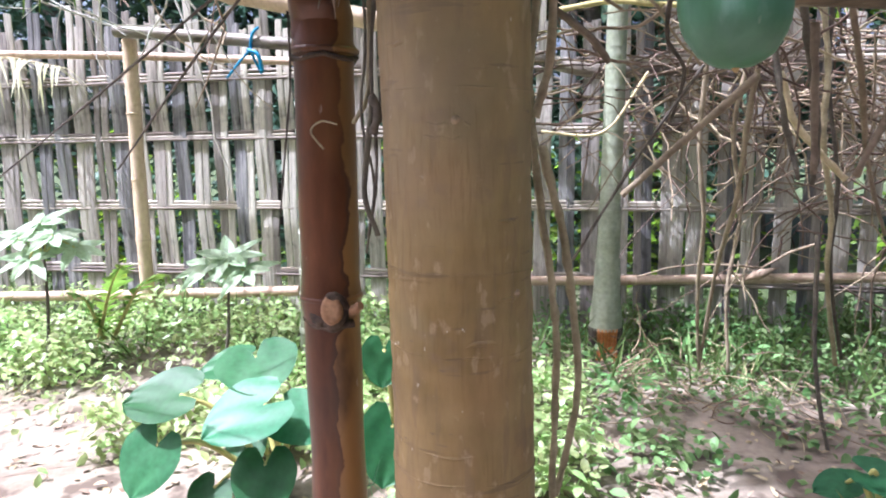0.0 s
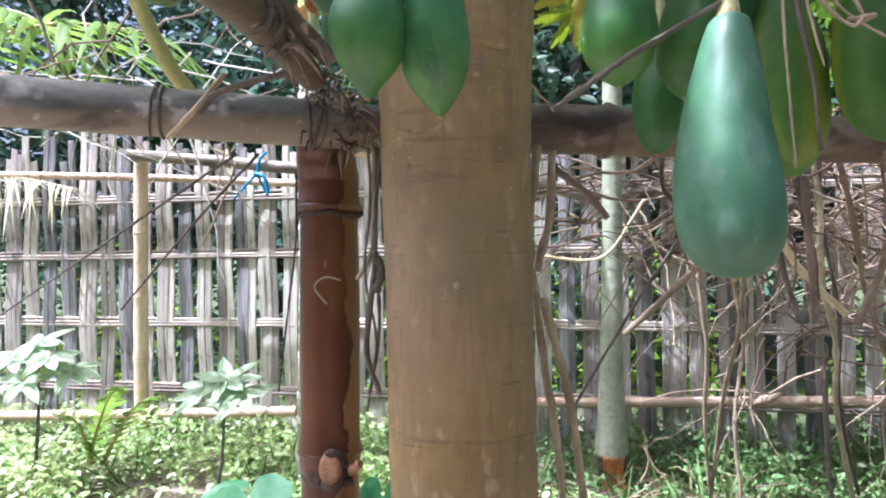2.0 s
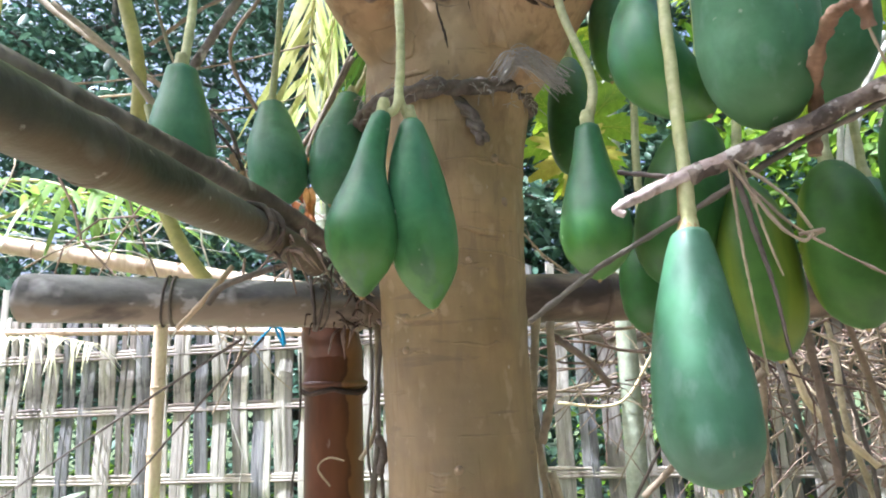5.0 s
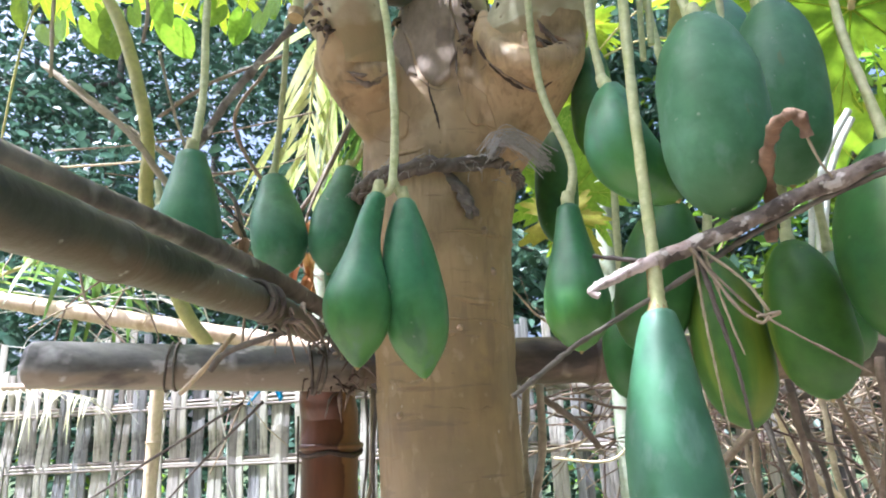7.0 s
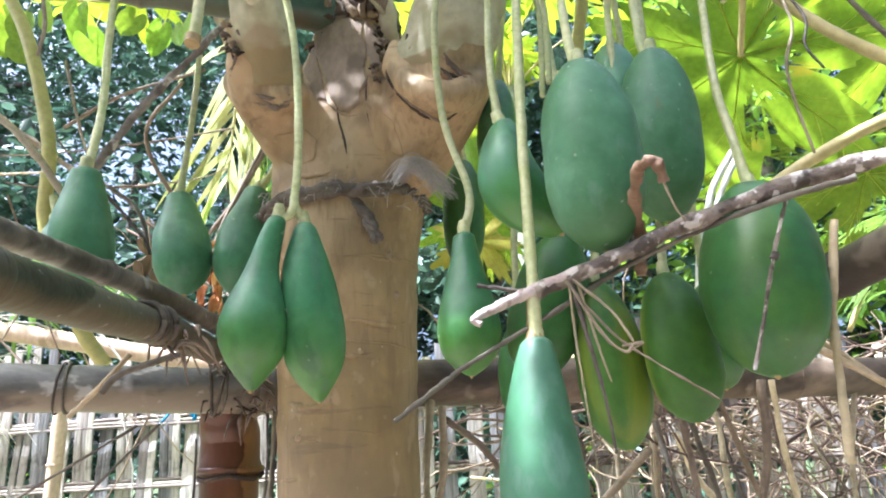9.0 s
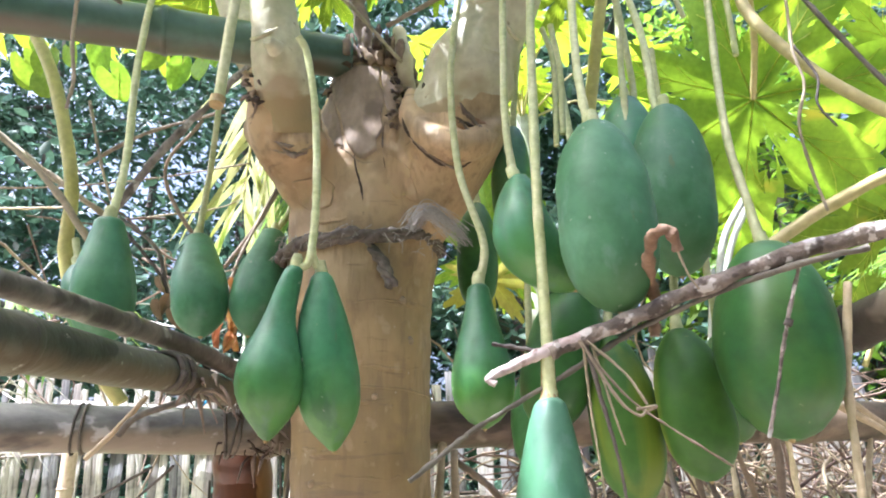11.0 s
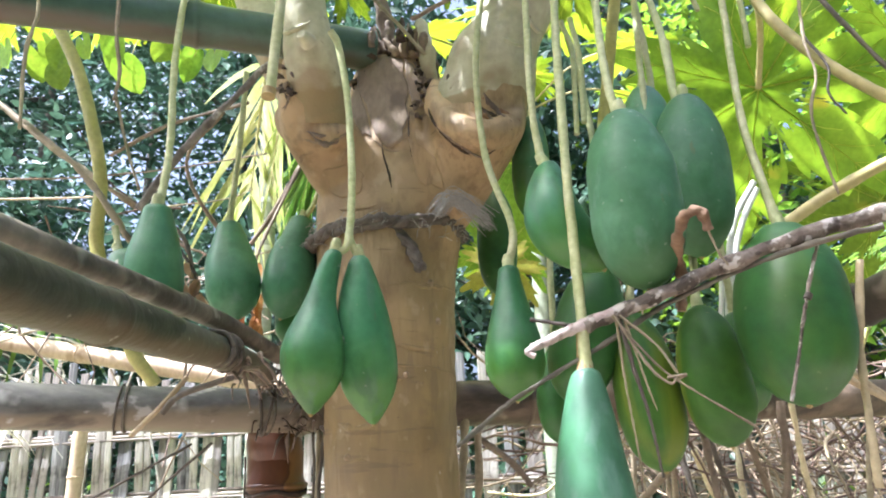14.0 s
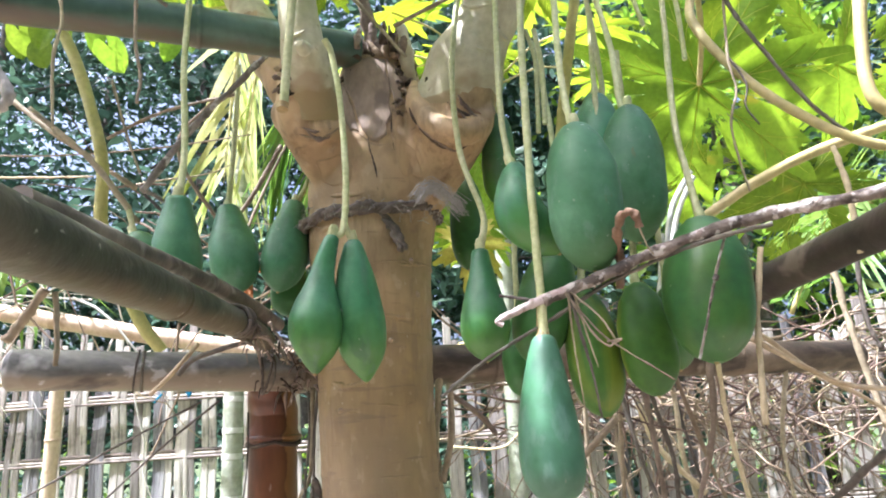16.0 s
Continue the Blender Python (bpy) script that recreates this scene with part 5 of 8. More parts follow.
def papaya_leaf(centre, normal, up, size, lobes=9, seed=0, parent=None, material=None, droop=0.25, eaten=False):
    """A palmate leaf with cut, toothed lobes, raised veins, hanging from its petiole; an eaten one is broader, with holes."""
    rnd = random.Random(seed)
    n = Vector(normal).normalized()
    u = (Vector(up) - n * Vector(up).dot(n)).normalized()
    s = n.cross(u)
    c = Vector(centre)
    verts, faces = [c.copy()], []
    steps = lobes * 18
    outline = []
    for k in range(steps):
        a = 2 * math.pi * k / steps
        ph = (a * lobes / (2 * math.pi)) % 1
        d = abs(ph - 0.5) * 2
        lobe = 1 - d
        gap = 0.1 if a < 0.3 or a > 2 * math.pi - 0.3 else 1.0
        web = 0.36 if eaten else 0.27
        r = web + (1 - web) * lobe ** 0.66 * (0.82 + 0.18 * math.cos(a - math.pi))
        teeth = 0.13 * math.sin(abs(ph - 0.5) * 2 * math.pi * 5.0 + 0.9) * (0.25 + lobe) * (1 - 0.6 * lobe ** 4)
        r = (r + teeth) * (0.9 + 0.2 * rnd.random() * 0.3) * (0.45 + 0.55 * gap if gap < 1 else 1)
        outline.append((a, r * size))
    rings = 16 if eaten else 5

    def place(a, r):
        wave = 0.05 * size * math.sin(a * lobes) * (r / size)
        return c + (u * math.cos(a) + s * math.sin(a)) * r + n * (-droop * r * r / size + wave)
    for j in range(1, rings + 1):
        for a, r in outline:
            f = j / rings
            verts.append(place(a, r * f))
    for k in range(steps):
        faces.append((0, 1 + k, 1 + (k + 1) % steps))
        for j in range(rings - 1):
            p, q = 1 + j * steps, 1 + (j + 1) * steps
            if eaten and 3 < j < 14 and noise.noise(verts[p + k] * 13 + Vector((seed, 0, seed))) > 0.36:
                continue
            faces.append((p + k, q + k, q + (k + 1) % steps, p + (k + 1) % steps))
    leaf = raw("leaf", verts, faces, material or LEAF, parent, True)
    for l in range(lobes):
        bm = bmesh.new()
        a = 2 * math.pi * (l + 0.5) / lobes
        reach = outline[int((l + 0.5) * 18)][1]
        tube(bm, [place(a, reach * f) + n * 0.001 for f in (0.0, 0.25, 0.5, 0.75, 0.95)], lambda f: 0.0014 * (1.1 - f) * size / 0.3, 5, False)
        for f0 in (0.3, 0.5, 0.68):
            for sg in (-1, 1):
                da = sg * 0.5 * math.pi / lobes * 0.8
                tube(bm, [place(a, reach * f0), place(a + da * 0.6, reach * (f0 + 0.12)), place(a + da, reach * (f0 + 0.2))], 0.0006 * size / 0.3, 4, False)
        part("vein", bm, VEIN, leaf)
    return leaf


papaya_leaf((0.816, 0.267, 1.946), (-0.35, -0.75, -0.55), (0.1, -0.5, 0.85), 0.43, 7, 3, tree, eaten=True)
papaya_leaf((1.232, 0.365, 2.020), (0.1, -0.8, -0.5), (-0.2, -0.5, 0.8), 0.33, 7, 4, tree, eaten=True)
papaya_leaf((1.153, 0.517, 1.736), (-0.1, -0.9, -0.3), (0.3, -0.2, 0.9), 0.29, 7, 5, tree, eaten=True)
papaya_leaf((-0.85, 0.569, 2.68), (0.0, -0.75, -0.6), (0.2, -0.6, 0.7), 0.24, 9, 6, tree)
papaya_leaf((-1.373, 0.475, 2.76), (0.1, -0.75, -0.6), (-0.3, -0.6, 0.7), 0.3, 9, 7, tree)
papaya_leaf((-0.719, 0.677, 2.900), (0.0, -0.7, -0.7), (0.0, -0.7, 0.7), 0.34, 9, 8, tree)
papaya_leaf((0.192, 1.270, 2.153), (-0.3, -0.8, -0.4), (0.2, -0.3, 0.9), 0.24, 9, 12, tree)
papaya_leaf((0.206, 1.316, 1.889), (0.2, -0.9, -0.2), (0.4, 0.1, -0.9), 0.2, 9, 13, tree)
papaya_leaf((0.141, 1.170, 2.308), (0.1, -0.8, -0.5), (-0.2, -0.3, 0.9), 0.22, 9, 14, tree)
papaya_leaf((0.202, 0.322, 1.586), (0.2, -0.9, 0.1), (0.2, 0.1, 0.9), 0.13, 7, 9, tree, YELLOW_LEAF)
crown = random.Random(11)


def over_fork(spot):
    """Whether a crown leaf would stand between the sun and the fork."""
    return any(((spot - q) - sun_way * (spot - q).dot(sun_way)).length < 0.16 for q in (Vector((0.2, -0.16, 1.84)), Vector((-0.09, -0.27, 1.86)), Vector((0.03, -0.1, 1.75))))


# crown leaves added above view, moved along the sun's line to shade trunk and fruit
for k in range(22):
    f = crown.random()
    spot = Vector((-0.2 - 0.8 * f + crown.uniform(-0.35, 0.5), -0.1 - 0.5 * f + crown.uniform(-0.5, 0.35), crown.uniform(2.2, 2.75)))
    away = Vector((spot.x, spot.y, 0)).normalized()
    spot += sun_way * 0.55
    if over_fork(spot):
        continue
    papaya_leaf(spot, (crown.uniform(-0.35, 0.35), crown.uniform(-0.35, 0.35), 0.9), (away.x, away.y, -0.25), crown.uniform(0.26, 0.34), 9, 20 + k, tree)
    hub = Vector((-0.16 if spot.x < 0.0 else 0.22, -0.3, 2.75))
    part("petiole", tube(bmesh.new(), spline([hub, hub.lerp(spot, 0.5) + Vector((0, 0, 0.05)), spot], 5), 0.006, 6), PETIOLE, tree)
# more unseen leaves, added to shade the soil on the right
for k in range(18):
    spot = Vector((crown.uniform(-0.95, 0.6), crown.uniform(0.1, 0.75), crown.uniform(3.0, 3.35)))
    papaya_leaf(spot, (crown.uniform(-0.3, 0.3), crown.uniform(-0.3, 0.3), 0.9), (spot.x, spot.y, -0.25), crown.uniform(0.28, 0.35), 9, 160 + k, tree)
    hub = Vector((0.0, -0.1, 2.7))
    part("petiole", tube(bmesh.new(), spline([hub, hub.lerp(spot, 0.5) + Vector((0, 0, 0.05)), spot], 5), 0.006, 6), PETIOLE, tree)
for q, n, up, size, seed in (
    ((-0.002, 0.100, 2.284), (0.1, -0.7, -0.5), (0.3, -0.4, 0.8), 0.1, 70), ((-0.141, 0.200, 2.324), (-0.2, -0.8, -0.4), (-0.4, -0.3, 0.8), 0.11, 71), ((0.129, 0.250, 2.409), (0.0, -0.8, -0.5), (0.2, -0.3, 0.9), 0.13, 72),
    ((0.453, 0.400, 2.405), (0.2, -0.8, -0.5), (0.4, -0.3, 0.8), 0.16, 73), ((-0.975, 0.300, 2.6), (0.1, -0.8, -0.5), (-0.4, -0.3, 0.8), 0.2, 74), ((-1.287, 0.300, 2.648), (0.2, -0.8, -0.5), (0.1, -0.3, 0.9), 0.25, 75),
    ((0.223, 0.400, 1.671), (0.2, -0.9, -0.2), (0.1, 0.2, -0.9), 0.21, 78), ((0.132, 0.450, 1.846), (0.1, -0.9, -0.2), (-0.2, 0.2, 0.9), 0.2, 79),
    ((1.113, 0.500, 2.429), (-0.1, -0.7, -0.6), (0.5, -0.5, 0.6), 0.3, 80), ((0.798, 0.700, 1.882), (-0.1, -0.8, -0.5), (0.2, -0.2, -0.9), 0.26, 81)):
    # 78 and 79 borrow the brighter vine-leaf colour to look strongly lit
    papaya_leaf(q, n, up, size, 7, seed, tree, VINE_LEAF if seed in (78, 79) else None, eaten=seed >= 80)

# unseen leaves added on the sun's line to keep sun patches off the trunk
for q, far in (((-0.1, -0.09, 1.12), 1.62), ((-0.11, -0.04, 1.02), 1.62), ((-0.08, -0.1, 1.2), 1.62), ((-0.1, -0.06, 0.68), 2.25), ((-0.1, -0.04, 0.52), 2.3), ((-0.08, -0.1, 0.6), 2.4)):
    spot = Vector(q) + sun_way * far
    papaya_leaf(spot, tuple(sun_way), (-0.4, -0.8, 0.0), 0.3, 9, int(200 + q[2] * 50), tree)
    part("petiole", tube(bmesh.new(), spline([(-0.16, -0.3, 2.75), Vector((-0.16, -0.3, 2.8)).lerp(spot, 0.5), spot], 5), 0.006, 6), PETIOLE, tree)
# likewise added out of view, to shade post, poles and fruit
for k, (q, far, size) in enumerate((((-0.24, 0.04, 1.1), 1.7, 0.3), ((-0.24, 0.04, 0.85), 1.9, 0.3), ((-0.24, 0.04, 0.6), 2.1, 0.28), ((-0.07, -1.02, 1.26), 1.15, 0.22), ((-0.1, -0.82, 1.28), 1.1, 0.22), ((-0.04, -1.17, 1.25), 1.2, 0.22), ((0.545, -0.35, 1.35), 1.2, 0.2), ((0.55, -0.36, 1.24), 1.28, 0.2), ((0.475, -0.28, 1.56), 1.0, 0.2), ((0.47, -0.28, 1.46), 1.08, 0.2), ((0.46, -0.26, 1.25), 1.3, 0.17), ((0.39, -0.21, 1.24), 1.35, 0.17), ((0.74, -0.16, 1.36), 1.25, 0.24), ((0.8, -0.38, 1.38), 1.2, 0.24))):
    spot = Vector(q) + sun_way * far
    papaya_leaf(spot, tuple(sun_way), (0.5, -0.7, 0.0), size, 7, 230 + k, tree)
    part("petiole", tube(bmesh.new(), spline([(0.22, -0.3, 2.75), Vector((0.22, -0.3, 2.8)).lerp(spot, 0.5), spot], 5), 0.005, 6), PETIOLE, tree)
for q, e in (((-0.128, -0.279, 2.4), (-0.16, -0.3, 2.8)), ((0.42, -0.175, 2.41), (0.3, -0.25, 2.8))):
    q, e = Vector(q), Vector(e)
    part("branch", tube(bmesh.new(), spline([q - Vector((0, 0, 0.08)), q.lerp(e, 0.5), e], 6), lambda f: 0.036 - 0.01 * f, 16, True, 0.12, q.x), BRANCH_BARK, tree)

# petioles and vines
PETS = [
    ("petiole", [(0.666, -0.197, 2.018), (0.640, -0.220, 1.894), (0.623, -0.243, 1.808), (0.667, -0.266, 1.699), (0.734, -0.290, 1.603), (0.818, -0.314, 1.528), (0.9, -0.33, 1.5), (1.0, -0.35, 1.485)], 0.0082, PETIOLE),
    ("petiole", [(0.963, -0.204, 1.930), (0.928, -0.207, 1.749), (0.923, -0.209, 1.651), (0.967, -0.211, 1.596)], 0.0115, PETIOLE),
    ("petiole", [(0.659, 0.000, 1.504), (0.771, -0.021, 1.567), (0.907, -0.043, 1.622), (1.171, -0.088, 1.685)], 0.0105, PETIOLE),
    ("petiole", [(-0.796, 0.039, 2.194), (-0.705, 0.034, 2.021), (-0.623, 0.028, 1.772), (-0.612, 0.034, 1.600), (-0.524, 0.039, 1.403), (-0.478, 0.058, 1.328)], 0.0135, GREEN_PETIOLE),
    ("petiole", [(-0.048, -0.506, 1.570), (-0.045, -0.505, 1.624), (-0.037, -0.503, 1.730), (-0.026, -0.502, 1.819), (-0.023, -0.410, 2.227)], 0.0062, STALK),
    ("petiole", [(0.816, 0.267, 1.946), (0.804, 0.165, 2.040), (0.750, 0.011, 2.123)], 0.007, PETIOLE),
]
PETS += [
    ("stalk", [(0.344, -0.195, 1.854), (0.351, -0.197, 1.769), (0.345, -0.199, 1.655)], 0.0048, STALK),
    ("stalk", [(0.334, -0.153, 1.881), (0.346, -0.155, 1.808), (0.337, -0.158, 1.657)], 0.0045, STALK),
    ("stalk", [(0.524, -0.196, 1.971), (0.538, -0.198, 1.896), (0.549, -0.199, 1.838)], 0.004, STALK),
    ("stalk", [(0.613, -0.198, 1.954), (0.616, -0.200, 1.859), (0.613, -0.202, 1.758)], 0.0045, STALK),
    ("stalk", [(0.441, -0.215, 1.993), (0.446, -0.217, 1.872), (0.439, -0.220, 1.742), (0.428, -0.243, 1.603)], 0.005, STALK),
]
PETS += [
    ("cut_stalk_end", [(-0.049, -0.506, 1.576), (-0.050, -0.506, 1.570), (-0.050, -0.507, 1.565)], 0.0078, STALK_TIP),
    ("petiole", [(0.699, 0.107, 1.652), (0.648, 0.106, 1.576), (0.622, 0.105, 1.490), (0.597, 0.102, 1.358)], 0.0062, PALE_RING),
    ("petiole", [(0.718, 0.148, 1.654), (0.673, 0.147, 1.577), (0.643, 0.146, 1.488), (0.616, 0.143, 1.353)], 0.006, PALE_RING),
    ("petiole", [(0.620, 0.126, 1.518), (0.604, 0.124, 1.432), (0.586, 0.123, 1.352)], 0.005, PALE_RING),
    ("stalk", [(0.480, -0.088, 2.118), (0.442, -0.070, 1.938), (0.411, -0.052, 1.782), (0.390, -0.044, 1.675)], 0.011, GREEN_PETIOLE),
]
for name, pts, r, m in PETS:
    part(name, tube(bmesh.new(), spline(pts, 10), r, 12, True, 0.1, pts[0][0]), m, tree)

dead = thing("dead_branch", (0.562, -0.469, 1.371), "grey lichened dead branch across the fruit", "branch")
for name, pts, r, m, tp in (
    ("stick", [(0.285, -0.413, 1.292), (0.324, -0.414, 1.304), (0.456, -0.437, 1.348), (0.562, -0.469, 1.371), (0.714, -0.544, 1.376), (0.845, -0.630, 1.391)], 0.0074, STICK, 1.3),
    ("bare_tip", [(0.225, -0.413, 1.272), (0.24, -0.413, 1.277), (0.265, -0.413, 1.287), (0.298, -0.413, 1.298), (0.34, -0.415, 1.309)], 0.0046, BARE_WOOD, 1.6),
    ("hooked_tip", [(0.234, -0.413, 1.275), (0.226, -0.415, 1.271), (0.221, -0.415, 1.267), (0.228, -0.416, 1.262)], 0.005, BARE_WOOD, 0.7),
    ("side_twig", [(0.138, -0.425, 1.172), (0.189, -0.404, 1.210), (0.211, -0.404, 1.224), (0.306, -0.410, 1.272), (0.382, -0.415, 1.312), (0.493, -0.448, 1.347), (0.576, -0.490, 1.356)], 0.0026, VINE, 1.2),
    ("hanging_twig", [(0.531, -0.448, 1.357), (0.507, -0.449, 1.298), (0.487, -0.450, 1.240), (0.471, -0.450, 1.196)], 0.0019, STICK, 0.9),
    ("twig_knot", [(0.510, -0.449, 1.303), (0.507, -0.449, 1.297)], 0.0034, VINE, 1.0),
    ("side_twig", [(0.314, -0.419, 1.302), (0.340, -0.426, 1.261), (0.369, -0.427, 1.228), (0.439, -0.440, 1.173)], 0.0016, PALE_VINE, 0.7),
    ("side_twig", [(0.316, -0.425, 1.299), (0.345, -0.432, 1.240), (0.363, -0.432, 1.223), (0.371, -0.432, 1.228)], 0.0016, PALE_VINE, 0.8),
    ("side_twig", [(0.323, -0.420, 1.300), (0.356, -0.426, 1.264), (0.373, -0.427, 1.233)], 0.0016, PALE_VINE, 0.8),
    ("side_twig", [(0.362, -0.427, 1.229), (0.381, -0.427, 1.231), (0.367, -0.425, 1.224)], 0.0016, PALE_VINE, 0.7),
    ("side_twig", [(0.226, -0.402, 1.306), (0.262, -0.403, 1.298), (0.283, -0.409, 1.290)], 0.0022, VINE, 1.0),
    ("tendril", [(0.320, -0.414, 1.296), (0.320, -0.416, 1.236), (0.323, -0.417, 1.176), (0.326, -0.418, 1.118)], 0.0016, PALE_VINE, 0.6),
    ("tendril", [(0.323, -0.414, 1.296), (0.331, -0.416, 1.243), (0.340, -0.417, 1.190), (0.345, -0.418, 1.131)], 0.0028, VINE, 0.5),
    ("tendril", [(0.328, -0.415, 1.298), (0.342, -0.416, 1.227), (0.349, -0.417, 1.197)], 0.0016, PALE_VINE, 0.5),
    ("dry_stub", [(0.396, -0.392, 1.305), (0.398, -0.394, 1.325), (0.4, -0.403, 1.346), (0.389, -0.45, 1.368), (0.384, -0.505, 1.375), (0.39, -0.525, 1.376), (0.398, -0.525, 1.369), (0.401, -0.52, 1.356)], 0.0062, RUSTY_STEM, 0.8),
    ("tendril", [(0.401, -0.52, 1.356), (0.408, -0.516, 1.335), (0.416, -0.512, 1.322)], 0.0014, PALE_VINE, 0.6),
):
    line = spline(pts, 34 if name == "stick" else 12)
    part(name, tube(bmesh.new(), line, lambda f: r * (1 + (tp - 1) * f), 11, True, {"stick": 0.6, "bare_tip": 0.25, "hooked_tip": 0.2}.get(name, 0.6), pts[0][0] * 9), m, dead)
stem("dry_strip", [(0.610, -0.366, 1.355), (0.587, -0.368, 1.257), (0.577, -0.369, 1.178), (0.569, -0.371, 1.109)], 0.0042, STRIP, "dry tan hanging strip", "vine", wobble=0.5)
stem("dry_strip", [(0.774, -0.314, 1.522), (0.781, -0.315, 1.457), (0.776, -0.317, 1.346)], 0.0045, STRIP, "pale dry hanging strip", "vine", wobble=0.5)

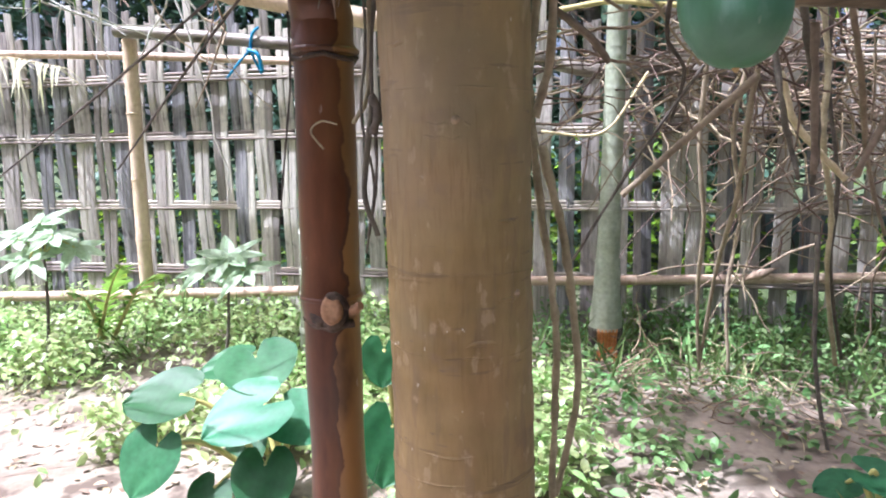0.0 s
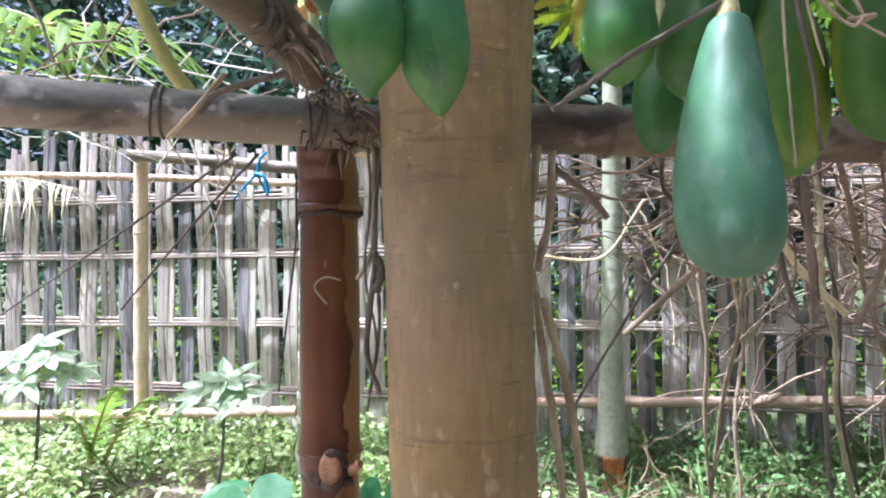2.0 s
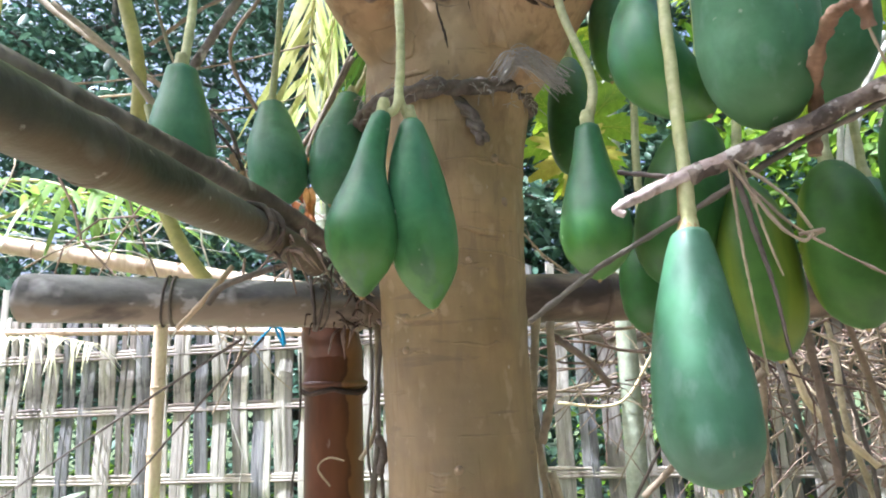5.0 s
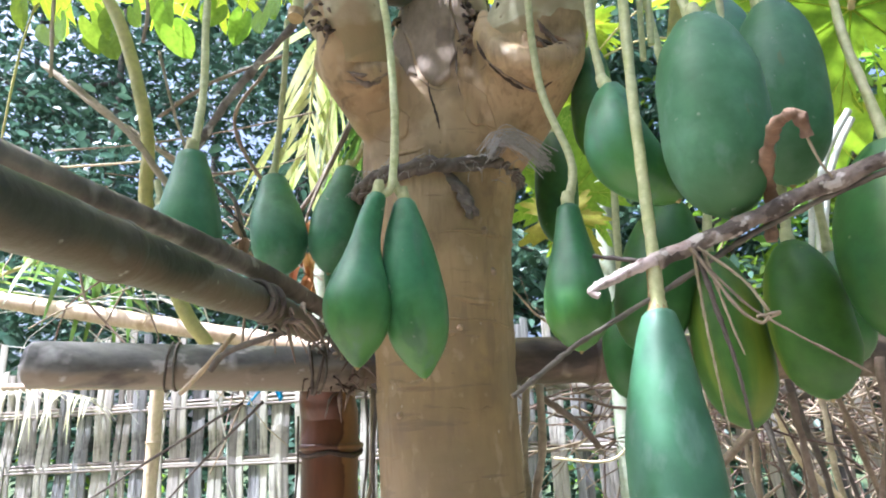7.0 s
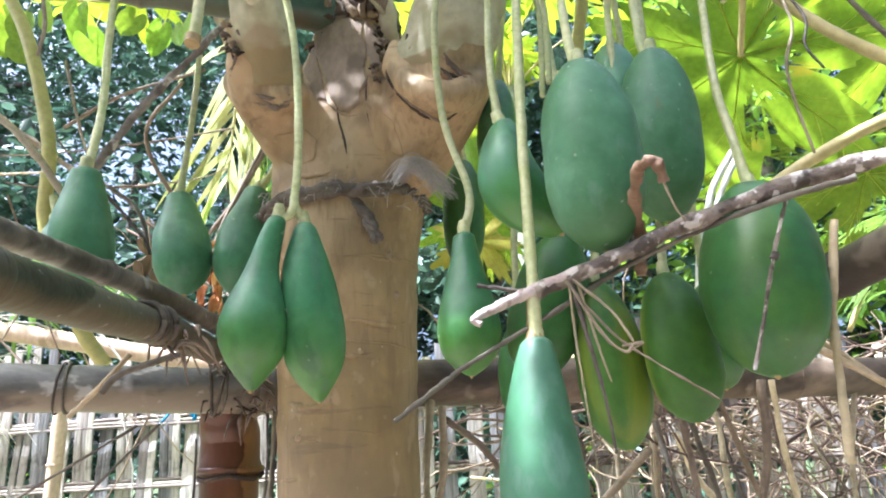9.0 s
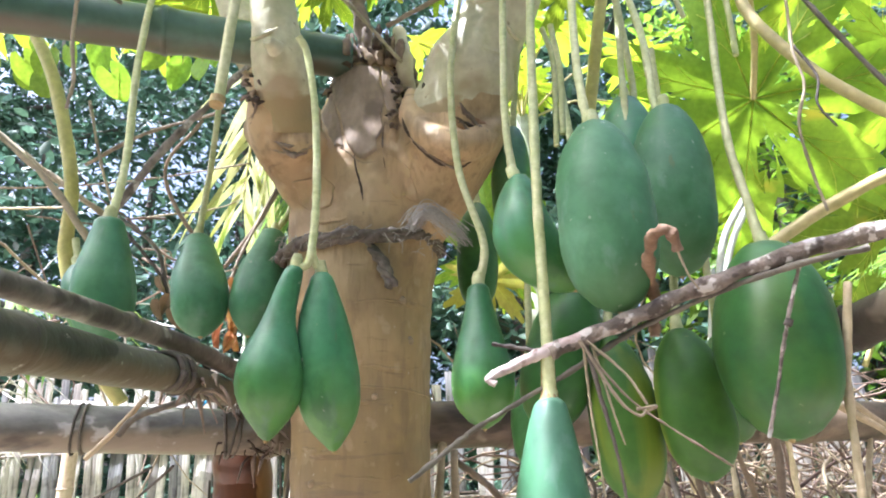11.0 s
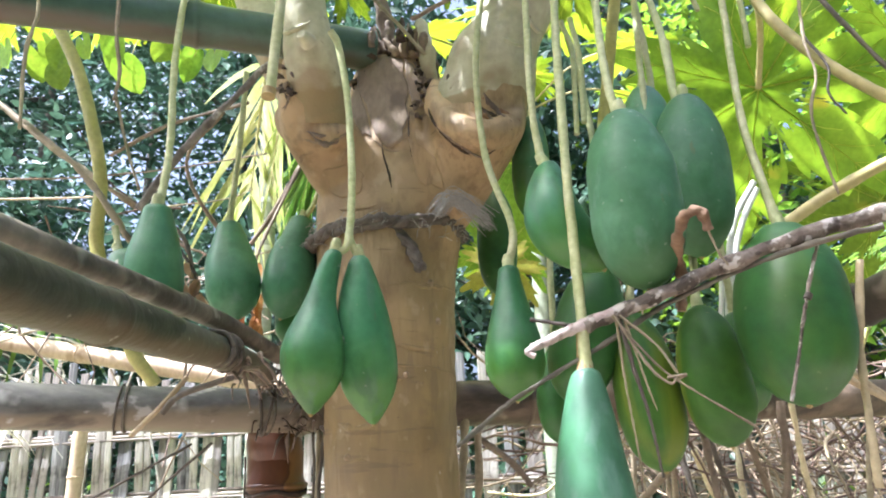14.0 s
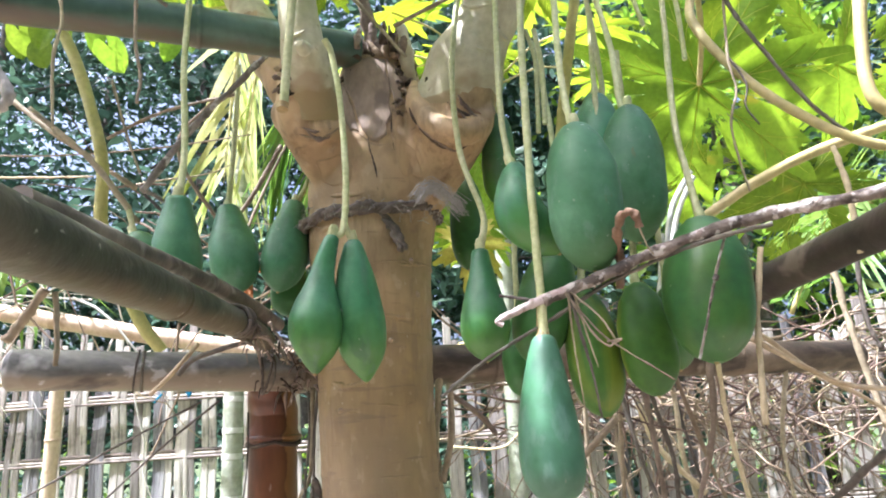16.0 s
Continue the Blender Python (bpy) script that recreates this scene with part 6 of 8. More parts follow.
# thin trailing vines
VINES = [
    ([(-0.339, -0.060, 1.209), (-0.615, 0.100, 1.125), (-1.022, 0.300, 0.981), (-1.303, 0.400, 0.863)], 0.003, VINE),
    ([(-0.309, -0.050, 1.209), (-0.506, 0.100, 1.116), (-0.802, 0.300, 0.945)], 0.003, VINE),
    ([(0.103, 0.140, 1.248), (0.089, 0.140, 1.080), (0.103, 0.140, 0.914), (0.133, 0.140, 0.692), (0.135, 0.140, 0.550), (0.131, 0.140, 0.338)], 0.0105, PALE_VINE),
    ([(0.109, 0.120, 0.979), (0.146, 0.140, 0.828), (0.169, 0.150, 0.650), (0.171, 0.150, 0.528), (0.137, 0.150, 0.355)], 0.009, PALE_VINE),
    ([(0.128, 0.100, 1.220), (0.120, 0.120, 1.104), (0.098, 0.130, 1.025)], 0.011, PALE_VINE),
    ([(0.428, 0.500, 1.142), (0.298, 0.500, 0.950), (0.153, 0.500, 0.707)], 0.0045, VINE),
    ([(0.56, 0.600, 1.126), (0.426, 0.600, 1.004), (0.277, 0.600, 0.864)], 0.0135, PALE_VINE),
    ([(0.568, 1.200, 1.481), (0.586, 1.300, 1.265), (0.582, 1.350, 0.982), (0.615, 1.400, 0.714), (0.624, 1.500, 0.455), (0.659, 1.600, 0.136)], 0.0125, PALE_VINE),
    ([(0.650, 0.800, 1.365), (0.641, 0.900, 1.209), (0.641, 1.000, 1.025), (0.645, 1.100, 0.814), (0.664, 1.400, 0.557), (0.662, 1.600, 0.170)], 0.0115, PALE_VINE),
    ([(0.762, 1.500, 1.286), (0.732, 1.550, 1.021), (0.781, 1.600, 0.735), (0.747, 1.600, 0.437), (0.767, 1.600, 0.108)], 0.0125, PALE_VINE),
    ([(0.802, 1.000, 1.419), (0.838, 1.000, 1.185), (0.837, 1.000, 0.991), (0.907, 1.100, 0.782), (0.944, 1.200, 0.563), (1.061, 1.400, 0.232)], 0.0125, PALE_VINE),
    ([(0.837, 1.000, 1.417), (0.859, 1.050, 1.145), (0.918, 1.100, 0.863), (0.951, 1.200, 0.599), (1.077, 1.400, 0.253)], 0.008, VINE),
    ([(0.638, 0.600, 1.307), (0.700, 0.700, 1.129), (0.739, 0.750, 1.002), (0.749, 0.800, 0.879)], 0.012, VINE),
    ([(0.695, 0.500, 1.281), (0.767, 0.600, 1.104), (0.873, 0.800, 0.920), (0.964, 0.900, 0.742)], 0.008, PALE_VINE),
    ([(0.346, 0.400, 1.287), (0.353, 0.500, 1.199), (0.405, 0.600, 1.140), (0.394, 0.700, 1.033)], 0.006, VINE),
    ([(0.910, 1.200, 0.703), (0.929, 1.200, 0.273), (1.018, 1.200, -0.156)], 0.009, VINE),
    ([(-0.147, 0.030, 1.227), (-0.152, 0.020, 1.068), (-0.174, 0.010, 1.016)], 0.005, PALE_VINE),
    ([(-0.130, 0.000, 1.219), (-0.140, 0.000, 1.099), (-0.136, 0.000, 0.947), (-0.152, -0.000, 0.843)], 0.004, VINE),
    ([(-0.150, 0.000, 1.220), (-0.148, 0.000, 1.132), (-0.158, 0.000, 1.024), (-0.141, -0.000, 0.922), (-0.157, 0.000, 0.816)], 0.0028, VINE),
    ([(-0.269, 0.000, 1.186), (-0.270, 0.000, 1.086), (-0.283, -0.000, 0.984), (-0.302, -0.000, 0.841)], 0.0022, VINE),
    ([(-0.136, -0.020, 1.055), (-0.126, -0.020, 1.031), (-0.134, -0.020, 0.998)], 0.009, VINE),
    ([(-0.140, -0.000, 1.049), (-0.156, 0.000, 0.913), (-0.137, 0.000, 0.843)], 0.006, VINE),
    ([(-0.964, 0.091, 2.029), (-0.785, 0.085, 1.877), (-0.566, 0.077, 1.709)], 0.0105, PALE_VINE),
    ([(-0.494, -0.029, 1.656), (-0.385, -0.060, 1.769), (-0.279, -0.080, 1.856), (-0.184, -0.101, 1.931)], 0.0095, LICHEN),
    ([(-0.678, 0.135, 1.871), (-0.513, 0.081, 1.900), (-0.305, 0.025, 1.900)], 0.005, PALE_VINE),
    ([(-0.436, 0.334, 1.645), (-0.546, 0.236, 1.869), (-0.410, 0.132, 1.951)], 0.006, PALE_VINE),
    ([(-0.461, -0.281, 2.068), (-0.216, -0.287, 1.985), (0.079, -0.293, 1.921), (0.227, -0.295, 1.945)], 0.0045, VINE),
    ([(0.318, -0.3, 1.909), (0.349, -0.3, 1.890), (0.463, -0.3, 1.879), (0.604, -0.3, 1.876), (0.76, -0.3, 1.895)], 0.0138, PALE_VINE),
    ([(0.076, -0.190, 1.893), (0.210, -0.212, 1.938), (0.289, -0.234, 1.954)], 0.005, PALE_VINE),
    ([(-0.048, -0.185, 2.029), (0.032, -0.168, 1.928), (0.093, -0.149, 1.848)], 0.0045, PALE_VINE),
    ([(0.678, -0.109, 1.251), (0.756, -0.112, 1.195), (0.834, -0.114, 1.156), (0.962, -0.117, 1.142)], 0.006, STRIP),
    ([(0.733, -0.006, 1.271), (0.822, -0.009, 1.189), (0.894, -0.011, 1.142), (0.980, -0.014, 1.075)], 0.005, STRIP),
    ([(1.013, 0.202, 1.504), (1.016, 0.199, 1.344), (1.028, 0.196, 1.215), (1.048, 0.193, 1.070)], 0.009, PALE_VINE),
    ([(1.133, 0.304, 1.510), (1.117, 0.301, 1.327), (1.136, 0.299, 1.244)], 0.008, VINE),
    ([(0.589, 0.359, 1.192), (0.596, 0.356, 1.059), (0.601, 0.353, 0.919)], 0.009, PALE_VINE),
    ([(0.755, 0.357, 1.249), (0.737, 0.354, 1.089), (0.671, 0.352, 0.915)], 0.01, PALE_VINE),
    ([(0.757, 0.305, 1.244), (0.756, 0.302, 1.088), (0.775, 0.298, 0.915)], 0.007, STRIP),
    ([(0.565, 0.515, 1.187), (0.589, 0.512, 1.041), (0.625, 0.508, 0.901)], 0.008, VINE),
    ([(1.003, 0.509, 1.232), (0.958, 0.506, 1.047), (0.959, 0.502, 0.882)], 0.007, PALE_VINE),
    ([(0.125, 0.159, 1.201), (0.184, 0.157, 1.154), (0.217, 0.156, 1.111)], 0.008, PALE_VINE),
    ([(0.919, -0.014, 1.039), (0.864, 0.038, 0.979), (0.810, 0.089, 0.906)], 0.011, VINE),
    ([(0.647, -0.305, 1.851), (0.666, -0.306, 1.786), (0.694, -0.308, 1.721), (0.756, -0.311, 1.6), (0.808, -0.312, 1.54)], 0.0045, VINE),
    ([(0.658, -0.3, 1.813), (0.65, -0.3, 1.74), (0.646, -0.3, 1.688), (0.65, -0.3, 1.64), (0.632, -0.3, 1.585), (0.632, -0.3, 1.53), (0.64, -0.3, 1.462)], 0.0027, PALE_VINE),
    ([(0.648, -0.3, 1.7), (0.668, -0.3, 1.65), (0.66, -0.3, 1.61), (0.676, -0.3, 1.575)], 0.0022, VINE),
    ([(-0.47, -0.410, 1.93), (-0.441, -0.412, 1.82), (-0.448, -0.413, 1.739), (-0.44, -0.41, 1.62)], 0.0035, PALE_VINE),
    ([(-0.326, -0.4, 1.853), (-0.324, -0.4, 1.8), (-0.321, -0.4, 1.757), (-0.31, -0.4, 1.7), (-0.314, -0.4, 1.655)], 0.0036, PALE_VINE),
    ([(-0.404, -0.367, 1.968), (-0.343, -0.349, 1.905), (-0.308, -0.329, 1.881)], 0.005, VINE),
    ([(-0.613, 0.032, 1.964), (-0.562, 0.027, 1.805), (-0.530, 0.025, 1.723)], 0.004, PALE_VINE),
    ([(-0.305, -0.711, 1.538), (-0.283, -0.712, 1.505), (-0.286, -0.712, 1.489), (-0.310, -0.712, 1.481)], 0.008, FIBRE),
    ([(-0.482, -0.062, 1.578), (-0.578, -0.078, 1.712), (-0.730, -0.073, 1.853)], 0.008, PALE_VINE),
    ([(-0.134, -0.877, 1.210), (-0.123, -0.876, 1.225), (-0.109, -0.876, 1.245)], 0.0045, PALE_VINE),
    ([(-0.087, -0.898, 1.237), (-0.084, -0.898, 1.212), (-0.082, -0.899, 1.188)], 0.0024, PALE_VINE),
    ([(-0.366, 0.548, 2.006), (-0.460, 0.546, 1.839), (-0.543, 0.546, 1.730)], 0.009, PALE_VINE),
    ([(-0.589, 0.130, 1.738), (-0.485, 0.127, 1.655), (-0.446, 0.124, 1.539)], 0.006, VINE),
    ([(-1.051, 0.245, 1.842), (-0.891, 0.242, 1.828), (-0.769, 0.239, 1.819)], 0.004, STRIP),
    ([(-1.269, 0.460, 2.015), (-1.027, 0.455, 1.992), (-0.729, 0.450, 1.985), (-0.428, 0.445, 2.001)], 0.0035, PALE_VINE),
]
for pts, r, m in VINES:
    stem("vine", pts, r * (0.72 if r > 0.0102 else 0.85), m, "dry brown trailing vine stem", "vine", "dry vines on the trellis", wobble=0.55, taper=0.8)


# ---- young trees behind ----
def young_papaya(base, top, radius, foot=0.35):
    g = thing("young_papaya_trunk", base, "slender pale grey-green papaya trunk", "tree trunk")
    a, b = Vector(base), Vector(top)
    line = spline([a, a.lerp(b, 0.3), a.lerp(b, 0.7), b], 12)
    part("trunk", tube(bmesh.new(), line, lambda f: radius * (0.95 + foot * math.exp(-f * 7)) * (1 + 0.02 * math.sin(f * 60)), 20), GREY_BARK, g)
    return g


trunk2 = young_papaya((0.330, 2.000, 0.175), (0.372, 2.000, 2.513), 0.044, 0.75)
for k in range(26):
    f = 0.02 + 0.036 * k + 0.006 * math.sin(k * 2.9)
    q = Vector((0.330, 2.0, 0.175)).lerp(Vector((0.372, 2.0, 2.513)), f)
    r = 0.044 * (0.95 + 0.75 * math.exp(-f * 7)) * (1 + 0.02 * math.sin(f * 60))
    part("leaf_ring", tube(bmesh.new(), [q - Vector((0, 0, 0.006)), q - Vector((0, 0, 0.002)), q + Vector((0, 0, 0.004))], lambda u: r + 0.0006 * math.sin(math.pi * u) + 0.0002, 20, False, 0.05, k), GREY_BARK, trunk2)
part("trunk_top", tube(bmesh.new(), spline([(0.372, 2.000, 2.471), (0.372, 2.0, 2.6), (0.36, 2.0, 2.95)], 4), 0.045, 14), GREY_BARK, trunk2)
# leaves added over this trunk to shade the fence on the right
for k in range(12):
    a, d = k * 2.4, 0.2 + 0.75 * ((k * 0.37) % 1)
    spot = Vector((0.2 + d * math.cos(a), 2.0 + d * math.sin(a), 3.2 - 0.3 * d + 0.2 * ((k * 0.61) % 1)))
    papaya_leaf(spot, (0.3 * math.cos(a), 0.3 * math.sin(a), 0.9), (math.cos(a), math.sin(a), -0.3), 0.3 + 0.06 * ((k * 0.77) % 1), 9, 120 + k, trunk2)
    part("petiole", tube(bmesh.new(), spline([(0.36, 2.0, 2.92), Vector((0.36, 2.0, 2.97)).lerp(spot, 0.5) + Vector((0, 0, 0.08)), spot], 5), 0.006, 6), PETIOLE, trunk2)
banded = young_papaya((-0.928, 1.663, 0.114), (-0.922, 1.718, 2.767), 0.046)
# trunk top and high leaves added only to shade the fence near the post
part("trunk_top", tube(bmesh.new(), spline([(-0.922, 1.718, 2.74), (-0.93, 1.73, 3.1), (-0.95, 1.72, 3.55)], 4), 0.04, 14), GREY_BARK, banded)
for k, (dx, dy, dz) in enumerate(((-1.0, 0.1, 0.5), (-0.75, 0.4, 0.4), (-0.7, -0.25, 0.55), (-0.45, 0.15, 0.45), (-1.1, 0.5, 0.35), (-0.3, 0.5, 0.4), (0.3, 0.45, 0.4), (-0.9, -0.05, 0.75))):
    hub, spot = Vector((-0.95, 1.72, 3.52)), Vector((-1.15 + dx, 1.64 + dy, 3.6 + dz))
    papaya_leaf(spot, (dx * 0.25, dy * 0.25, 0.9), (dx, dy, -0.3), 0.3 + 0.015 * (k % 4), 9, 260 + k, banded)
    part("petiole", tube(bmesh.new(), spline([hub, hub.lerp(spot, 0.5) + Vector((0, 0, 0.06)), spot], 5), 0.006, 6), PETIOLE, banded)
lo, hi = Vector((-0.928, 1.663, 0.114)), Vector((-0.922, 1.718, 2.767))
for k in range(18):
    f = 0.04 + 0.052 * k + 0.008 * math.sin(k * 2.3)
    q = lo.lerp(hi, f)
    part("pale_ring", tube(bmesh.new(), [q - Vector((0, 0, 0.012)), q - Vector((0, 0, 0.006)), q + Vector((0, 0, 0.006)), q + Vector((0, 0, 0.012))], lambda u: 0.046 * (1.3 - 0.3 * min(1, f * 4)) + 0.0004 + 0.0008 * math.sin(math.pi * u), 20, True, 0.05, k), PALE_RING, banded, "chalky pale ring")
for k in range(13):
    a = -2.9 + k * 0.22
    q = Vector((0.330, 2.000, 0.185))
    end = q + Vector((0.1 * math.cos(a), 0.07 * math.sin(a), -0.2))
    part("root", tube(bmesh.new(), spline([q + Vector((0.07 * math.cos(a), 0.07 * math.sin(a), 0.0)), q.lerp(end, 0.5) + Vector((0.02 * math.cos(a), 0, 0)), end], 4), 0.008, 6), ROOT if 3 < k < 10 else VINE, trunk2, "orange root" if 3 < k < 10 else "")


# ---- foliage helpers ----


def leaf_mesh(name, centres, sizes, material, parent=None, upright=0.35, ratio=0.42, seed=1, facing=None):
    """Many small pointed, folded leaves in one mesh."""
    rng = np.random.default_rng(seed)
    c = np.asarray(centres, float)
    n = len(c)
    d = rng.normal(size=(n, 3))
    d[:, 2] = d[:, 2] * 0.5 - 0.25
    if facing is not None:
        d = d * 0.5 + facing
    d /= np.linalg.norm(d, axis=1)[:, None]
    up = rng.normal(size=(n, 3)) * (1 - upright) + np.array([0, 0, 1.6 * upright + 0.2])
    s = np.cross(d, up)
    s /= np.linalg.norm(s, axis=1)[:, None] + 1e-9
    k = np.cross(s, d)
    L = np.asarray(sizes, float)[:, None]
    w = L * ratio
    droop = rng.uniform(0.05, 0.3, (n, 1)) * L
    def at(f, side, lift):
        return c + d * L * f + s * w * side + k * (w * lift) - k * droop * f * f
    v = np.stack([c, at(0.22, 0.4, 0.1), at(0.58, 0.46, 0.14), at(1.0, 0.0, 0.0), at(0.58, -0.46, 0.14), at(0.22, -0.4, 0.1), at(0.45, 0.0, 0.0)], 1)
    base = np.arange(n)[:, None] * 7
    faces = np.concatenate([base + np.array([q, (q + 1) % 6, 6]) for q in range(6)], 0)
    return raw(name, v.reshape(-1, 3).tolist(), faces.tolist(), material, parent, True)


def broadleaf_tree(base, height, spread, low, n, size, material, seed, label):
    """A tapered trunk with limbs and a loose crown of leaf clumps with gaps."""
    rnd = random.Random(seed)
    rng = np.random.default_rng(seed)
    g = thing("tree", base, label, "tree", "trees behind the fence")
    b = Vector(base)
    top = b + Vector((rnd.uniform(-0.4, 0.4), rnd.uniform(-0.3, 0.3), height))
    trunk_line = spline([b - Vector((0, 0, 0.1)), b.lerp(top, 0.35) + Vector((rnd.uniform(-0.15, 0.15), 0, 0)), b.lerp(top, 0.7), top], 6)
    part("trunk", tube(bmesh.new(), trunk_line, lambda f: 0.11 * (1.15 - f), 10, True, 0.2, seed), VINE, g)
    tips = []
    for k in range(13):
        f = low + (0.98 - low) * k / 12
        a = k * 2.4 + rnd.uniform(-0.4, 0.4)
        q = b.lerp(top, f)
        reach = spread * (0.65 + 0.5 * math.sin(math.pi * min(1, 0.25 + 0.75 * (f - low) / (1 - low)))) * rnd.uniform(0.75, 1.1)
        e = q + Vector((math.cos(a) * reach, math.sin(a) * reach, reach * rnd.uniform(-0.05, 0.45)))
        part("limb", tube(bmesh.new(), spline([q, q.lerp(e, 0.5) + Vector((0, 0, 0.12)), e], 4), lambda t: 0.035 * (1.1 - t), 6, True, 0.2, k), VINE, g)
        tips += [tuple(q.lerp(e, u)) for u in (0.45, 0.7, 0.95)]
    tips = np.array(tips)
    pick = rng.integers(0, len(tips), n)
    c = tips[pick] + rng.normal(size=(n, 3)) * np.array([0.36, 0.36, 0.26]) * spread * 0.62
    c = c[c[:, 2] > 0.35]
    leaf_mesh("crown", c, rng.uniform(0.7, 1.3, len(c)) * size, material, g, seed=seed)["kind"] = "stuff"
    return g


def frond(base, tip, sag, leaflet, count, material, label, seed=0, width=0.02, hang=0.6, twist=0.0, spread=0.8):
    """A palm frond: an arched midrib with two rows of narrow drooping leaflets."""
    rnd = random.Random(seed)
    a, b = Vector(base), Vector(tip)
    mid = a.lerp(b, 0.55) + Vector((0, 0, sag))
    line = spline([a, mid, b], 14)
    g = thing("palm_frond", a, label, "palm frond")
    part("midrib", tube(bmesh.new(), line, lambda f: 0.011 * (1.1 - f), 7), PETIOLE if material is not DRY_PALM else STRIP, g)
    for k in range(count):
        f = 0.06 + 0.93 * k / count
        i = f * (len(line) - 1)
        q = line[int(i)].lerp(line[min(int(i) + 1, len(line) - 1)], i % 1)
        way = (line[min(int(i) + 1, len(line) - 1)] - line[max(int(i) - 1, 0)]).normalized()
        side = way.cross(Vector((math.sin(twist), 0, math.cos(twist)))).normalized()
        for sg in (-1, 1):
            verts, faces = [], []
            L = leaflet * (0.45 + 0.75 * math.sin(math.pi * (0.12 + 0.8 * f))) * rnd.uniform(0.7, 1.15)
            d = (side * sg * spread * rnd.uniform(0.7, 1.25) + way * rnd.uniform(0.4, 1.0) + Vector((0, rnd.uniform(-0.15, 0.15), 0))).normalized()
            w = side.cross(d).normalized().cross(d) * width * 0.5
            h = hang * rnd.uniform(0.5, 1.4)
            for u, ww in ((0, 0.5), (0.25, 1), (0.55, 0.85), (0.82, 0.5), (1, 0.05)):
                p = q + d * L * u + Vector((0, 0, -h * L * u * u))
                verts += [tuple(p + w * ww), tuple(p + Vector((0, 0, 0.004 * ww))), tuple(p - w * ww)]
            for r in range(4):
                for c in range(2):
                    m = r * 3 + c
                    faces.append((m, m + 1, m + 4, m + 3))
            raw("leaflet", verts, faces, material, g, True)
    return g


def blade(centre, n, u, length, width, material, parent, name="leaf", heart=0.3, cup=0.12, rows=14):
    """One broad leaf with a folded midrib; heart-shaped lobes behind the stalk where heart > 0."""
    n, u = Vector(n).normalized(), Vector(u)
    u = (u - n * u.dot(n)).normalized()
    s = n.cross(u)
    c = Vector(centre)
    verts, faces, cols = [], [], 13
    for i in range(rows + 1):
        f = i / rows
        y = -heart + (1 + heart) * f
        half = math.sin(math.pi * min(1, (f * 0.93 + 0.07) ** 0.75)) ** (0.58 if heart else 0.75)
        if heart and y < 0:
            half *= 0.95
        for j in range(cols):
            x = (j - (cols - 1) / 2) / ((cols - 1) / 2)
            notch = heart * max(0, 1 - abs(x) * 2.2) if y < 0 else 0
            yy = y + notch * (-y / max(heart, 1e-3)) if y < 0 else y
            p = c + u * (yy * length) + s * (x * half * width / 2) + n * (cup * length * (abs(x) * 0.5 - yy * yy * 0.6) + 0.012 * math.sin(x * 7 + yy * 6) * length)
            verts.append(tuple(p))
    for i in range(rows):
        for j in range(cols - 1):
            m = i * cols + j
            faces.append((m, m + 1, m + cols + 1, m + cols))
    ob = raw(name, verts, faces, material, parent, True)
    return ob


# ---- trees and undergrowth behind the fence ----
TREES = ((-7.5, 6.5, 6.0, 1.9), (-5.2, 5.6, 5.4, 1.7), (-3.4, 6.6, 6.2, 1.8), (-1.6, 5.4, 5.6, 1.7), (0.2, 6.8, 3.9, 1.6), (1.9, 5.6, 5.2, 1.7), (3.9, 6.4, 5.8, 1.8), (6.2, 5.8, 5.6, 1.9), (-9.5, 4.0, 5.6, 1.9), (8.5, 3.6, 5.4, 1.9),
         (-5.8, 8.8, 7.5, 2.2), (-2.4, 9.2, 8.0, 2.2), (1.2, 9.4, 5.2, 2.0), (4.6, 9.0, 7.5, 2.2))
for k, (x, y, h, r) in enumerate(TREES):
    broadleaf_tree((x, y, ground_height(x, y)), h * 1.4, r * 1.12, 0.12, 9800, 0.148, TREE_LEAF, 50 + k, "dense dark green broadleaf tree")
broadleaf_tree((2.6, 4.3, ground_height(2.6, 4.3)), 4.6, 1.2, 0.35, 4200, 0.13, BRIGHT_LEAF, 90, "sunlit pale green broadleaf tree")
# unseen shrubs added behind the camera to dim light on the lower trunk
for k, (x, y, h) in enumerate(((-2.4, -3.4, 2.3), (-0.8, -3.7, 2.1), (0.8, -3.5, 2.4), (2.3, -3.2, 2.2), (3.3, -1.6, 2.3))):
    broadleaf_tree((x, y, ground_height(x, y)), h, 0.95, 0.08, 3200, 0.13, TREE_LEAF, 95 + k, "added unseen shrub that blocks low sky light")
broadleaf_tree((0.5, 4.5, ground_height(0.5, 4.5)), 3.4, 0.95, 0.12, 3800, 0.13, TREE_LEAF, 91, "young dark green broadleaf tree")
# unseen trees added behind and beside the camera to cut sky light
for k, (x, y, h) in enumerate(((-4.5, -5.5, 5.0), (-1.5, -7.0, 5.5), (1.5, -5.5, 6.0), (4.5, -4.5, 6.0), (-7.5, -1.5, 4.6), (6.0, -0.5, 6.0))):
    broadleaf_tree((x, y, ground_height(x, y)), h, 2.0, 0.2, 5000, 0.19, TREE_LEAF, 80 + k, "added unseen broadleaf tree that blocks low sky light")

rng = np.random.default_rng(7)
c = np.column_stack([rng.uniform(-5, 5, 9000), rng.uniform(2.75, 4.6, 9000), rng.uniform(0.02, 1.0, 9000) ** 1.5 * 1.25])
keep = np.array([noise.noise((p[0] * 0.9, p[1] * 0.9, 5.0)) + 0.35 > p[2] * 0.55 for p in c])
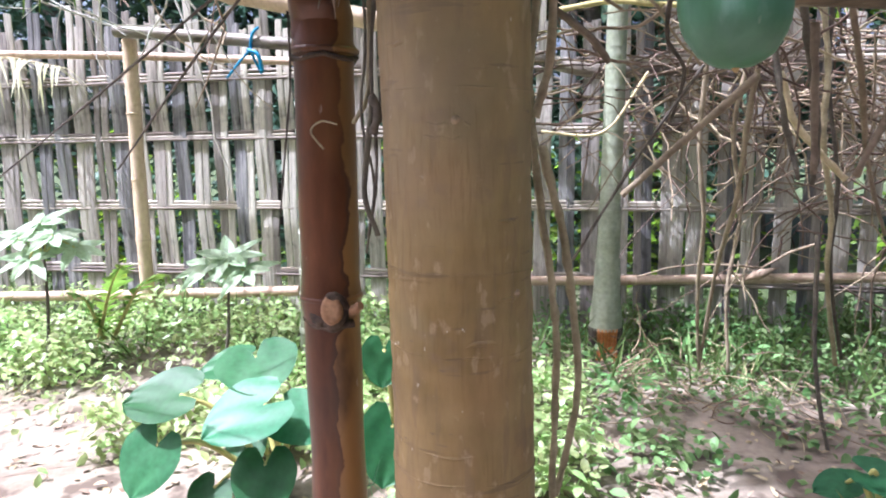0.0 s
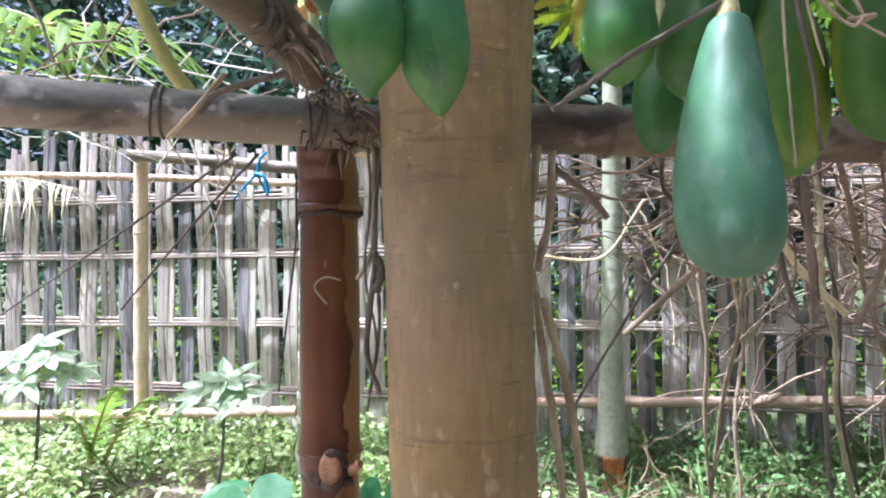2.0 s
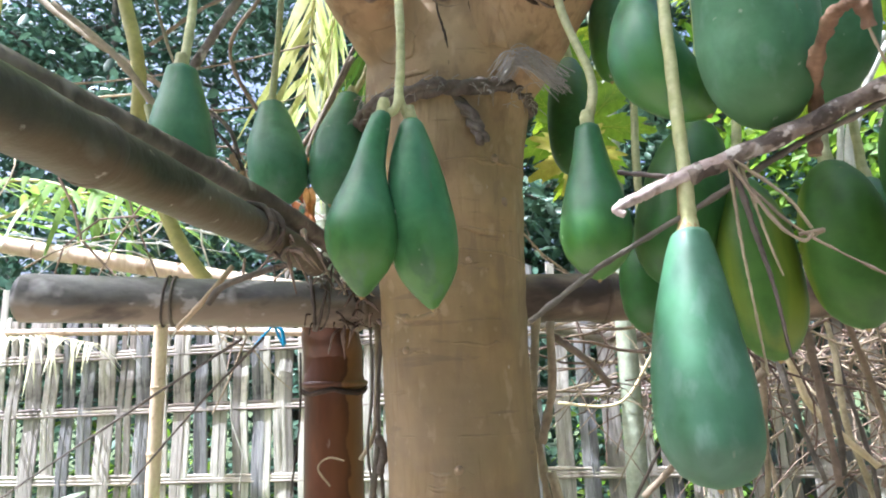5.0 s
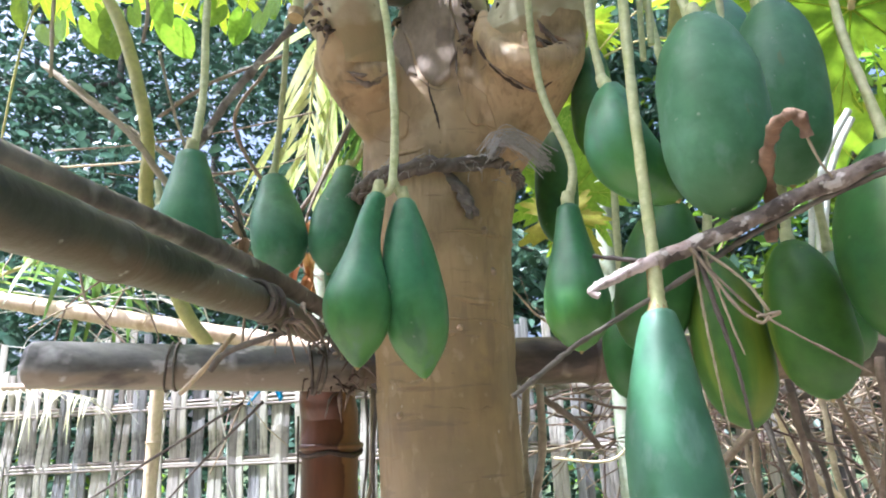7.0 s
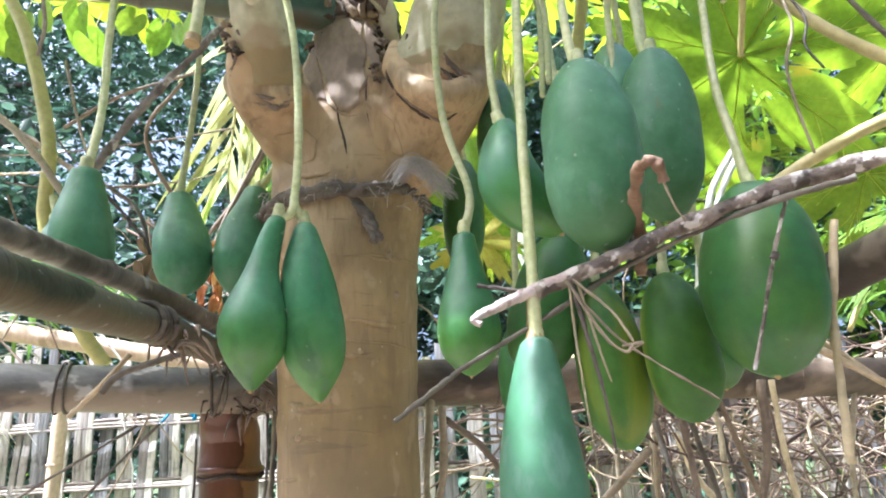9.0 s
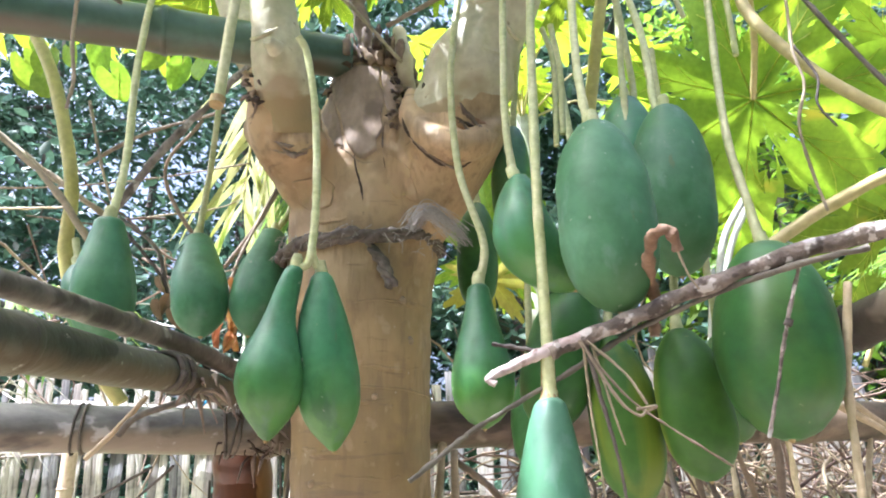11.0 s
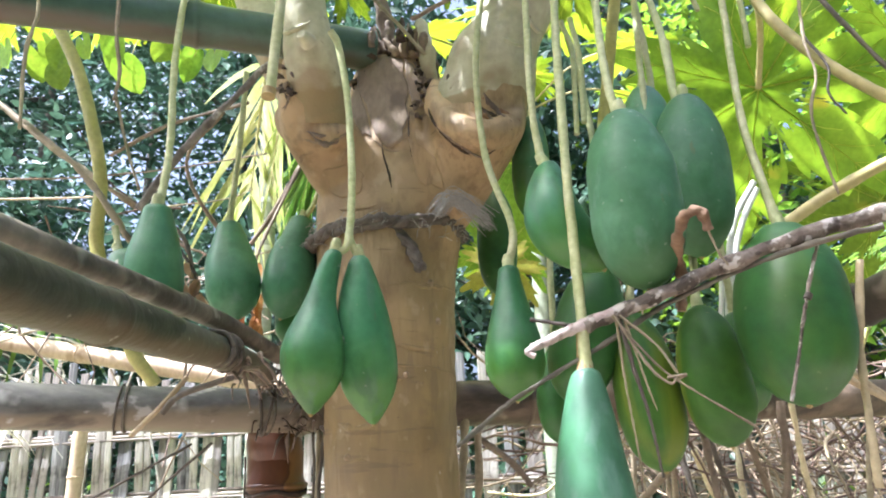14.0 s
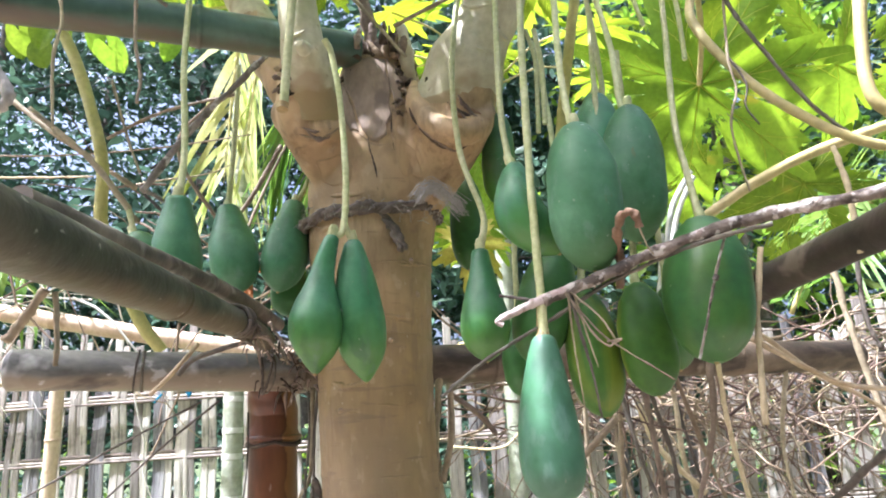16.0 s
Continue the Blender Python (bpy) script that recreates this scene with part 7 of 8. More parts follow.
tagged(leaf_mesh("undergrowth", c[keep], rng.uniform(0.05, 0.11, keep.sum()), BRIGHT_LEAF, None, seed=3), "sunlit green undergrowth behind the fence", "undergrowth", kind="stuff")

c = np.column_stack([rng.uniform(-5.5, 5.5, 9000), rng.uniform(3.3, 4.8, 9000), rng.uniform(0.02, 1.75, 9000)])
keep = np.array([noise.noise((p[0] * 0.7 + 9, p[1] * 0.7, 2.0)) * 0.9 + 1.35 > p[2] and (p[0] < 0.5 or p[2] > 1.2) for p in c])
tagged(leaf_mesh("hedge", c[keep], rng.uniform(0.07, 0.14, keep.sum()), TREE_LEAF, None, seed=4), "dark green hedge behind the fence", "hedge", kind="stuff")
frond((-0.8, 1.358, 2.992), (-0.88, 1.396, 2.247), 0.05, 0.42, 12, PALE_PALM, "yellowing palm frond hanging down", 2, 0.028, 0.3, 0.0, 0.42)
frond((-0.73, 1.461, 3.021), (-0.79, 1.396, 2.320), 0.05, 0.42, 8, PALE_PALM, "pale yellowing palm frond hanging down", 4, 0.03, 0.3, 0.0, 0.3)
frond((-0.510, 1.610, 2.925), (-0.735, 1.601, 2.303), 0.04, 0.4, 24, PALM, "green palm frond hanging down", 5, 0.032, 0.3, 0.0, 0.4)
frond((-0.443, 1.814, 2.771), (-0.683, 1.804, 2.074), 0.04, 0.42, 22, PALM, "green palm frond hanging down", 6, 0.034, 0.3, 0.0, 0.45)
frond((1.722, 1.960, 1.553), (2.149, 1.651, 2.075), 0.22, 0.42, 34, PALM, "bright green palm frond", 7, 0.022, 0.35)
frond((2.271, 1.745, 1.714), (1.778, 1.547, 1.779), 0.25, 0.4, 32, PALM, "bright green palm frond", 8, 0.022, 0.35)
frond((-2.726, 1.500, 1.940), (-1.510, 1.500, 2.0), 0.1, 0.5, 17, PALM, "pale green palm frond over the fence", 9, 0.034, 0.5)
frond((-2.763, 1.600, 2.245), (-1.785, 1.600, 1.8), 0.16, 0.44, 16, PALM, "pale green palm frond over the fence", 10, 0.034, 0.5)
frond((-3.660, 2.380, 1.541), (-2.544, 2.300, 1.460), 0.05, 0.26, 24, DRY_PALM, "bleached dry palm frond over the fence", 12, 0.018, 0.8)

# ---- dry vine tangle on the fence ----


def tangle(name, n, low, high, reach, radius, material, label, seed, down=0.5):
    rnd = random.Random(seed)
    bm = bmesh.new()
    for k in range(n):
        p = Vector((rnd.uniform(low[0], high[0]), rnd.uniform(low[1], high[1]), low[2] + (high[2] - low[2]) * rnd.random() ** 0.6))
        d = Vector((rnd.gauss(0, 1), rnd.gauss(0, 0.45), rnd.gauss(-0.1, down))).normalized()
        line, step = [p], reach * rnd.uniform(0.5, 1.3) / 6
        for q in range(6):
            d = (d + Vector((rnd.gauss(0, 0.28), rnd.gauss(0, 0.2), rnd.gauss(-0.06, 0.25)))).normalized()
            p = p + d * step
            line.append(p)
        r = radius * rnd.uniform(0.5, 1.4)
        tube(bm, line, lambda f: r * (1 - 0.5 * f), 4, False)
    ob = part(name, bm, material, None)
    return tagged(ob, label, "dry vines", kind="stuff")


tangle("dry_vine_tangle", 400, (0.25, 2.0, 0.95), (3.2, 2.36, 1.5), 0.7, 0.0055, BRUSH, "tangle of dry brown vines on the fence", 1, 0.35)
tangle("dry_vine_tangle", 220, (0.7, 1.5, 0.3), (3.2, 2.3, 1.35), 0.6, 0.0045, BRUSH, "tangle of dry brown vines on the fence", 2, 0.7)
tangle("dry_vine_tangle", 45, (0.1, 0.5, 1.0), (1.1, 1.2, 1.35), 0.4, 0.004, BRUSH, "loose dry vines hanging from the beam", 3, 0.6)
tangle("dry_vine_tangle", 40, (-1.4, 0.3, 1.35), (-0.4, 1.6, 2.0), 0.5, 0.004, BRUSH, "thin dry twigs among the poles", 4, 0.4)

tangle("bleached_strands", 26, (-2.1, 1.2, 1.5), (-1.2, 1.6, 1.85), 0.7, 0.0042, STRAND, "thin bleached strands hanging over the fence", 14, 0.35)
tangle("dry_straw", 90, (0.3, 1.2, 0.03), (1.0, 1.95, 0.16), 0.3, 0.0024, LITTER, "loose dry straw lying on shaded soil", 7, 0.25)
tangle("dry_straw", 50, (0.15, 0.8, 0.02), (1.6, 2.1, 0.06), 0.3, 0.003, BRUSH, "fallen dry twigs lying on soil", 8, 0.1)

# ---- ground cover ----


def scatter(n, x0, x1, y0, y1, seed, density, zs):
    rng = np.random.default_rng(seed)
    out = []
    while len(out) < n:
        x, y = rng.uniform(x0, x1), rng.uniform(y0, y1)
        if density(x, y) > rng.random():
            out.append((x, y, ground_height(x, y) + rng.uniform(*zs) * (0.4 + 0.6 * density(x, y))))
    return np.array(out)


def weed_density(x, y):
    v = noise.noise((x * 1.3 + 4, y * 1.6, 2.0)) * 0.9 + noise.noise((x * 5, y * 5, 4.0)) * 0.5 + 0.2 + 0.75 * (y - 1.45)
    return min(1, max(0.02, v)) * (0.5 if x > 0.4 and y < 1.7 else 1)


c = scatter(15000, -3.8, 3.0, 0.5, 2.75, 21, weed_density, (0.01, 0.2))
# weeds left of this wavy line get the sun-brightened leaf colour
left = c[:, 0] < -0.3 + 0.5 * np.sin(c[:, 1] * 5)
for pick, m, label in ((left, SUN_WEED, "low leafy weeds on the soil in a sunlit tone"), (~left, WEED, "low leafy green weeds on the soil")):
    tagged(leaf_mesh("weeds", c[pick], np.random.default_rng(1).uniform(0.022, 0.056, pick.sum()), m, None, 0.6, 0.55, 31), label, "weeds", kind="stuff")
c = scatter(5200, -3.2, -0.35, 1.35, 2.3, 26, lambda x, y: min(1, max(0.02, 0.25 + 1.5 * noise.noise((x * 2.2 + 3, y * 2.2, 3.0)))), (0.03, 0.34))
tagged(leaf_mesh("tall_weeds", c, np.random.default_rng(6).uniform(0.024, 0.06, len(c)), SUN_WEED, None, 0.6, 0.5, 36), "leafy weeds by the fence in a sunlit tone", "weeds", kind="stuff")
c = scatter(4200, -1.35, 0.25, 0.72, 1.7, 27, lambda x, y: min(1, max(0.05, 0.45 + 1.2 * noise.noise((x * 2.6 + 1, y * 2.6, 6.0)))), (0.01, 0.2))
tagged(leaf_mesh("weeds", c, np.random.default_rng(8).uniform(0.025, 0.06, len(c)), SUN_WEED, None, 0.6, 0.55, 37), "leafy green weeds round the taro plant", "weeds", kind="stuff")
c = scatter(1500, -3.6, 3.0, 1.4, 2.5, 22, lambda x, y: max(0.03, min(1, 0.2 + 0.6 * (x > 0.3) + noise.noise((x * 2, y * 2, 7)))) * (y > 1.55), (0.0, 0.02))
tagged(leaf_mesh("grass", c, np.random.default_rng(2).uniform(0.1, 0.26, len(c)), GRASS, None, 0.2, 0.06, 32, np.array([0, 0, 0.9])), "thin green grass near the fence", "grass", kind="stuff")
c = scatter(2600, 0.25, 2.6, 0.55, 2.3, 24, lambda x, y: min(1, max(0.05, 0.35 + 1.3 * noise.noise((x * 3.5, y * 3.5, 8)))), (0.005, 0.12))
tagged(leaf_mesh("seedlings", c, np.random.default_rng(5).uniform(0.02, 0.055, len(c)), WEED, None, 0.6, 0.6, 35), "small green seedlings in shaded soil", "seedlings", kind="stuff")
c = scatter(2600, -3.6, 2.9, 0.4, 2.4, 23, lambda x, y: 0.6, (0.003, 0.015))
tagged(leaf_mesh("leaf_litter", c, np.random.default_rng(3).uniform(0.018, 0.05, len(c)), LITTER, None, 0.9, 0.5, 33, np.array([0.2, -0.1, 0.1])), "dry brown fallen leaves on soil", "leaf litter", kind="stuff")


def taro(base, leaves, label):
    g = thing("taro_plant", base, label, "taro plant", "taro plants")
    for tip, n, u, length, width in leaves:
        leaf = blade(tip, n, u, length, width, TARO, g, "leaf", 0.35, 0.1)
        b, t = Vector(base), Vector(tip)
        part("stalk", tube(bmesh.new(), spline([b, b.lerp(t, 0.6) + Vector((0, 0, 0.06)), t], 6), lambda f: 0.008 * (1.2 - 0.6 * f), 7), GREEN_PETIOLE, g)
        n2, u2 = Vector(n).normalized(), Vector(u)
        u2 = (u2 - n2 * u2.dot(n2)).normalized()
        s2 = n2.cross(u2)
        at = lambda x, y: t + u2 * (y * length) + s2 * (x * width / 2 * math.sin(math.pi * min(1, ((y + 0.35) / 1.35 * 0.93 + 0.07) ** 0.75)) ** 0.58) + n2 * (0.1 * length * (abs(x) * 0.5 - y * y * 0.6) + 0.012 * math.sin(x * 7 + y * 6) * length + 0.0008)
        part("midvein", tube(bmesh.new(), [at(0, k / 8) for k in range(9)], lambda f: 0.0014 * (1.1 - f), 5), TARO_VEIN, leaf)
        for sg in (-1, 1):
            for y0, y1 in ((0.02, -0.22), (0.06, 0.05), (0.2, 0.32), (0.4, 0.56), (0.6, 0.78)):
                part("side_vein", tube(bmesh.new(), [at(sg * 0.88 * f, y0 + (y1 - y0) * f) for f in (0, 0.25, 0.5, 0.75, 1)], lambda f: 0.0008 * (1.2 - f), 4), TARO_VEIN, leaf)
    return g


def heart(centre, n, u, total, width):
    """A heart-shaped leaf given by the middle of its blade."""
    way = Vector(u) - Vector(n).normalized() * Vector(u).dot(Vector(n).normalized())
    length = total / 1.35
    return tuple(Vector(centre) - way.normalized() * (0.325 * length)), n, u, length, width


taro((-0.62, 0.66, ground_height(-0.62, 0.66)), [
    heart((-0.917, 0.55, 0.33), (-0.05, -0.5, 0.88), (-1, -0.15, -0.1), 0.22, 0.2),
    heart((-0.675, 0.64, 0.392), (0.05, -0.42, 0.92), (0.35, -0.6, 0.0), 0.22, 0.23),
    heart((-0.65, 0.5, 0.315), (0.0, -0.5, 0.87), (-0.55, -0.5, -0.1), 0.23, 0.22),
    heart((-0.915, 0.47, 0.182), (-0.1, -0.85, 0.55), (-0.25, -0.3, -0.9), 0.19, 0.19),
    heart((-0.592, 0.47, 0.15), (0.0, -0.85, 0.5), (0.1, -0.3, -0.9), 0.18, 0.18),
    heart((-0.53, 0.55, 0.289), (0.2, -0.55, 0.8), (0.7, -0.4, -0.2), 0.17, 0.17),
    heart((-0.77, 0.5, 0.075), (0.0, -0.7, 0.7), (-0.2, -0.6, -0.5), 0.13, 0.13),
    heart((-0.71, 0.62, 0.165), (0.1, -0.7, 0.7), (0.4, -0.5, -0.3), 0.11, 0.12),
    heart((-0.87, 0.82, 0.335), (-0.1, -0.35, 0.9), (-0.7, -0.3, -0.1), 0.18, 0.17)], "taro plant with broad heart-shaped green leaves")
taro((-0.27, 0.62, ground_height(-0.27, 0.62)), [
    heart((-0.293, 0.55, 0.456), (0.15, -0.9, 0.3), (0.0, -0.25, -0.9), 0.13, 0.12),
    heart((-0.285, 0.55, 0.235), (0.2, -0.85, 0.35), (-0.1, -0.3, -0.9), 0.21, 0.17)], "small taro plant with upright leaves")
taro((0.95, 0.75, ground_height(0.95, 0.75)), [((0.909, 0.750, 0.151), (0.0, -0.4, 0.9), (0.7, -0.5, 0.0), 0.13, 0.12), ((0.900, 0.850, 0.075), (0.0, -0.4, 0.9), (-0.7, -0.3, 0.0), 0.1, 0.1)], "small broad-leaved seedling in bare soil")


def sapling(base, top, whorls, leaflet, label, material=None):
    """A thin stem with whorls of long drooping leaflets."""
    g = thing("sapling", base, label, "sapling", "saplings by the fence")
    b, t = Vector(base), Vector(top)
    part("stem", tube(bmesh.new(), spline([b, b.lerp(t, 0.5) + Vector((0.01, 0, 0)), t], 6), lambda f: 0.008 * (1.2 - 0.6 * f), 7), VINE, g)
    rnd = random.Random(int(b.x * 100))
    for k, (dx, dy, dz) in enumerate(whorls):
        q = t + Vector((dx, dy, dz))
        part("twig", tube(bmesh.new(), spline([t - Vector((0, 0, 0.05)), t.lerp(q, 0.5) + Vector((0, 0, 0.02)), q], 4), 0.0035, 5), GREEN_PETIOLE, g)
        for j in range(7):
            a = 2 * math.pi * j / 7 + k
            d = Vector((math.cos(a), math.sin(a) * 0.8, rnd.uniform(-0.55, 0.1)))
            blade(q + d * 0.01, Vector((0, -0.5, 0.8)) + Vector((rnd.uniform(-0.3, 0.3), 0, 0)), d, leaflet * rnd.uniform(0.8, 1.15), leaflet * 0.4, material or SAPLING, g, "leaf", 0.0, 0.15, 5)


sapling((-2.166, 1.550, 0.053), (-2.134, 1.550, 0.600), ((-0.12, 0, 0.02), (0.1, -0.05, 0.04), (0.0, 0.0, 0.09), (-0.02, -0.06, -0.06), (0.16, 0.0, -0.02)), 0.14, "pale sunlit sapling with drooping leaflets")
sapling((-1.321, 1.600, 0.051), (-1.279, 1.600, 0.457), ((-0.08, 0, 0.04), (0.09, -0.03, 0.03), (0.01, 0.0, 0.08)), 0.15, "pale sunlit sapling with drooping leaflets")
frond((-2.098, 1.800, 0.091), (-1.865, 1.700, 0.478), 0.05, 0.09, 18, PALM, "small fern frond by the fence", 30, 0.022, 0.3)
frond((-2.066, 1.800, 0.092), (-2.131, 1.700, 0.338), 0.06, 0.09, 16, PALM, "small fern frond by the fence", 31, 0.022, 0.3)
frond((-2.020, 1.800, 0.094), (-1.681, 1.700, 0.442), 0.06, 0.09, 16, PALM, "small fern frond by the fence", 32, 0.022, 0.3)

# climbing vine with small heart-shaped leaves in front of the far trees
climber = thing("climbing_vine", (-1.6, 0.6, ground_height(-1.6, 0.6)), "thin climbing vine with small pale heart-shaped leaves", "vine")
part("stem", tube(bmesh.new(), spline([(-1.6, 0.6, ground_height(-1.6, 0.6)), (-1.62, 0.6, 1.4), (-1.5, 0.55, 2.62), (-1.1, 0.52, 2.56), (-0.8, 0.64, 2.6), (-0.45, 0.75, 2.66)], 10), 0.004, 7, True, 0.4, 1), GREEN_PETIOLE, climber)
sway = random.Random(21)
for x, y, z in ((-1.332, 0.5, 2.476), (-1.103, 0.45, 2.411), (-1.061, 0.5, 2.471), (-0.956, 0.5, 2.424), (-0.857, 0.6, 2.499), (-0.682, 0.6, 2.441), (-0.688, 0.7, 2.566), (-0.759, 0.6, 2.429), (-0.895, 0.5, 2.345), (-1.286, 0.6, 2.479), (-1.198, 0.5, 2.431), (-1.5, 0.5, 2.569), (-1.174, 0.5, 2.461), (-1.134, 0.5, 2.371), (-0.972, 0.5, 2.473), (-0.811, 0.7, 2.514), (-0.56, 0.7, 2.58), (-1.42, 0.55, 2.5)):
    tip, n, u, length, width = heart((x, y, z), (sway.uniform(-0.5, 0.5), -0.85, sway.uniform(-0.5, 0.1)), (sway.uniform(-0.5, 0.5), -0.2, -0.9), sway.uniform(0.09, 0.13), sway.uniform(0.075, 0.1))
    blade(tip, n, u, length, width, VINE_LEAF, climber, "leaf", 0.35, 0.12, 8)
    part("leaf_stalk", tube(bmesh.new(), [Vector(tip), Vector(tip) + Vector((0.01, 0.01, 0.05)), Vector((tip[0] + 0.02, tip[1] + 0.02, min(2.62, tip[2] + 0.11)))], 0.0014, 5), GREEN_PETIOLE, climber)

# dry curled leaves caught on a twig
twig = stem("dry_twig", [(-0.269, 0.337, 1.947), (-0.335, 0.314, 1.789), (-0.370, 0.249, 1.616), (-0.358, 0.225, 1.481)], 0.004, PALE_VINE, "dry brown twig with curled rusty leaves", "twig", wobble=0.5)
curl = random.Random(12)
for q in ((-0.358, 0.238, 1.611), (-0.370, 0.227, 1.571), (-0.353, 0.226, 1.537), (-0.337, 0.225, 1.505), (-0.366, 0.215, 1.505), (-0.339, 0.247, 1.561), (-0.382, 0.227, 1.546), (-0.353, 0.225, 1.481)):
    blade(q, (curl.uniform(-0.8, 0.8), -0.8, curl.uniform(-0.4, 0.4)), (curl.uniform(-0.6, 0.6), 0.1, -0.9), curl.uniform(0.035, 0.065), 0.026, RUST, twig, "dry_leaf", 0.0, 0.5, 6)
twig2 = stem("dry_twig", [(-0.551, 0.087, 1.698), (-0.485, 0.085, 1.629), (-0.433, 0.083, 1.563), (-0.415, 0.081, 1.503)], 0.004, VINE, "dark dry twig with withered leaves", "twig", wobble=0.5)
for q in ((-0.435, 0.072, 1.572), (-0.413, 0.071, 1.535), (-0.435, 0.071, 1.525), (-0.403, 0.070, 1.506)):
    blade(q, (curl.uniform(-0.8, 0.8), -0.8, curl.uniform(-0.4, 0.4)), (curl.uniform(-0.6, 0.6), 0.1, -0.9), curl.uniform(0.03, 0.055), 0.022, LITTER, twig2, "dry_leaf", 0.0, 0.5, 6)

# ---- rope, ties and strings ----


def build_rope():
    g = thing("rope", (-0.008, 0.013, 1.559), "frayed grey twisted rope tied round the trunk", "rope")
    r0 = trunk_radius(1.55) + 0.007
    for s in range(3):
        line = []
        for k in range(121):
            a = 2 * math.pi * k / 120
            tw = a * 8 + 3.2 * noise.noise((a * 1.7, 4, 0)) + s * 2.094
            rr = r0 + 0.005 * math.cos(tw)
            line.append(Vector((-0.01 + math.sin(a) * rr, -0.012 - math.cos(a) * rr, 1.55 - 0.012 * math.cos(a) + 0.006 * math.sin(a) + 0.006 * math.sin(tw) + 0.014 * noise.noise((a * 1.6, 2, 0)) + 0.004 * noise.noise((a * 6, s, 0)))))
        part("strand", tube(bmesh.new(), line, 0.0068, 9, True, 0.95, s), ROPE, g)
    e0, e1 = Vector((0.027, -0.129, 1.533)), Vector((0.070, -0.131, 1.444))
    for s in range(3):
        line = []
        for k in range(25):
            f = k / 24
            tw = f * 9 + s * 2.094
            line.append(e0.lerp(e1, f * 0.85) + Vector((0.005 * math.cos(tw) + 0.008 * math.sin(f * 3), 0.005 * math.sin(tw), 0)))
        part("loose_end", tube(bmesh.new(), line, 0.0058, 8, True, 0.95, s), ROPE, g)
    knot = bmesh.new()
    for k in range(4):
        q = Vector((0.026, -0.123, 1.538)) + Vector((0.012 * math.cos(k * 1.6), -0.004, 0.01 * math.sin(k * 1.6)))
        bmesh.ops.create_icosphere(knot, subdivisions=2, radius=0.011, matrix=Matrix.Translation(q))
    part("knot", knot, ROPE, g)
    rnd = random.Random(3)
    p0 = Vector((0.096, -0.118, 1.555))
    for k in range(70):
        q = p0 + Vector((rnd.gauss(0, 0.008), rnd.gauss(0, 0.008), rnd.gauss(0, 0.006)))
        m = q + Vector((0.034 + rnd.gauss(0, 0.004), -0.012 + rnd.gauss(0, 0.003), 0.022 + rnd.gauss(0, 0.003)))
        e = m + Vector((0.052 + rnd.gauss(0, 0.004), rnd.gauss(0, 0.003), -0.05 + rnd.gauss(0, 0.007)))
        part("fibre", tube(bmesh.new(), spline([q, m, e], 6), 0.0006, 3, False), FIBRE, g)

    for k in range(90):
        a = rnd.uniform(-1.5, 1.5)
        q = Vector((-0.01 + math.sin(a) * (r0 + 0.006), -0.012 - math.cos(a) * (r0 + 0.006), 1.54 + rnd.gauss(0, 0.008)))
        e = q + Vector((rnd.gauss(0, 0.012), -rnd.uniform(0.0, 0.01), rnd.gauss(-0.004, 0.012)))
        part("fibre", tube(bmesh.new(), [q, q.lerp(e, 0.5) + Vector((0, -0.003, 0.003)), e], 0.0006, 3, False), FIBRE, g)


build_rope()


def debris(parent, centre, spread, n, seed, material):
    """Loose dry bark shreds caught in a tie."""
    rnd = random.Random(seed)
    for k in range(n):
        q = Vector(centre) + Vector((rnd.gauss(0, spread), rnd.gauss(0, spread * 0.6), rnd.gauss(0, spread * 0.7)))
        d = Vector((rnd.gauss(0.3, 1), rnd.gauss(0, 0.6), rnd.gauss(-0.4, 0.7))).normalized() * rnd.uniform(0.02, 0.06)
        part("shred", tube(bmesh.new(), spline([q, q + d * 0.5 + Vector((0, -0.006, 0.008)), q + d], 4), swell((0.0016, 0.003 * rnd.uniform(0.5, 1.3), 0.0007)), 5, True, 0.8, k), material, parent)


def lashing(name, centre, way, radius, turns, material, label, seed):
    """Loose turns of dry bark round a pole."""
    rnd = random.Random(seed)
    w = Vector(way).normalized()
    s = w.cross(Vector((-0.015, 0.001, 0.987))).normalized()
    u = s.cross(w)
    g = thing(name, centre, label, "tie")
    for t in range(turns):
        off, tilt = (t - turns / 2) * 0.009 + rnd.uniform(-0.004, 0.004), rnd.uniform(-0.3, 0.3)
        line = [Vector(centre) + (s * math.cos(a) + u * math.sin(a)) * (radius * (1 + 0.08 * noise.noise((a, t, seed)))) + w * (off + tilt * radius * math.cos(a + t)) for a in [2 * math.pi * k / 22 for k in range(23)]]
        part("turn", tube(bmesh.new(), line, 0.0024 * rnd.uniform(0.7, 1.5), 6, True, 0.8, t), material, g)
    return g


tie = lashing("bark_tie", (-0.173, -0.322, 1.311), (-0.17, 1.0, 0.08), 0.0222, 7, VINE, "dry bark lashing round two crossed poles", 1)
debris(tie, (-0.167, -0.271, 1.294), 0.016, 14, 1, DRY_STUMP)
scraps = thing("bark_scraps", (-0.208, -0.021, 1.283), "dry dark bark scraps caught where the beam meets the post", "bark scraps")
debris(scraps, (-0.205, -0.021, 1.287), 0.016, 16, 11, DRY_STUMP)
debris(scraps, (-0.241, -0.010, 1.278), 0.018, 14, 12, VINE)
debris(scraps, (-0.188, -0.011, 1.269), 0.012, 10, 13, PALE_VINE)
debris(scraps, (-0.2, -0.02, 1.245), 0.022, 12, 14, CRUST)
debris(scraps, (-0.165, 0.0, 1.235), 0.02, 14, 15, DRY_STUMP)
debris(scraps, (-0.215, -0.06, 1.31), 0.02, 20, 16, VINE)
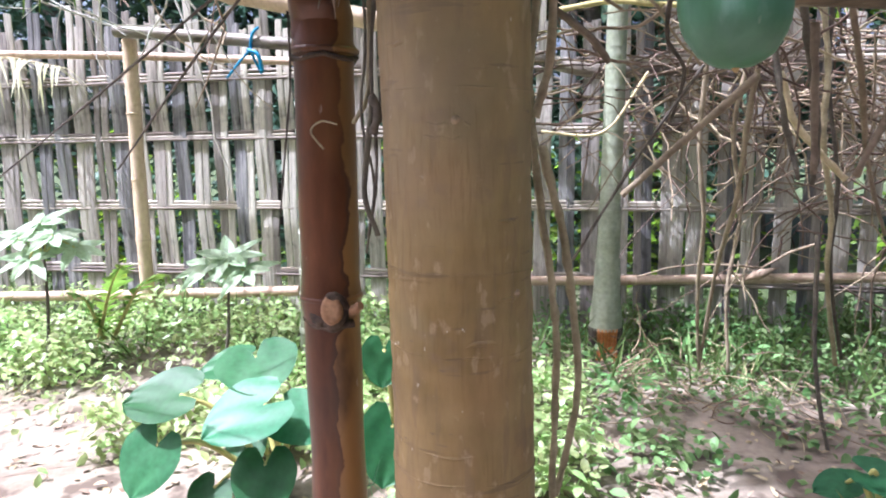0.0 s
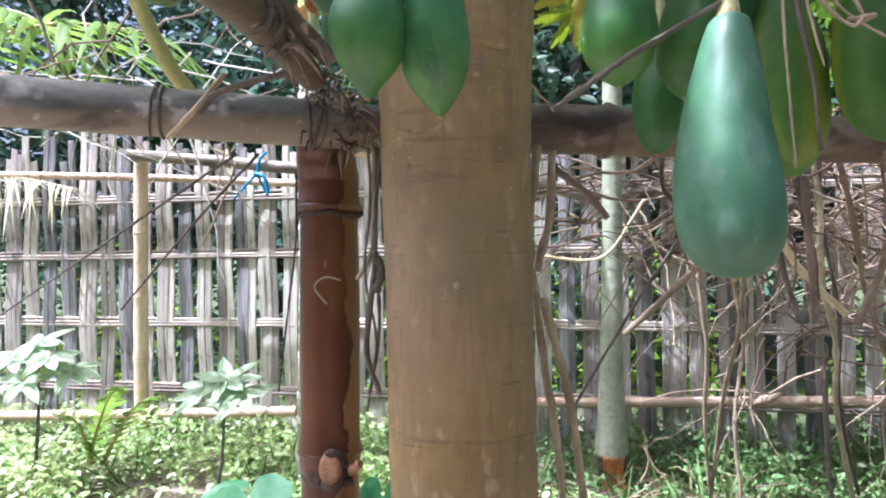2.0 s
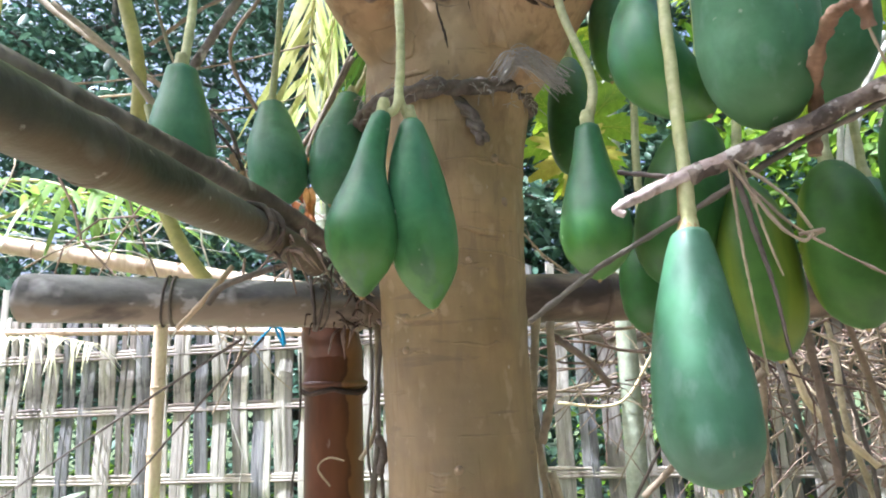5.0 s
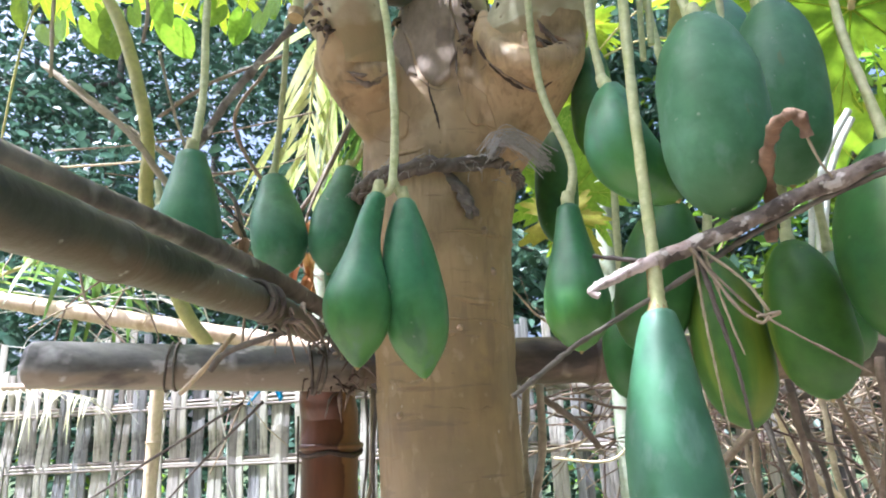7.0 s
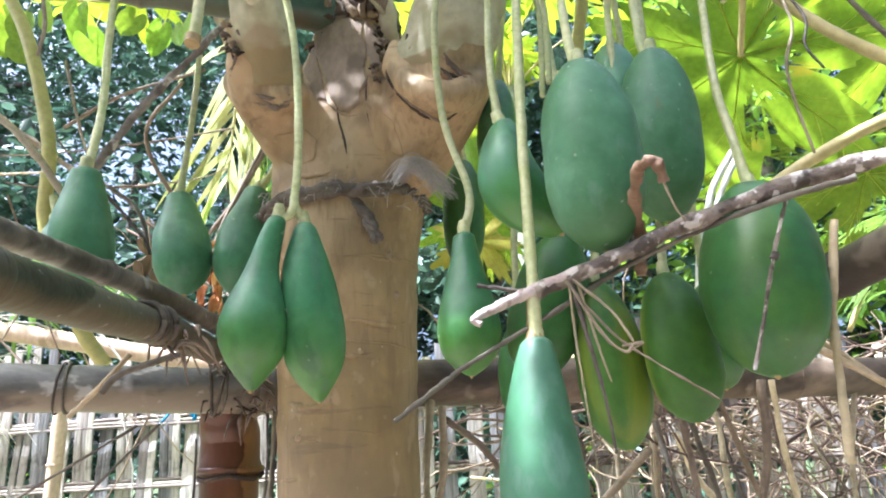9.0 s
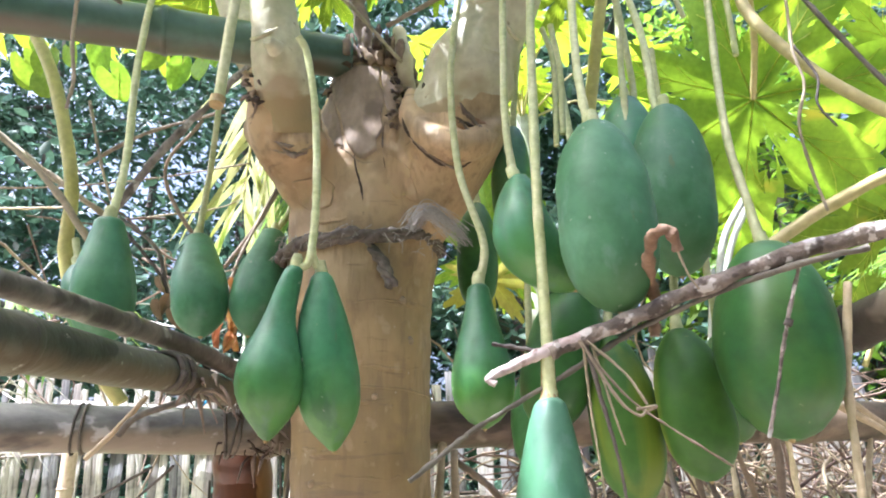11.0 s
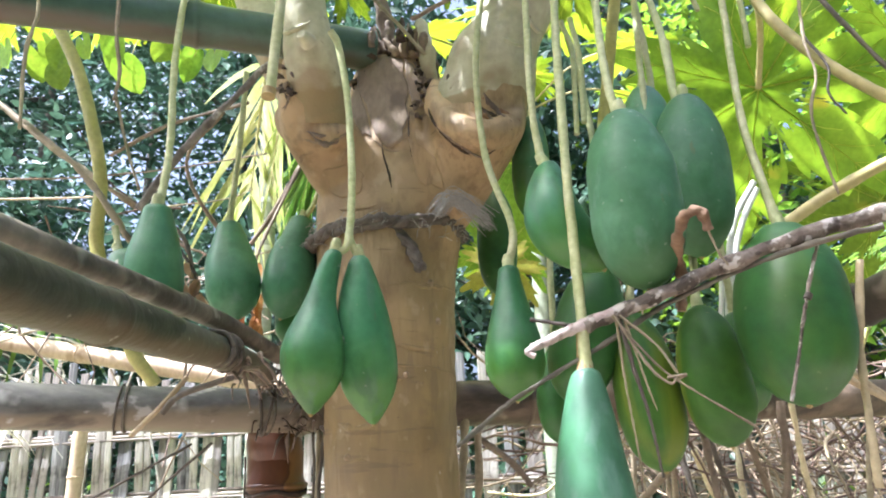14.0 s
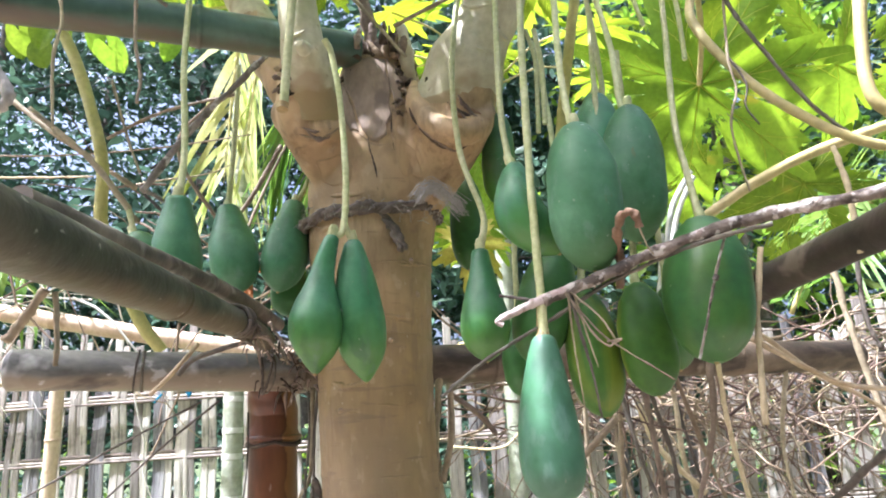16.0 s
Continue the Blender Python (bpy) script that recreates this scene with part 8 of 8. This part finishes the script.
lashing("bark_tie", BEAM_A.lerp(BEAM_B, 0.96), beam_way, 0.0405, 3, VINE, "thin dry bark tie round the beam", 2)
lashing("bark_tie", BEAM_A.lerp(BEAM_B, 0.45), beam_way, 0.039, 2, VINE, "thin dry bark tie round the beam", 3)
stem("dark_twig", [(-0.215, -0.114, 1.312), (-0.269, -0.134, 1.297), (-0.320, -0.154, 1.276), (-0.342, -0.154, 1.252)], 0.005, VINE, "dark dry twig lying over the beam", "twig")
stem("dry_strip", [(-0.316, -0.133, 1.310), (-0.352, -0.143, 1.264), (-0.397, -0.144, 1.222)], 0.004, STRIP, "pale dry stalk leaning on the beam", "dry stalk")
stem("blue_string", [(-1.353, 2.174, 1.593), (-1.371, 2.143, 1.557), (-1.391, 2.164, 1.480), (-1.341, 2.164, 1.371)], 0.008, BLUE, "bright blue plastic string tied to the pole", "string")
stem("blue_string", [(-1.386, 2.153, 1.492), (-1.453, 2.153, 1.428), (-1.530, 2.164, 1.355)], 0.006, BLUE, "loose end of the blue plastic string", "string")
stem("blue_string", [(-1.399, 2.143, 1.484), (-1.342, 2.132, 1.458), (-1.327, 2.143, 1.378)], 0.01, BLUE, "loose end of the blue plastic string", "string")
stem("yellow_vine", [(0.050, 1.700, 1.047), (0.226, 1.700, 1.027), (0.321, 1.700, 1.064), (0.413, 1.700, 1.201), (0.452, 1.700, 1.263)], 0.006, STRIP, "pale yellow-green vine stem", "vine")
stem("yellow_vine", [(0.113, 1.500, 1.466), (0.308, 1.500, 1.485), (0.516, 1.500, 1.461), (0.965, 1.500, 1.442)], 0.01, PETIOLE, "pale yellow stem along the trellis", "vine")
stem("dry_leaf_stalk", [(0.691, 0.900, 1.164), (0.732, 0.900, 1.035), (0.798, 0.900, 0.954), (0.863, 0.900, 0.885)], 0.009, STRIP, "dry yellowed hanging leaf stalk", "dry stalk", wobble=0.5)
stem("curled_strand", [(-0.202, 0.015, 1.016), (-0.227, 0.010, 1.021), (-0.244, 0.010, 1.005), (-0.226, 0.015, 0.978)], 0.0016, PALE_VINE, "thin curled tendril on the post", "tendril")
# cut side shoot on the brown post
shoot = bmesh.new()
tube(shoot, [Vector((-0.226, 0.045, 0.708)), Vector((-0.226, 0.028, 0.714)), Vector((-0.226, 0.02, 0.717)), Vector((-0.226, 0.018, 0.7175))], swell((0.019, 0.017, 0.0155, 0.0135)), 16, True, 0.25, 1)
for v in shoot.verts:
    v.co.z += (v.co.z - 0.714) * 0.45
tagged(part("cut_shoot", shoot, CUT, None), "oval cut face of a side shoot on the post", "stub")
collar = bmesh.new()
ring = [Vector((-0.226, 0.026, 0.714)) + Vector((0.019 * math.cos(k * 0.45), 0.006 + 0.006 * math.cos(k * 0.9), 0.026 * math.sin(k * 0.45))) for k in range(15)]
tube(collar, ring, 0.0075, 8, True, 0.95, 3)
tube(collar, spline([(-0.288, 0.062, 0.694), (-0.262, 0.04, 0.686), (-0.226, 0.03, 0.684), (-0.196, 0.045, 0.69)], 6), 0.0065, 8, True, 0.9, 4)
tube(collar, spline([(-0.272, 0.045, 0.712), (-0.258, 0.035, 0.7), (-0.246, 0.032, 0.69)], 6), 0.008, 8, True, 0.9, 7)
tagged(part("shoot_collar", collar, CRUST, None), "dark ragged bark collar round the cut shoot", "bark")
side_stub = bmesh.new()
tube(side_stub, spline([(-0.203, 0.050, 0.706), (-0.187, 0.030, 0.719), (-0.176, 0.022, 0.726)], 4), lambda f: 0.009 - 0.003 * f, 10, True, 0.6, 6)
tagged(part("cut_shoot", side_stub, CUT, None), "small cut stub beside a larger one", "stub")
tagged(part("dry_leaf", tube(bmesh.new(), spline([(0.911, 2.000, 0.406), (0.959, 1.970, 0.438), (1.044, 2.000, 0.463)], 5), lambda f: 0.02 * math.sin(math.pi * min(0.97, f + 0.03)), 6, True, 0.6, 2), LITTER, None), "curled reddish dry leaf caught on a twig", "leaf")
